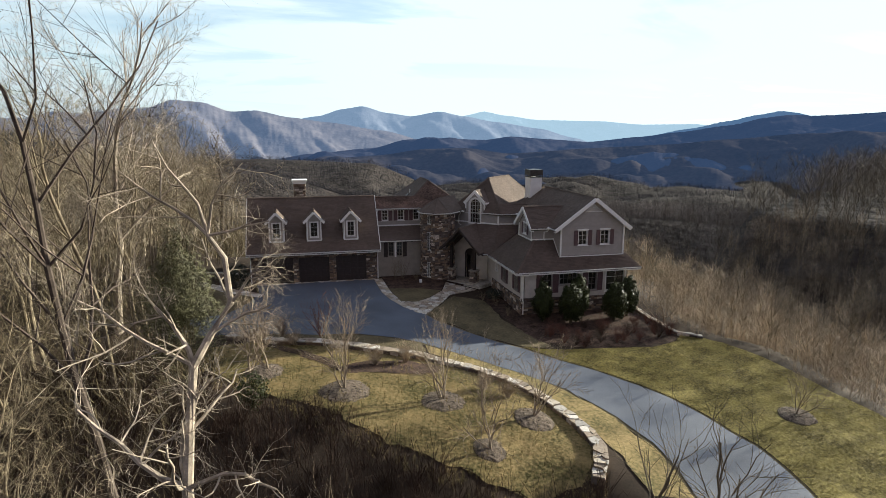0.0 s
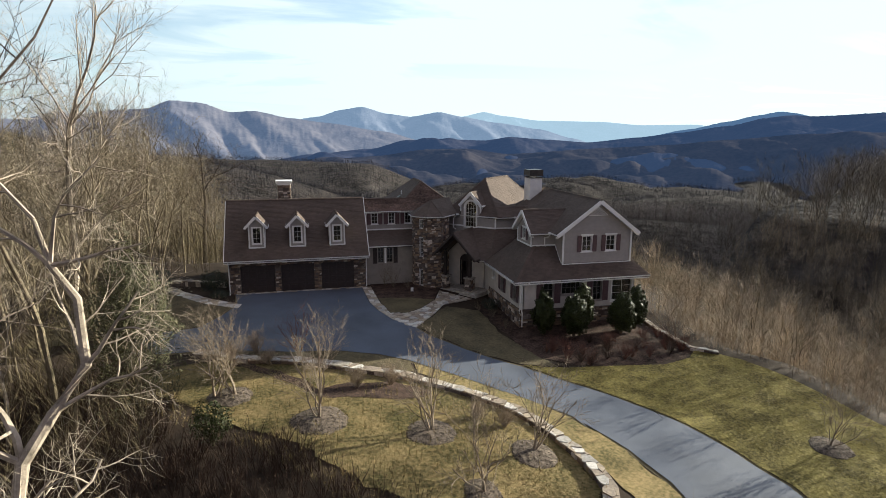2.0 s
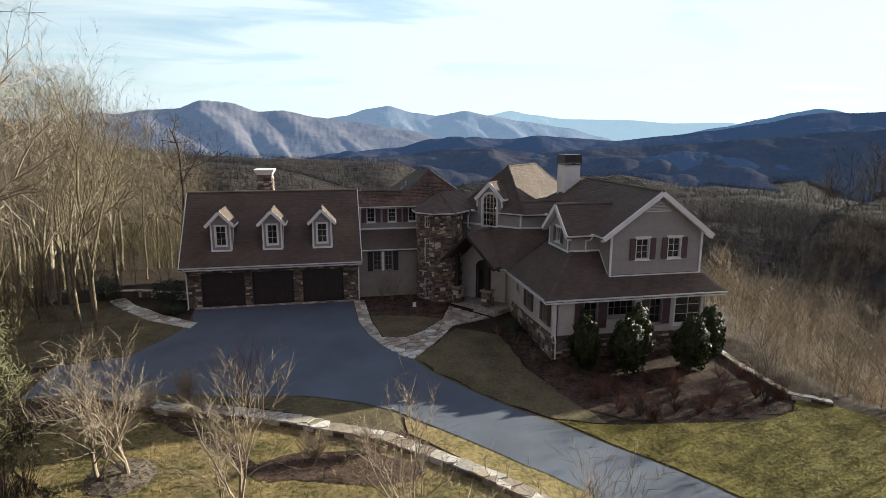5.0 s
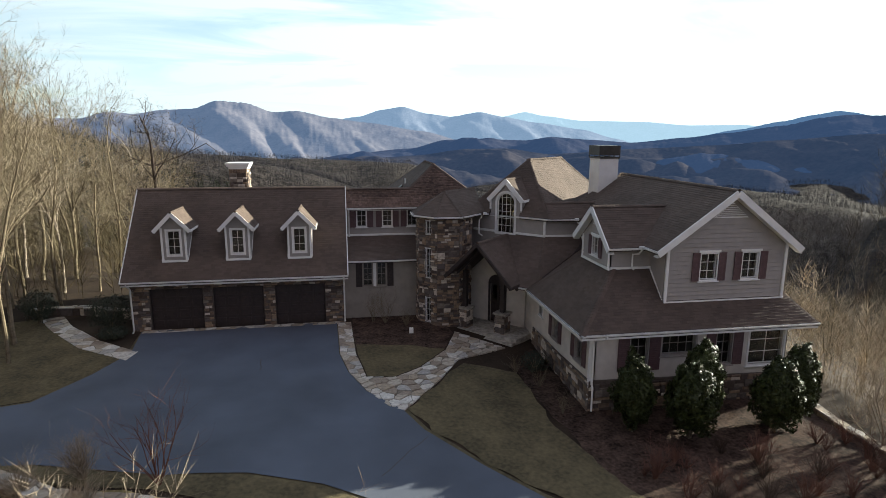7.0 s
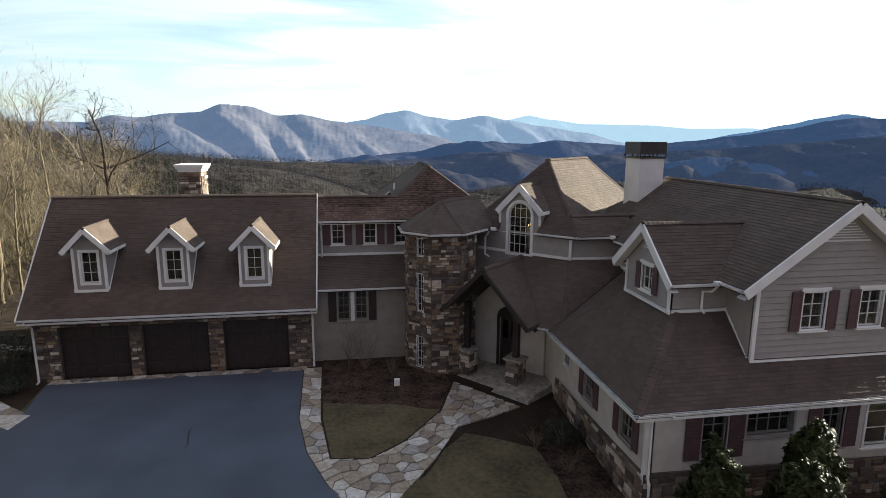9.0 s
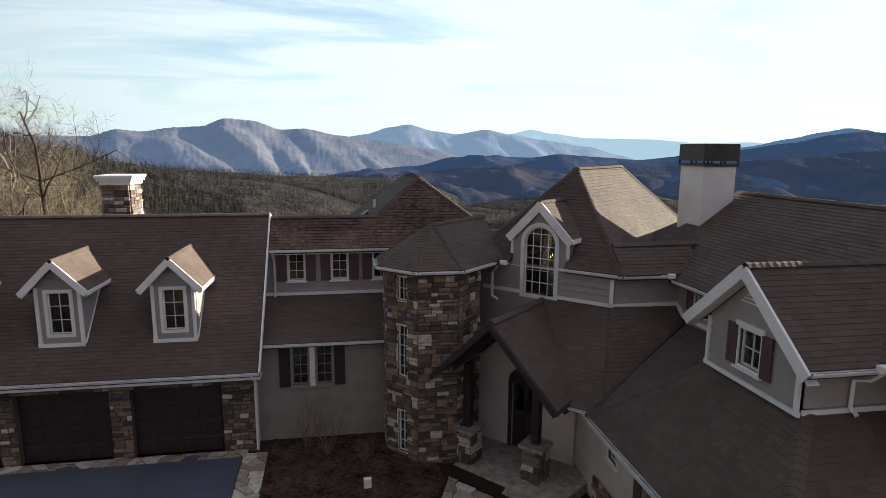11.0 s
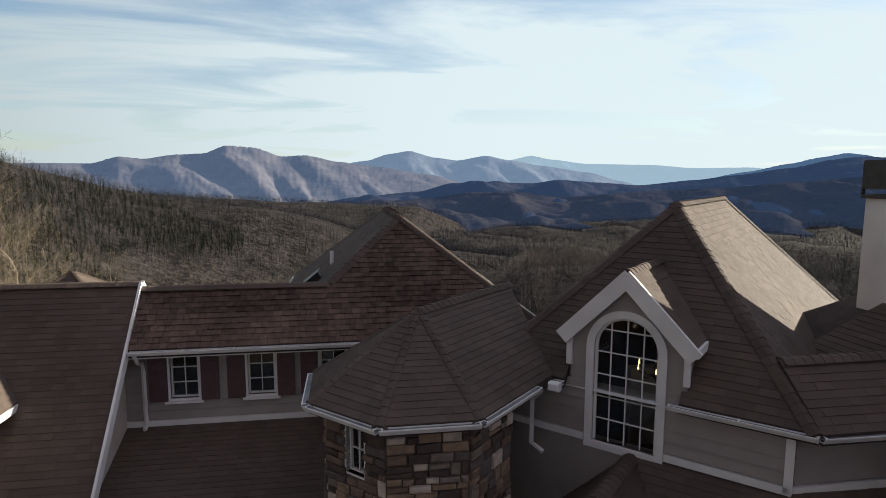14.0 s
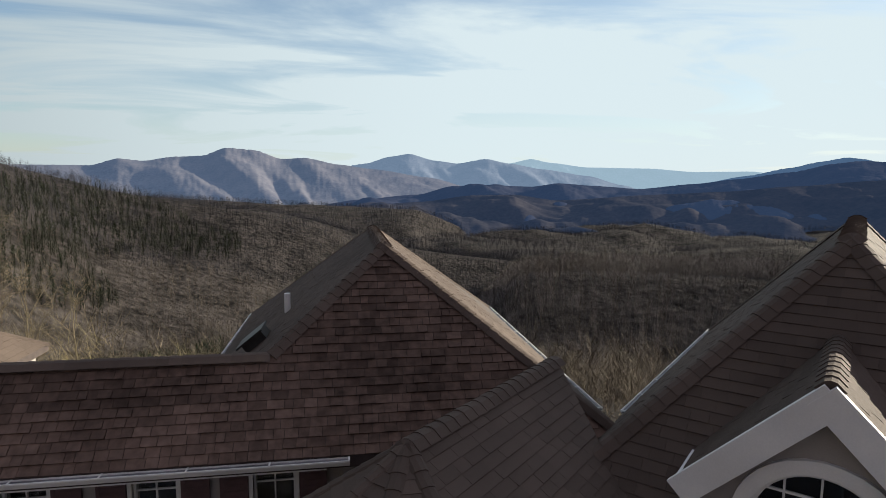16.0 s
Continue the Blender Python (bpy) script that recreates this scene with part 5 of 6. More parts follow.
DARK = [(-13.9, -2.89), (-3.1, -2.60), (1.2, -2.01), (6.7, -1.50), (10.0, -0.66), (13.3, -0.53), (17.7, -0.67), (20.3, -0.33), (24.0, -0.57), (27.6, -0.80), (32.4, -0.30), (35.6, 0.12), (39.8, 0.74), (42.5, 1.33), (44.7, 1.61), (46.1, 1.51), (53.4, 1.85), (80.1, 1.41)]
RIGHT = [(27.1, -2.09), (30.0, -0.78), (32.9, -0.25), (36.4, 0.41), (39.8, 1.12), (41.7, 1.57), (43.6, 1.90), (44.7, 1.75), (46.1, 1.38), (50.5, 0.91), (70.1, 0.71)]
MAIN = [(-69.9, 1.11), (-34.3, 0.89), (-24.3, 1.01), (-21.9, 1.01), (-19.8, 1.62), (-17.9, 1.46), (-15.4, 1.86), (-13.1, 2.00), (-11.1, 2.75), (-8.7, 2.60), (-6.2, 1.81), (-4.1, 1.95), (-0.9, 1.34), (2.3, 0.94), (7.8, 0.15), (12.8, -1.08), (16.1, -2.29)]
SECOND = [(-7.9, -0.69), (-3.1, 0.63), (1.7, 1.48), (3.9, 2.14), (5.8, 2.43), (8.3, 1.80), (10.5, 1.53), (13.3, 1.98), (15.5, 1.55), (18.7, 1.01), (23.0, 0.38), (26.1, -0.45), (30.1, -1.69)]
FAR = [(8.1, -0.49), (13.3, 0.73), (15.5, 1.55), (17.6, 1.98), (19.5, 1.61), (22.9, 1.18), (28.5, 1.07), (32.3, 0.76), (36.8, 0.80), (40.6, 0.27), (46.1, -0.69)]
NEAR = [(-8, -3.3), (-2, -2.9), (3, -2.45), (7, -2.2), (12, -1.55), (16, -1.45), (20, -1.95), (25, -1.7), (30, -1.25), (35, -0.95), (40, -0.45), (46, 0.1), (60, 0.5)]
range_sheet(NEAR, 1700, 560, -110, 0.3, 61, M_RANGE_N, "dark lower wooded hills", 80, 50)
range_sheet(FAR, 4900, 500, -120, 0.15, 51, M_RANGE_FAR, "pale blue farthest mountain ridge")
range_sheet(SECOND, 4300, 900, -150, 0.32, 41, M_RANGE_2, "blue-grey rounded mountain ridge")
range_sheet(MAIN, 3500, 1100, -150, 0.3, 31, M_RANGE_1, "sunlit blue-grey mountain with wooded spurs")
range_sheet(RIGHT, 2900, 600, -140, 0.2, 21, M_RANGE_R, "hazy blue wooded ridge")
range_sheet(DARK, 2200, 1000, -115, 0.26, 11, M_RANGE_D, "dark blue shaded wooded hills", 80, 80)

# ---- drive, lawns, beds ----
DRIVE = [(-10.3, 33.75), (0.15, 33.75), (0.3, 28.8), (0.72, 26.4), (1.45, 24.6), (2.85, 23.0), (3.5, 21.5), (5.3, 19.1), (6.8, 17.4), (8.2, 16.2), (10.2, 14.0), (12.5, 11.2), (14.1, 8.3), (15.0, 5.6), (15.5, 2.9), (15.2, -0.5), (13.4, -7), (9.6, -14), (5.8, -11.5), (8.8, -4), (10.0, 0.0), (10.5, 2.0), (10.6, 4.2), (10.1, 6.8), (8.7, 10.1), (6.5, 12.6), (4.1, 15.0), (1.4, 17.5), (-0.2, 18.4), (-2.6, 19.1), (-5.2, 19.2), (-9.5, 20.5), (-15, 21.0), (-15, 24.6), (-11.9, 25.4), (-10.6, 28.0), (-9.8, 30.5)]
LAWN = [(8.4, 16.4), (11.1, 15.7), (14.7, 15.3), (17.4, 14.9), (19.6, 15.3), (21.2, 16.8), (22.9, 14.4), (23.9, 11.5), (24.1, 9.4), (24.5, 5.0), (25, -14), (12.5, -14), (13.6, -7), (15.4, -0.5), (15.7, 2.9), (15.2, 5.6), (14.3, 8.3), (12.7, 11.2), (10.4, 14.0)]
MOUND = [(-12.5, 18.4), (-8.0, 18.9), (-3.4, 17.4), (0.5, 15.3), (2.8, 13.2), (5.4, 10.6), (6.5, 8.2), (7.2, 6.4), (7.4, 4.6), (6.0, 2.0), (2.9, 2.0), (1.4, 3.0), (-2.4, 5.4), (-5.5, 8.7), (-8.1, 10.8), (-11.2, 13.6), (-13.3, 16.4)]
FRONT = [(3.1, 23.1), (3.8, 21.5), (5.6, 19.1), (7.2, 17.3), (8.4, 16.6), (10.6, 16.0), (9.6, 18.6), (8.8, 22.0), (8.6, 26.5), (6.2, 27.6), (4.9, 25.7)]
VERGE = [(4.4, 15.0), (6.5, 12.8), (8.5, 10.2), (9.9, 6.8), (10.4, 4.2), (10.3, 2.0), (9.8, 0.0), (8.2, 0.5), (8.3, 3.7), (8.1, 5.7), (7.6, 7.4), (6.6, 9.6), (4.2, 13.0), (1.6, 15.8), (1.6, 17.0)]


def ragged_edge(outline, amount, seed):
    """The outline cut into short steps that wander in and out."""
    out = []
    for (xa, ya), (xb, yb) in zip(outline, outline[1:] + outline[:1]):
        n = max(1, int(math.hypot(xb - xa, yb - ya) / 0.4))
        for i in range(n):
            x, y = xa + (xb - xa) * i / n, ya + (yb - ya) * i / n
            out.append((x + amount * noise.noise(Vector((x * 0.9, y * 0.9, seed))) + 0.4 * amount * noise.noise(Vector((x * 3, y * 3, seed))), y + amount * noise.noise(Vector((x * 0.9, y * 0.9, seed + 7)))))
    return out


def overlay(name, outline, lift, mat, label, category, step=1.0, ragged=0.0):
    """A thin layer on the ground inside an outline."""
    b = Build()
    if ragged:
        outline = ragged_edge(outline, ragged, lift * 100)
    x0, x1 = min(p[0] for p in outline), max(p[0] for p in outline)
    y0, y1 = min(p[1] for p in outline), max(p[1] for p in outline)
    nx, ny = int((x1 - x0) / step) + 1, int((y1 - y0) / step) + 1
    for i in range(nx):
        for j in range(ny):
            p = in_rect(outline, x0 + i * step, x0 + (i + 1) * step, y0 + j * step, y0 + (j + 1) * step)
            if len(p) >= 3:
                b.poly([(x, y, height(x, y) + lift) for x, y in p])
    me = b.mesh(name, mat)
    bm = bmesh.new()
    bm.from_mesh(me)
    bmesh.ops.remove_doubles(bm, verts=bm.verts, dist=0.002)
    bmesh.ops.recalc_face_normals(bm, faces=bm.faces)
    if sum(f.normal.z for f in bm.faces) < 0:
        bmesh.ops.reverse_faces(bm, faces=bm.faces)
    bm.to_mesh(me)
    bm.free()
    me.polygons.foreach_set("use_smooth", [True] * len(me.polygons))
    ob = new(name, me)
    return tagged(ob, label, category, kind="structure")


def widened(outline, d):
    """The outline moved outward by d."""
    area = sum(xa * yb - xb * ya for (xa, ya), (xb, yb) in zip(outline, outline[1:] + outline[:1]))
    s = d if area > 0 else -d
    out = []
    for (xa, ya), (x, y), (xb, yb) in zip(outline[-1:] + outline[:-1], outline, outline[1:] + outline[:1]):
        t = Vector((xb - xa, yb - ya)).normalized()
        out.append((x + t.y * s, y - t.x * s))
    return out


overlay("ground", widened(DRIVE, 0.2), 0.02, M_SHADELAWN, "dull grass edge along the driveway", "verge")
overlay("road", DRIVE, 0.05, M_ASPHALT, "blue-grey asphalt driveway and garage court", "driveway")
overlay("ground", LAWN, 0.05, M_LAWN, "sunlit olive-green mown winter lawn", "lawn")
overlay("ground", MOUND, 0.05, M_DRYLAWN, "yellowed dry grass on a low knoll", "lawn", ragged=0.5)
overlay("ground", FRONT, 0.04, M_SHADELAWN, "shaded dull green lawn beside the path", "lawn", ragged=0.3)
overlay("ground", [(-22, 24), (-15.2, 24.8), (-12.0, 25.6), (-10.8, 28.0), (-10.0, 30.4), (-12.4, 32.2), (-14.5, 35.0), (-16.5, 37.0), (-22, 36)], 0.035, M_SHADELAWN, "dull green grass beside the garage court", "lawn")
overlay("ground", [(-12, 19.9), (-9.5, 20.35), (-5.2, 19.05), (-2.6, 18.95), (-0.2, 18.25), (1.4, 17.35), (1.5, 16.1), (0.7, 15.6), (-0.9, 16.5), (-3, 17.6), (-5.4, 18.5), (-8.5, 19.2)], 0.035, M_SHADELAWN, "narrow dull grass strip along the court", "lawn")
overlay("ground", VERGE, 0.03, M_DRYLAWN, "narrow dry grass verge beside the driveway", "lawn", ragged=0.2)


KNOLL_BED = [(-4.8, 13.6), (-2.5, 14.9), (0.2, 14.6), (1.9, 13.0), (1.2, 11.9), (-1.5, 12.2), (-3.6, 12.7)]
overlay("ground", KNOLL_BED, 0.07, M_MULCH_DARK, "dark brown mulch bed on the knoll", "planting bed", step=0.7, ragged=0.6)
overlay("ground", [(-9.0, 18.0), (-8.4, 18.2), (-5.0, 15.2), (-4.2, 13.9), (-4.8, 13.7), (-5.6, 14.8)], 0.072, M_MULCH_DARK, "narrow brown mulch strip across the knoll", "planting bed", step=0.7, ragged=0.3)


def in_poly(x, y, poly):
    inside = False
    for i in range(len(poly)):
        (xa, ya), (xb, yb) = poly[i], poly[i - 1]
        if (ya > y) != (yb > y) and x < (xb - xa) * (y - ya) / (yb - ya) + xa:
            inside = not inside
    return inside


# grass tufts
gr = random.Random(3)
for outline, count, mat, tall, label in ((LAWN, 42000, M_LAWN, 0.06, "short lawn grass blades"), (MOUND, 26000, M_DRYLAWN, 0.09, "dry knoll grass blades")):
    b = Build()
    x0, x1 = min(p[0] for p in outline), max(p[0] for p in outline)
    y0, y1 = max(-3, min(p[1] for p in outline)), max(p[1] for p in outline)
    while len(b.f) < count * 2:
        x, y = gr.uniform(x0, x1), gr.uniform(y0, y1)
        if not in_poly(x, y, outline) or in_poly(x, y, KNOLL_BED):
            continue
        z = height(x, y) + 0.04
        for q in range(2):
            a, w, t = gr.uniform(0, 6.28), gr.uniform(0.008, 0.03), tall * gr.uniform(0.4, 1.3)
            dx, dy = math.cos(a), math.sin(a)
            b.poly([(x - dx * w, y - dy * w, z + 0.012), (x + dx * w, y + dy * w, z + 0.012), (x - dy * t * 1.3 + gr.uniform(-0.05, 0.05), y + dx * t * 1.3, z + 0.012 + t * 0.45)])
    tagged(b.make("grass", mat), label, "grass", kind="stuff")


def stone_cells(outline, cell, r, joint=0.03):
    """Irregular straight-sided pieces that fill an outline: the ground nearest to each of many scattered seeds."""
    x0, x1 = min(p[0] for p in outline), max(p[0] for p in outline)
    y0, y1 = min(p[1] for p in outline), max(p[1] for p in outline)
    seeds = {}
    for i in range(-1, int((x1 - x0) / cell) + 2):
        for j in range(-1, int((y1 - y0) / cell) + 2):
            if r.random() < 0.86:
                seeds[i, j] = (x0 + (i + r.uniform(0.02, 0.98)) * cell, y0 + (j + r.uniform(0.02, 0.98)) * cell)
    cells = []
    for (i, j), (x, y) in seeds.items():
        piece = in_rect(outline, x - 1.6 * cell, x + 1.6 * cell, y - 1.6 * cell, y + 1.6 * cell)
        for di in (-2, -1, 0, 1, 2):
            for dj in (-2, -1, 0, 1, 2):
                o = seeds.get((i + di, j + dj))
                if o is None or o == (x, y) or len(piece) < 3:
                    continue
                dx, dy = o[0] - x, o[1] - y
                d = math.hypot(dx, dy)
                piece = clip(piece, dx / d, dy / d, (dx * (x + o[0]) + dy * (y + o[1])) / (2 * d) - joint / 2)
        area = abs(sum(p[0] * q[1] - q[0] * p[1] for p, q in zip(piece, piece[1:] + piece[:1]))) / 2 if len(piece) > 2 else 0
        if area > 0.015:
            cells.append(piece)
    return cells


def flags(name, outline, cell, label, seed, thick=0.05, mat=None):
    """Irregular flat stones laid inside an outline, each a part, over a bed of sandy joints."""
    r = random.Random(seed)
    top = overlay(name, outline, 0.032, M_JOINT, label, "path", step=0.8)
    for q in stone_cells(outline, cell, r):
        c = (sum(p[0] for p in q) / len(q), sum(p[1] for p in q) / len(q))
        z = height(*c) + thick + r.uniform(-0.004, 0.02)
        b = Build()
        tilt = (r.uniform(-0.02, 0.02), r.uniform(-0.02, 0.02))
        b.prism([(x, y, z + (x - c[0]) * tilt[0] + (y - c[1]) * tilt[1]) for x, y in q], (0, 0, -thick - 0.04))
        b.make("flagstone", mat or M_FLAGS, top)
    return top


PATH_STONES = [(0.2, 33.6), (0.34, 28.8), (0.76, 26.4), (1.49, 24.6), (2.3, 23.3), (2.9, 22.95), (3.5, 23.8), (4.9, 25.8), (6.1, 27.9), (7.6, 28.6), (8.9, 29.3), (6.6, 31.5), (5.7, 29.1), (4.05, 26.9), (2.75, 25.9), (1.5, 25.95), (1.1, 28.7), (0.95, 33.6)]
flags("pavement", PATH_STONES, 0.46, "curved flagstone kerb and path to the front door", 5)
flags("pavement", [(-10.2, 33.4), (0.3, 33.4), (0.3, 33.85), (-10.2, 33.85)], 0.42, "flagstone threshold strip before the garage doors", 6)
flags("pavement", [(-16.6, 36.6), (-15.0, 34.4), (-12.6, 31.6), (-9.7, 29.5), (-9.5, 30.6), (-12.0, 32.6), (-14.3, 35.2), (-15.6, 37.2)], 0.6, "flagstone walk beside the garage court", 7)


def laid_wall(name, line, w, h, label, seed, step=0.5):
    """A low stone wall along a line: rough face stones under broad flat cap slabs, each stone a part."""
    r = random.Random(seed)
    top = thing(name, label, "stone wall")
    sides = ([], [])
    for i, (x, y) in enumerate(line):
        (xa, ya), (xb, yb) = line[max(0, i - 1)], line[min(len(line) - 1, i + 1)]
        ln = math.hypot(xb - xa, yb - ya)
        nx, ny = -(yb - ya) / ln, (xb - xa) / ln
        for k, sd in enumerate((-1, 1)):
            d = sd * w / 2 * r.uniform(0.85, 1.15)
            sides[k].append((x + nx * d, y + ny * d))
    for (xa, ya), (xb, yb) in zip(line, line[1:]):
        ln = math.hypot(xb - xa, yb - ya)
        yaw = math.degrees(math.atan2(yb - ya, xb - xa))
        for sd in (-1, 1):
            u = 0.0
            while u < ln - 0.05:
                s = min(r.uniform(0.35, 0.9) * step * 1.6, ln - u + 0.05)
                off = sd * w * 0.26
                x, y = xa + (xb - xa) * (u + s / 2) / ln - off * (yb - ya) / ln, ya + (yb - ya) * (u + s / 2) / ln + off * (xb - xa) / ln
                b = Build()
                b.chamfer_box((-s / 2 + 0.01, -w * 0.2, -0.15), (s / 2 - 0.01, w * 0.2, h - 0.05), 0.03, place(x, y, height(x, y), yaw + (180 if sd > 0 else 0) + r.uniform(-4, 4)))
                b.make("stone", M_STONE, top)
                u += s
    for q in stone_cells(sides[0] + sides[1][::-1], step, r, 0.025):
        c = (sum(p[0] for p in q) / len(q), sum(p[1] for p in q) / len(q))
        z = height(*c) + h + r.uniform(-0.02, 0.025)
        tilt = (r.uniform(-0.05, 0.05), r.uniform(-0.05, 0.05))
        b = Build()
        b.prism([(x, y, z + (x - c[0]) * tilt[0] + (y - c[1]) * tilt[1]) for x, y in q], (0, 0, -0.07))
        b.make("cap_stone", M_FLAGS, top)
    return top


laid_wall("retaining_wall", [(-11.2, 20.0), (-9.6, 19.2), (-8.0, 18.2), (-5.4, 17.5), (-3.0, 16.7), (-0.9, 15.8), (0.7, 15.1), (1.9, 14.1), (2.95, 13.05), (4.3, 11.8), (5.5, 10.6), (6.2, 9.4), (6.8, 8.2), (7.3, 6.8), (7.6, 5.3), (7.5, 4.0), (7.0, 2.9), (6.3, 1.9)], 0.66, 0.32, "low dry-laid wall of pale flat stones along the knoll", 8)
laid_wall("bed_wall", [(20.6, 22.5), (20.3, 19.5), (20.6, 16.6), (22.0, 15.6)], 0.4, 0.25, "low stone edging beside the planting bed", 9)
laid_wall("walk_wall", [(-17.5, 37.5), (-14.8, 37.6), (-12.6, 36.9), (-11.3, 36.2)], 0.45, 0.5, "low stone wall behind the clipped shrubs", 10)

def crack(line, w=0.018):
    """A thin tar-filled crack across the asphalt."""
    r = random.Random(len(line) + int(line[0][0] * 10))
    pts = []
    for (xa, ya), (xb, yb) in zip(line, line[1:]):
        n = max(2, int(math.hypot(xb - xa, yb - ya) / 0.25))
        pts += [(xa + (xb - xa) * i / n + r.uniform(-0.06, 0.06), ya + (yb - ya) * i / n + r.uniform(-0.06, 0.06)) for i in range(n)]
    b = Build()
    for (xa, ya), (xb, yb) in zip(pts, pts[1:]):
        ln = math.hypot(xb - xa, yb - ya) or 1
        nx, ny = -(yb - ya) / ln * w, (xb - xa) / ln * w
        b.poly([(x, y, height(x, y) + 0.058) for x, y in ((xa - nx, ya - ny), (xb - nx, yb - ny), (xb + nx, yb + ny), (xa + nx, ya + ny))])
    return tagged(b.make("road_crack", M_DOOR), "dark tar-filled crack in the asphalt", "crack", kind="structure")


crack([(3.6, 21.0), (2.42, 19.6), (1.55, 18.5)])
crack([(-3.36, 28.7), (-3.28, 27.56), (-3.42, 26.9)])

# ---- trees ----


def limb(b, p, d, length, r, depth, rnd, spread, up, kids, sides, wave=0.17, fine=False):
    """Grows one branch and its smaller branches; the last twigs of slender trees are slivers."""
    if fine and depth == 0:
        for k in range(2):
            e = p + (d + Vector((rnd.gauss(0, 0.25), rnd.gauss(0, 0.25), rnd.gauss(0, 0.2) + up))) * length * rnd.uniform(0.7, 1.1)
            s = d.cross(Vector((rnd.uniform(-1, 1), rnd.uniform(-1, 1), 0.3))).normalized() * max(r, 0.006)
            b.poly([p - s, p + s, e])
        return
    n = (5 if depth > 1 else 4) if not fine else max(2, depth + 1)
    pts, radii = [p], [r]
    for i in range(n):
        d = (d + Vector((rnd.gauss(0, 1), rnd.gauss(0, 1), rnd.gauss(0, 0.7))) * wave + Vector((0, 0, up))).normalized()
        pts.append(pts[-1] + d * (length / n))
        radii.append(r * (1 - 0.6 * (i + 1) / n))
    b.tube(pts, radii, sides, cap=False)
    if depth == 0:
        return
    for k in range(kids):
        t = 0.25 + 0.75 * (k + rnd.random()) / kids
        i = min(n - 1, int(t * n))
        q = pts[i].lerp(pts[i + 1], t * n - i)
        a = rnd.uniform(0, 6.28)
        side = d.cross(Vector((math.cos(a), math.sin(a), 0.3))).normalized()
        nd = (d * (1 - spread) + side * spread * rnd.uniform(0.8, 1.4)).normalized()
        limb(b, q, nd, length * rnd.uniform(0.42, 0.7), radii[i] * rnd.uniform(0.45, 0.65), depth - 1, rnd, spread, up, kids if depth > 2 else kids + 1, max(3, sides - 1), wave, fine)


def bare_tree(name, label, mat, seed, tall, girth, at, depth=4, kids=4, spread=0.55, up=0.06, lean=(0, 0), trunk_share=0.62, group="", fork=5, fine=True, low=0.4, reach=(0.18, 0.32), wander=0.07):
    """A leafless tree: a tapered trunk and a crown of branching limbs."""
    rnd = random.Random(seed)
    t = thing(name, label, "tree", at, group)
    tr = Build()
    pts, radii = [Vector((0, 0, -0.4))], [girth * 1.35]
    d = Vector((lean[0], lean[1], 1)).normalized()
    n = 10
    for i in range(n):
        d = (d + Vector((rnd.gauss(0, wander), rnd.gauss(0, wander), 0.05))).normalized()
        pts.append(pts[-1] + d * (tall * trunk_share / n))
        radii.append(girth * (1 - 0.6 * (i + 1) / n))
    tr.tube(pts, radii, 8, cap=False)
    tr.make("trunk", mat, t)
    cr = Build()
    for k in range(fork):
        i = rnd.randint(int(n * low), n)
        a = rnd.uniform(0, 6.28)
        nd = (Vector((math.cos(a), math.sin(a), 0)) * spread + d * (1.1 - spread)).normalized()
        limb(cr, pts[i], nd, tall * rnd.uniform(*reach), radii[i] * rnd.uniform(0.45, 0.65), depth - 1, rnd, spread, up, kids, 5, fine=fine)
    limb(cr, pts[-1], d, tall * (1 - trunk_share) * 0.8, radii[-1], depth - 1, rnd, spread, up, kids, 5, fine=fine)
    cr.make("crown", mat, t)
    return t


def set_at(ob, x, y, scale=1.0, yaw=0.0, sink=0.0):
    c = copy_thing(ob, place(x, y, height(x, y) - sink, yaw))
    c.scale = (scale, scale, scale)
    return c


# the pale crooked tree beside the approach: a winding trunk and its main limbs
pr = random.Random(4)
pale = thing("bare_tree", "crooked leafless tree with pale grey bark on the bank", "tree", (-8.4, -9.2, height(-8.4, -9.2)))
up0 = Vector((-8.4, -9.2, height(-8.4, -9.2)))
stem = [Vector(p) - up0 for p in ((-8.45, -9.3, -6.9), (-8.5, -9.3, -2), (-8.3, -9.15, 3), (-8.2, -9.05, 7.3), (-8.17, -8.65, 8.2), (-8.1, -8.15, 9.25), (-7.8, -7.9, 9.75), (-7.42, -7.7, 10.3), (-7.5, -7.5, 11.15), (-7.78, -7.45, 11.6), (-7.92, -7.4, 12.2))]
b = Build()
b.tube(stem, [0.2, 0.17, 0.13, 0.1, 0.09, 0.082, 0.072, 0.066, 0.055, 0.042, 0.026], 8, cap=False)
b.make("trunk", M_BARK_PALE, pale)
b = Build()
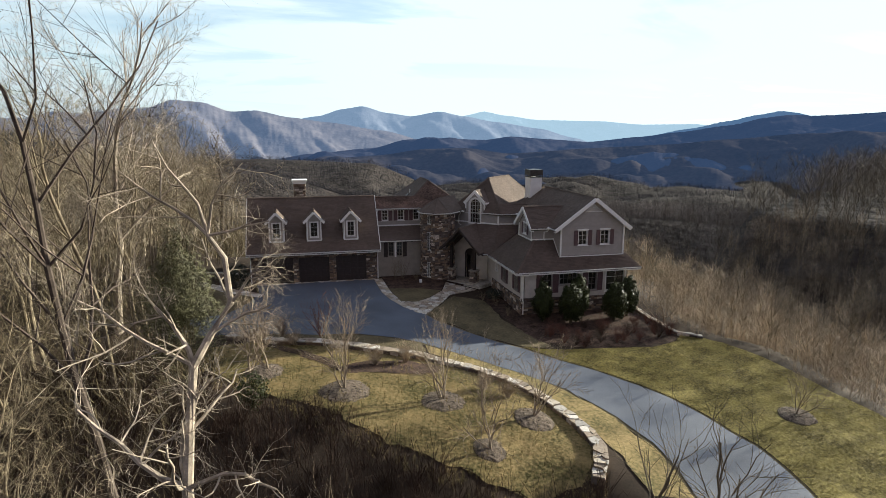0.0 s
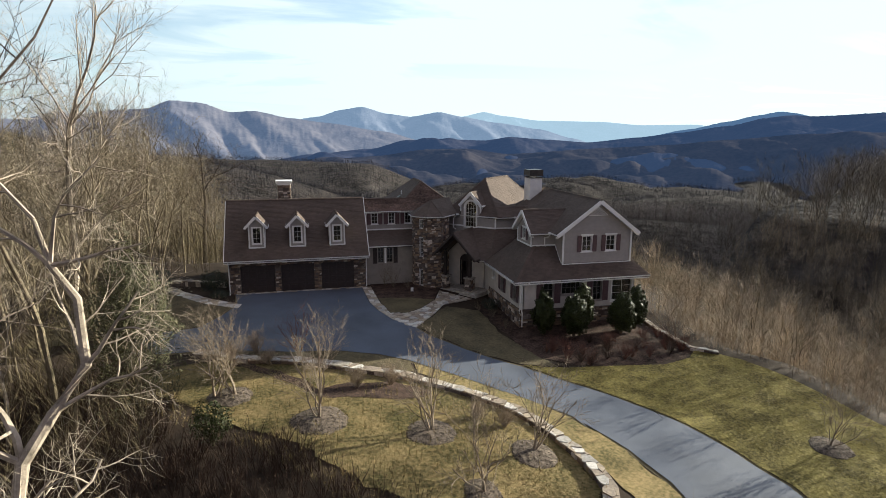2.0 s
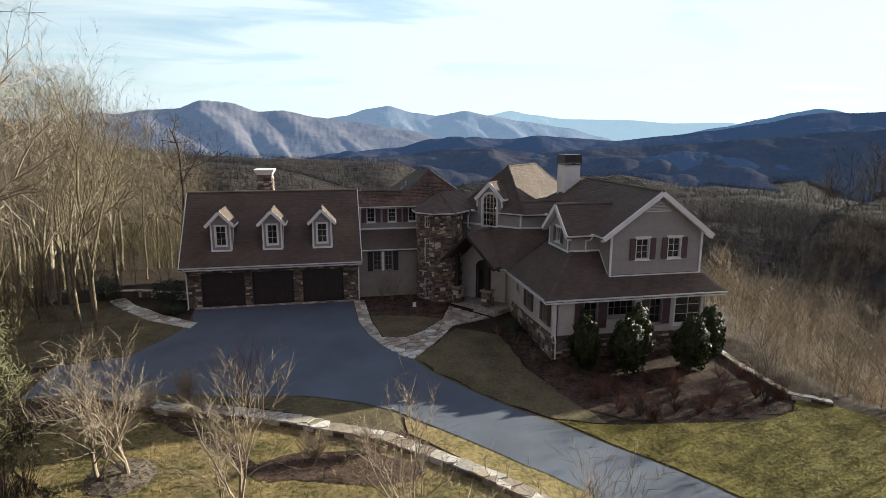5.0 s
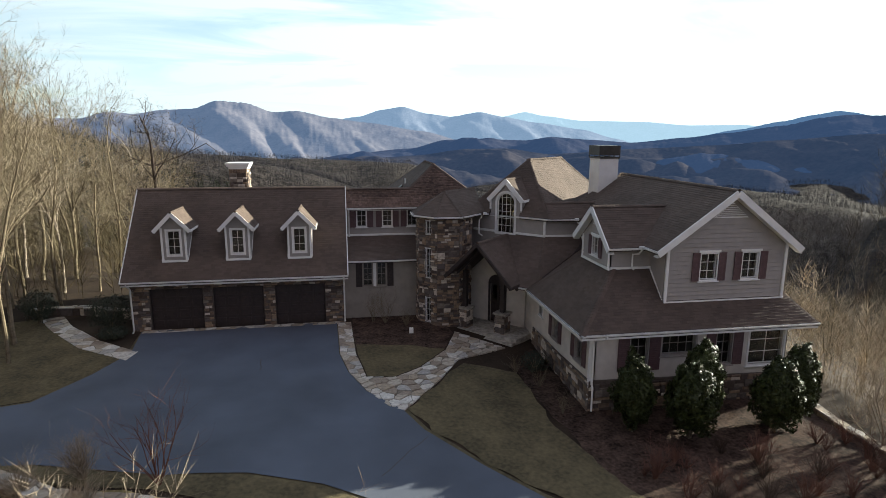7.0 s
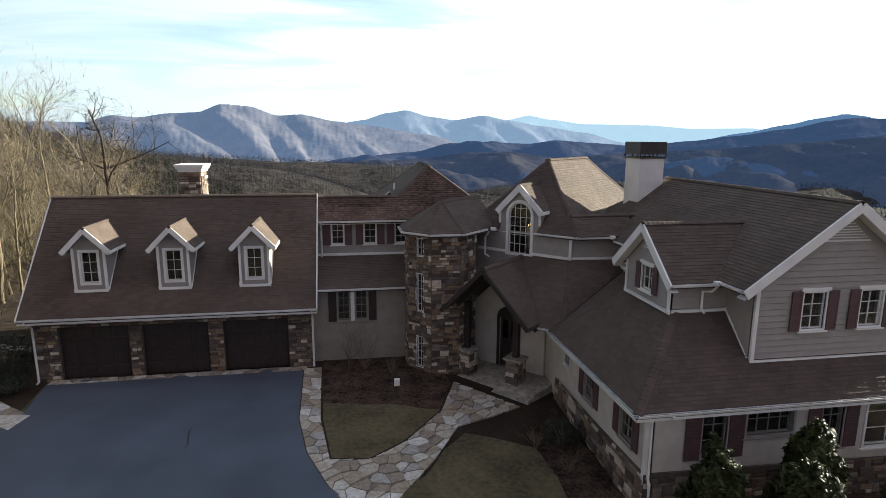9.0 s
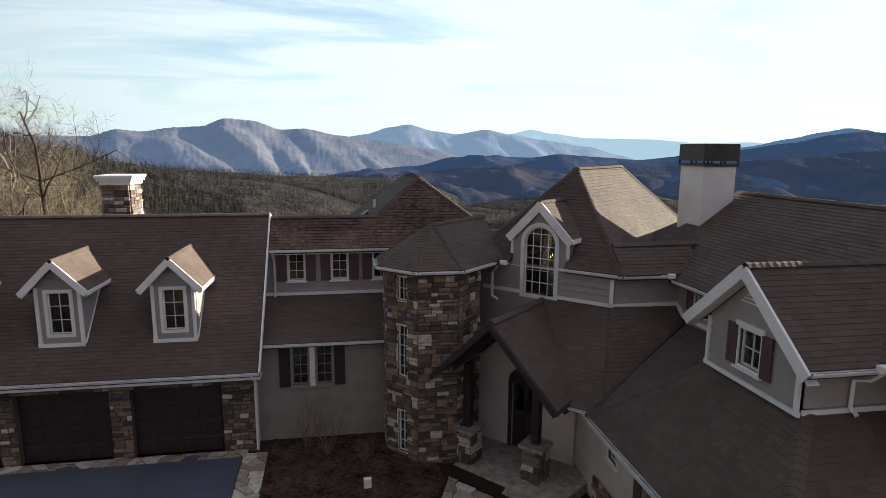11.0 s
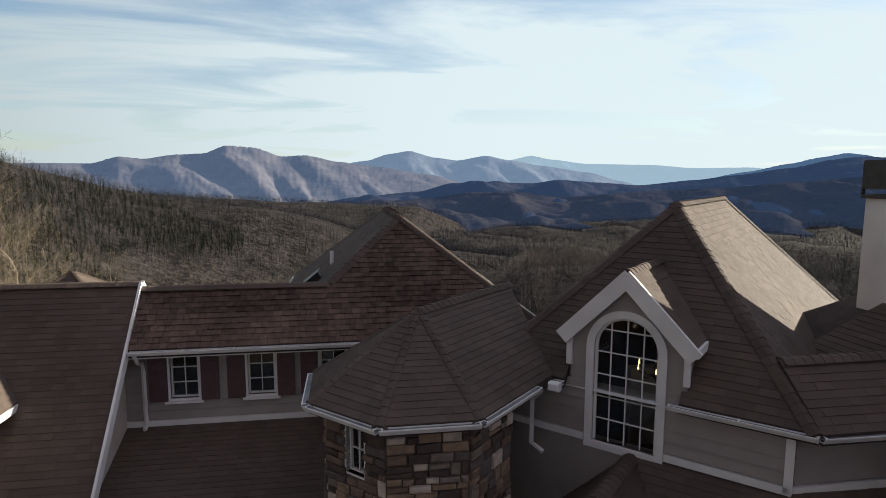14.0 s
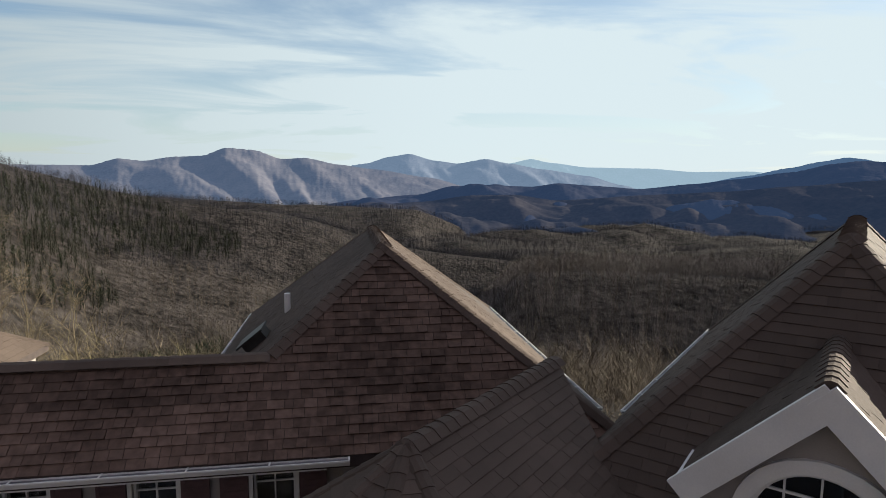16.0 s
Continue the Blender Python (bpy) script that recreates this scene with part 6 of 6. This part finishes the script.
for i, d, ln, r in ((3, (-0.9, 0.2, 0.4), 2.5, 0.06), (3, (-0.55, 0.3, 0.75), 2.1, 0.05), (3, (0.8, -0.1, 0.5), 1.9, 0.05), (2, (-0.9, -0.2, 0.35), 3.0, 0.05), (2, (0.6, 0.3, 0.7), 2.6, 0.05), (2, (-0.5, 0.5, 0.6), 2.6, 0.05), (5, (-0.15, 0.3, 1), 1.6, 0.055), (5, (-0.8, 0.1, 0.6), 2.3, 0.045), (7, (0.5, -0.2, 0.8), 1.2, 0.035), (7, (-0.6, 0.2, 0.8), 1.5, 0.03), (9, (0.9, -0.2, 0.25), 1.2, 0.035), (9, (-0.75, 0.2, 0.7), 1.9, 0.035), (9, (0.2, 0.3, 1), 1.6, 0.03), (10, (-0.5, 0.1, 0.9), 1.4, 0.028), (4, (0.7, 0.4, 0.5), 1.5, 0.04), (6, (0.8, 0.2, 0.5), 1.3, 0.035), (3, (-0.3, -0.8, 0.4), 1.8, 0.04)):
    limb(b, stem[i], Vector(d).normalized(), ln, r, 3, pr, 0.55, 0.02, 5, 5, 0.2)
b.make("crown", M_BARK_PALE, pale)
for x, y, tall, mat, seed in ((-11.6, -7.4, 13.0, M_BARK_PALE, 5), (-9.6, -6.0, 12.0, M_BARK_PALE, 6), (-13.0, -5.5, 13.0, M_BARK, 7), (-10.4, -9.8, 11.5, M_BARK_PALE, 8), (-6.6, -6.4, 10.5, M_BARK, 9), (-12.8, -9.6, 13.5, M_BARK_PALE, 10)):
    bare_tree("bare_tree", "leafless sapling with tangled pale twigs on the bank", mat, seed, tall, 0.08, (x, y, height(x, y)), 4, 5, 0.6, 0.0, (0, 0), 0.72, "saplings on the bank", 9, True, 0.55, (0.12, 0.22))
for x, y, z, seed in ((-1.9, -12.4, 10.2, 15), (0.1, -13.0, 9.9, 16), (-0.5, -13.5, 9.3, 17), (-5.0, -11.9, 8.9, 18), (1.4, -12.1, 8.7, 19)):
    h = z - height(x, y)
    bare_tree("bare_tree", "slim leafless sapling beside the driveway's bend", M_BARK, seed, h, 0.07, (x, y, height(x, y)), 3, 4, 0.4, 0.06, (0, 0), 0.9, "slim saplings", 9, False, 0.7, (0.06, 0.11), 0.012)
bare_tree("bare_tree", "dark leafless tree leaning over the bank", M_BARK_DARK, 14, 24.0, 0.17, (-11.4, -1.6, height(-11.4, -1.6)), 4, 4, 0.5, 0.06, (-0.08, 0), 0.72, fork=9)
bare_tree("bare_tree", "tall leafless tree with sunlit pale bark above the woods", M_BARK_PALE, 20, 23.0, 0.26, (-18.7, 23.1, height(-18.7, 23.1)), 4, 5, 0.42, 0.07, (0.03, 0), 0.62, fork=8)
bare_tree("bare_tree", "tall leafless tree with sunlit pale bark above the woods", M_BARK_PALE, 21, 13.5, 0.22, (-20.5, 37.5, height(-20.5, 37.5)), 4, 5, 0.4, 0.08, (0.05, 0), 0.6, fork=8)
bare_tree("bare_tree", "tall leafless tree with sunlit pale bark above the woods", M_BARK_PALE, 22, 14.5, 0.24, (-24.0, 35.5, height(-24.0, 35.5)), 4, 5, 0.4, 0.08, (0, 0), 0.6, fork=8)
DT = (-16.3, 56.4, 13.8)
bare_tree("bare_tree", "dark leafless tree with crooked spreading limbs", M_BARK_DARK, 23, DT[2] - height(DT[0], DT[1]), 0.3, (DT[0], DT[1], height(DT[0], DT[1])), 4, 5, 0.62, 0.02, (0, 0), 0.66, fork=10, low=0.5)

# woodland edge beside the court
woods = random.Random(12)
protos = [bare_tree("bare_tree", "slender leafless woodland tree among brown undergrowth", M_BARK_PALE if i == 3 else M_BARK, 100 + i, 13 + i, 0.1 + 0.01 * i, (-15 - 2.2 * i, 30 + 3 * i, height(-15 - 2.2 * i, 30 + 3 * i)), 4, 4, 0.42, 0.07, (0, 0), 0.7, "woodland trees", 8) for i in range(6)]
spots = []
while len(spots) < 290:
    x, y = woods.uniform(-62, -11.5), woods.uniform(-16, 75)
    if x > -13.5 and y > 2 or (x > -15.5 and 14 < y < 42) or (y < 6 and x > -12.5):
        continue
    if x < -40 and woods.random() < 0.5:
        continue
    if any((x - a) ** 2 + (y - c) ** 2 < 2.2 for a, c in spots):
        continue
    spots.append((x, y))
for x, y in spots:
    set_at(woods.choice(protos), x, y, woods.uniform(0.6, 1.1), woods.uniform(0, 360))


def twiggy(b, x, y, z, tall, n, rnd, w=0.02, lean=0.5):
    """A clump of fine stems and twigs."""
    for k in range(n):
        a = rnd.uniform(0, 6.28)
        l = tall * rnd.uniform(0.5, 1.0)
        tip = Vector((x + math.cos(a) * l * lean * rnd.random(), y + math.sin(a) * l * lean * rnd.random(), z + l))
        base = Vector((x + math.cos(a) * 0.1, y + math.sin(a) * 0.1, z - 0.1))
        mid = base.lerp(tip, 0.55) + Vector((rnd.uniform(-1, 1), rnd.uniform(-1, 1), 0)) * 0.05 * l
        b.tube([base, mid, tip], [w, w * 0.7, w * 0.2], 3, cap=False)
        for q in range(4):
            s = mid.lerp(tip, rnd.uniform(-0.5, 0.8))
            e = s + Vector((rnd.uniform(-1, 1), rnd.uniform(-1, 1), rnd.uniform(0.3, 1.3))) * 0.18 * l
            side = Vector((rnd.uniform(-1, 1), rnd.uniform(-1, 1), 0)).normalized() * w * 0.6
            b.poly([s - side, s + side, e])


def far_woods(spots, tall, blades, mat, label, width, seed, name="woods", low=0.3):
    """Distant leafless trees: for each a thin trunk and rising limbs that end in fine slivers."""
    g = np.random.default_rng(seed)
    n = len(spots)
    base = np.array(spots)
    h = tall * g.uniform(0.6, 1.15, n) * (base[:, 3] if base.shape[1] > 3 else 1.0)
    base = base[:, :3]
    tris = []
    w = (width * 0.55 * h)[:, None]
    top = base + np.stack([g.normal(0, 0.03, n) * h, g.normal(0, 0.03, n) * h, 0.95 * h], 1)
    for ax in (np.array([1.0, 0, 0]), np.array([0, 1.0, 0])):
        tris.append(np.stack([base - ax * w, base + ax * w, top], 1))
    for k in range(blades):
        a, t = g.uniform(0, 6.283, n), g.uniform(low, 0.95, n)
        ln = h * 0.34 * (1.2 - 0.75 * t) * g.uniform(0.6, 1.2, n)
        s = base + (top - base) * t[:, None]
        far = 0.0 if k < blades * 0.4 else 0.55
        d = np.stack([np.cos(a) * 0.7, np.sin(a) * 0.7, g.uniform(0.35, 1.0, n)], 1) * ln[:, None]
        s = s + d * far * g.uniform(0.4, 1.0, n)[:, None] + g.normal(0, 0.02, (n, 3)) * h[:, None] * (far > 0)
        e = s + d * (1 - 0.35 * far) + g.normal(0, 0.1, (n, 3)) * ln[:, None]
        side = np.stack([-np.sin(a), np.cos(a), g.uniform(-0.6, 0.6, n)], 1) * (width * 0.55 * h)[:, None]
        tris.append(np.stack([s - side, s + side, e], 1))
    v = np.concatenate(tris).reshape(-1, 3)
    m = len(v) // 3
    me = bpy.data.meshes.new(name)
    me.vertices.add(m * 3)
    me.vertices.foreach_set("co", v.astype(np.float32).ravel())
    me.loops.add(m * 3)
    me.loops.foreach_set("vertex_index", np.arange(m * 3, dtype=np.int32))
    me.polygons.add(m)
    me.polygons.foreach_set("loop_start", np.arange(0, m * 3, 3, dtype=np.int32))
    me.update(calc_edges=True)
    me.materials.append(mat)
    return tagged(new(name, me), label, name, kind="stuff")


def scrub(name, spots, label, mat, rnd, tall, n, w, category="undergrowth", lean=0.5):
    b = Build()
    for x, y in spots:
        twiggy(b, x, y, height(x, y), tall * rnd.uniform(0.5, 1.15), n, rnd, w, lean)
    return tagged(b.make(name, mat), label, category, kind="stuff")


rr = random.Random(31)
bank = []
while len(bank) < 3000:
    x, y = rr.uniform(-24, 6.5), rr.uniform(-13, 18)
    wob = 0.7 * noise.noise(Vector((x * 0.8, y * 0.8, 5)))
    if in_poly(x + wob, y + 0.5 + wob, MOUND) or in_poly(x, y, DRIVE) or in_poly(x, y, VERGE) or (x > 1 and y > 2.2 + wob) or (x > -11 and y > 9):
        continue
    bank.append((x, y))
scrub("brush", bank, "tangled brown brush on the shaded bank", M_TWIG, rr, 1.7, 8, 0.012, lean=0.8)
edge = []
while len(edge) < 1100:
    x, y = rr.uniform(-46, -11), rr.uniform(2, 66)
    if in_poly(x, y, DRIVE) or (x > -17.5 and 19 < y < 40) or (x > -13 and y > 12):
        continue
    edge.append((x, y))
far_woods([(x, y, height(x, y) - 0.1) for x, y in edge], 5.0, 70, M_TWIG_UMBER, "olive-brown leafless undergrowth beneath the trees", 0.0045, 93, "undergrowth", 0.05)
thick = []
while len(thick) < 4200:
    x, y = rr.uniform(20.5, 75), rr.uniform(-8, 62)
    e = 24.2 if y < 13 else 24.2 - 2.6 * smooth(13, 18, y)
    if x < e or (x < 25 and 22 < y < 37 and x < 22.5):
        continue
    thick.append((x, y))
clumps = [(x, y, height(x, y) - 0.1, 0.85 + 0.9 * noise.noise(Vector((x * 0.22, y * 0.22, 3)))) for x, y in thick]
far_woods(clumps[:2900], 4.2, 80, M_TWIG_TAN, "dense tan thicket of leafless saplings below the lawn", 0.0042, 91, "thicket", 0.08)
far_woods(clumps[2900:], 5.0, 60, M_BARK, "brown leafless saplings through the tan thicket", 0.005, 96, "thicket", 0.08)
fringe = []
while len(fringe) < 1300:
    x, y = rr.uniform(21.5, 30), rr.uniform(-8, 24)
    e = 24.5 if y < 13 else 24.5 - 3.4 * smooth(13, 18, y)
    if x > e:
        fringe.append((x, y, height(x, y) - 0.05, 0.5 + 0.16 * min(5, x - e)))
far_woods(fringe, 1.3, 46, M_TWIG_TAN, "tall dry grass and brush along the lawn's edge", 0.009, 97, "brush", 0.02)
behind = []
while len(behind) < 260:
    x, y = rr.uniform(-30, 11), rr.uniform(54, 78)
    behind.append((x, y))
far_woods([(x, y, height(x, y) - 0.1) for x, y in behind], 7.0, 110, M_TWIG_OLIVE, "leafless saplings on the slope behind the house", 0.0028, 92, "thicket", 0.1)


fw = random.Random(77)
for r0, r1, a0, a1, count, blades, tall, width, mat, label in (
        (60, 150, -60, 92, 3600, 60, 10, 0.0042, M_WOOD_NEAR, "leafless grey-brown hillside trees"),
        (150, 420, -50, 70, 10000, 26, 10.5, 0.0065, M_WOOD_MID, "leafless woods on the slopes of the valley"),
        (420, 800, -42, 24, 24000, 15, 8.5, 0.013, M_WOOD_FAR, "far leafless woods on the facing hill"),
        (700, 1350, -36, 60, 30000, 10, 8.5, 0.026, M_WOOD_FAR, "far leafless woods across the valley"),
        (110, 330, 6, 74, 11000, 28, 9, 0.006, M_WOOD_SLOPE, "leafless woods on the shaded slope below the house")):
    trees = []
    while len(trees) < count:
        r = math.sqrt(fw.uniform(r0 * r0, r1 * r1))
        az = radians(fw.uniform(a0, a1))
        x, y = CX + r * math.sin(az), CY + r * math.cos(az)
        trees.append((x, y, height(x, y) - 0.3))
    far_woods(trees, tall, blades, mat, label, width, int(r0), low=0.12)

pines = []
while len(pines) < 3600:
    r, az = fw.uniform(150, 600), radians(fw.uniform(-50, -10))
    x, y = CX + r * math.sin(az), CY + r * math.cos(az)
    if noise.noise(Vector((x * 0.009, y * 0.009, 8))) + (-28 - math.degrees(az)) * 0.012 > -0.06:
        pines.append((x, y, height(x, y) - 0.3))
far_woods(pines, 10.0, 44, M_PINE, "dark evergreens scattered through the hillside woods", 0.02, 95, low=0.15)

tufts = []
while len(tufts) < 900:
    x, y = fw.uniform(-15, 7.5), fw.uniform(0, 19)
    if in_poly(x, y, DRIVE) or in_poly(x, y, MOUND) and fw.random() < 0.8:
        continue
    if in_poly(x, y + 1.5, MOUND) or in_poly(x + 1.3, y + 0.6, MOUND):
        tufts.append((x, y, height(x, y) - 0.02))
far_woods(tufts, 0.55, 26, M_DRYLAWN, "dry grass tufts at the knoll's edge", 0.02, 94, "grass", 0.02)

# ornamental trees on the knoll and lawn
vase = [bare_tree("ornamental_tree", "small vase-shaped leafless tree with pale fine twigs", M_BARK_VASE, 200 + i, (5.2, 4.9, 4.8)[i], 0.1, (x, y, height(x, y)), 4, 4, 0.36, 0.05, (0, 0), 0.34, "small trees on the knoll", 7, True, 0.25, (0.42, 0.6), 0.05) for i, (x, y) in enumerate([(-4.25, 10.3), (2.1, 4.6), (-8.3, 13.7)])]
for i, (x, y, s) in enumerate(((0.82, 8.7, 0.97), (19.9, 4.9, 0.62), (5.2, 6.8, 0.9), (-9.3, 13.7, 0.95), (20.6, 18.3, 0.8))):
    set_at(vase[i % 3], x, y, s, 70 * i + 25)


def mulch(x, y, r, seed, label="grey mulch mound round a young tree"):
    rnd = random.Random(seed)
    b = Build()
    n, rings = 22, 6
    b.v.append((x, y, height(x, y) + 0.2))
    for k in range(1, rings + 1):
        for i in range(n):
            a = 2 * math.pi * i / n
            q = r * k / rings * (1 + 0.12 * noise.noise(Vector((math.cos(a) * 2, math.sin(a) * 2, seed))))
            px, py = x + q * math.cos(a), y + q * math.sin(a)
            b.v.append((px, py, height(px, py) + 0.2 * (1 - (k / rings) ** 2) + 0.03 * rnd.random() - 0.05 * (k == rings)))
    b.f += [(0, 1 + i, 1 + (i + 1) % n) for i in range(n)]
    for k in range(rings - 1):
        b.f += [(1 + k * n + i, 1 + (k + 1) * n + i, 1 + (k + 1) * n + (i + 1) % n, 1 + k * n + (i + 1) % n) for i in range(n)]
    for q in range(260):
        a, d = rnd.uniform(0, 6.28), r * math.sqrt(rnd.random())
        px, py = x + d * math.cos(a), y + d * math.sin(a)
        pz_ = height(px, py) + 0.2 * (1 - (d / r) ** 2) + 0.02
        v = [Vector((rnd.uniform(-1, 1), rnd.uniform(-1, 1), rnd.uniform(-0.3, 0.5))) * 0.07 for _ in range(3)]
        b.poly([Vector((px, py, pz_)) + w for w in v])
    return tagged(b.make("mulch_mound", M_MULCH), label, "mulch", kind="structure")


for i, (x, y, r) in enumerate(((-4.25, 10.3, 1.6), (0.82, 8.7, 1.35), (5.2, 6.8, 1.2), (-8.6, 13.7, 1.3), (2.1, 4.6, 0.9), (19.9, 4.9, 1.1))):
    mulch(x, y, r, 60 + i)


def twig_shrub(x, y, tall, n, mat, label, seed, w=0.012):
    rnd = random.Random(seed)
    t = thing("bare_shrub", label, "shrub", (x, y, height(x, y)))
    b = Build()
    for k in range(n):
        a = rnd.uniform(0, 6.28)
        limb(b, Vector((0, 0, -0.05)), Vector((math.cos(a) * 0.4, math.sin(a) * 0.4, 1)).normalized(), tall * rnd.uniform(0.6, 1.0), w, 2, rnd, 0.4, 0.05, 3, 3)
    b.make("crown", mat, t)
    return t


twig_shrub(-5.15, 18.7, 2.9, 12, M_TWIG_RED, "leafless reddish upright shrub at the court's edge", 1, 0.022)
for i, (x, y, h) in enumerate(((-2.1, 14.1, 1.2), (-0.2, 14.2, 1.2), (-7.6, 19.4, 1.3), (-9.0, 18.6, 1.1), (-6.9, 17.6, 1.0), (4.6, 9.0, 1.1), (3.4, 9.8, 0.9))):
    twig_shrub(x, y, h, 60, M_TWIG_TAN, "rounded leafless tan shrub on the knoll", 10 + i, 0.014)
for i, (x, y, h) in enumerate(((2.9, 33.2, 2.3), (2.2, 33.5, 1.7), (4.0, 32.6, 0.9), (9.3, 25.0, 0.9), (8.6, 26.4, 0.8), (9.5, 22.6, 0.9), (12.5, 18.4, 0.8), (15.0, 17.6, 0.8), (17.5, 17.4, 0.9), (19.0, 17.2, 1.0), (16.2, 18.8, 0.7), (10.8, 18.2, 0.7), (13.6, 17.0, 0.7), (18.4, 18.6, 0.9))):
    twig_shrub(x, y, h, 12, M_TWIG_RED if i > 5 else M_BARK, "small leafless brown shrub in the planting bed", 40 + i, 0.011)


def leafy(name, label, x, y, rx, rz, leaves, size, mat, seed, base=0.2, trunk=True, category="shrub", group="", cone=0.0, ragged=1.0, slim=0.42):
    """An evergreen: stems and a crown of many leaves with an uneven outline."""
    rnd = random.Random(seed)
    t = thing(name, label, category, (x, y, height(x, y)), group)
    b = Build()
    for k in range(leaves):
        u, a = rnd.uniform(-1, 1), rnd.uniform(0, 6.28)
        s = math.sqrt(1 - u * u)
        d = Vector((s * math.cos(a), s * math.sin(a), u))
        bump = 0.82 + 0.3 * ragged * noise.noise(Vector((d.x * 2.2 + seed, d.y * 2.2, d.z * 2.2))) + 0.16 * ragged * noise.noise(Vector((d.x * 6, d.y * 6 + seed, d.z * 6)))
        q = bump * (1 - 0.45 * ragged * rnd.random() ** 3)
        taper = 1 - cone * (u * 0.5 + 0.5)
        p = Vector((d.x * rx * q * taper, d.y * rx * q * taper, base + rz + d.z * rz * q))
        n = (d + Vector((rnd.gauss(0, 0.5), rnd.gauss(0, 0.5), rnd.gauss(0, 0.5)))).normalized()
        e1 = n.cross(Vector((rnd.uniform(-1, 1), rnd.uniform(-1, 1), rnd.uniform(-1, 1)))).normalized()
        e2 = n.cross(e1)
        l = size * rnd.uniform(0.7, 1.3)
        w = l * slim
        b.poly([p - e1 * l, p + e2 * w - n * w * 0.2, p + e1 * l, p - e2 * w - n * w * 0.2])
    b.make("crown", mat, t)
    st = Build()
    for k in range(4):
        a = k * 1.6 + seed
        st.tube([(0.06 * math.cos(a), 0.06 * math.sin(a), -0.2), (0.1 * math.cos(a), 0.1 * math.sin(a), base + rz * 0.5), (rx * 0.4 * math.cos(a), rx * 0.4 * math.sin(a), base + rz * 1.4)], [0.045, 0.035, 0.012], 5, cap=False)
    st.make("stem", M_BARK, t)
    return t


for i, (x, y, rx, rz) in enumerate(((11.75, 21.0, 1.1, 1.65), (13.75, 20.2, 1.25, 1.6), (14.9, 21.3, 1.05, 1.8), (17.4, 20.1, 1.25, 1.65), (18.9, 20.8, 1.1, 1.7))):
    leafy("magnolia", "glossy dark green broadleaf evergreen before the stucco wall", x, y, rx * 0.95, rz, 9000, 0.1, M_LEAF, 300 + i, 0.12, group="evergreens before the front wing", cone=0.35, ragged=1.15)
leafy("clipped_shrub", "dark rounded evergreen shrub beside the garage", -12.0, 34.3, 1.25, 1.05, 4200, 0.05, M_LEAF_DULL, 320, 0.05)
leafy("clipped_shrub", "dark rounded evergreen shrub at the woods' edge", -16.4, 36.2, 1.1, 1.0, 3600, 0.05, M_LEAF_DULL, 321, 0.05)
leafy("clipped_shrub", "low spreading evergreen shrub by the garage corner", -11.4, 32.9, 0.9, 0.35, 1500, 0.05, M_LEAF_DULL, 322, 0.0)
leafy("evergreen_shrub", "low dark evergreen shrub below the side windows", 9.6, 26.6, 0.8, 0.55, 1200, 0.05, M_LEAF_DULL, 323, 0.0)
leafy("evergreen_shrub", "bright green broadleaf shrub at the bank's edge", -8.85, 9.4, 1.0, 1.0, 1700, 0.07, M_LEAF, 324, 0.1)
leafy("cedar", "yellow-green feathery cedar at the woods' edge", -12.4, 12.4, 2.5, 4.5, 14000, 0.15, M_CEDAR, 325, 0.3, category="tree", cone=0.4, ragged=2.0, slim=0.12)

# landscape lamp in the bed
lp = thing("path_lamp", "small pale landscape lamp on a stake", "lamp", (4.1, 30.8, height(4.1, 30.8)))
b = Build()
b.tube([(0, 0, -0.1), (0, 0, 0.25)], 0.02, 6)
b.make("stake", M_CAP, lp)
b = Build()
b.chamfer_box((-0.11, -0.06, 0.2), (0.11, 0.06, 0.5), 0.02)
b.make("head", M_TRIM, lp)
# bed mulch by the house
bd = random.Random(8)
for i in range(26):
    x, y = bd.uniform(10.5, 20.0), bd.uniform(15.8, 19.4)
    twig_shrub(x, y, bd.uniform(0.7, 1.3), 20, M_TWIG_RED if i % 3 else M_TWIG, "small leafless brown shrub in the planting bed", 400 + i, 0.013)
BED = [(8.6, 27.3), (9.0, 22.0), (9.6, 17.6), (13.0, 15.4), (19.2, 15.3), (20.3, 16.2), (20.2, 22.8), (10.6, 22.6), (10.5, 29.3)]
overlay("ground", BED, 0.03, M_MULCH_DARK, "dark bark mulch planting bed", "planting bed", ragged=0.35)
overlay("ground", [(1.0, 33.8), (1.1, 30.0), (5.6, 29.2), (6.45, 31.3), (6.3, 32.3), (4.9, 34.4), (1.0, 34.5)], 0.03, M_MULCH_DARK, "dark mulch bed between garage and tower", "planting bed", ragged=0.2)
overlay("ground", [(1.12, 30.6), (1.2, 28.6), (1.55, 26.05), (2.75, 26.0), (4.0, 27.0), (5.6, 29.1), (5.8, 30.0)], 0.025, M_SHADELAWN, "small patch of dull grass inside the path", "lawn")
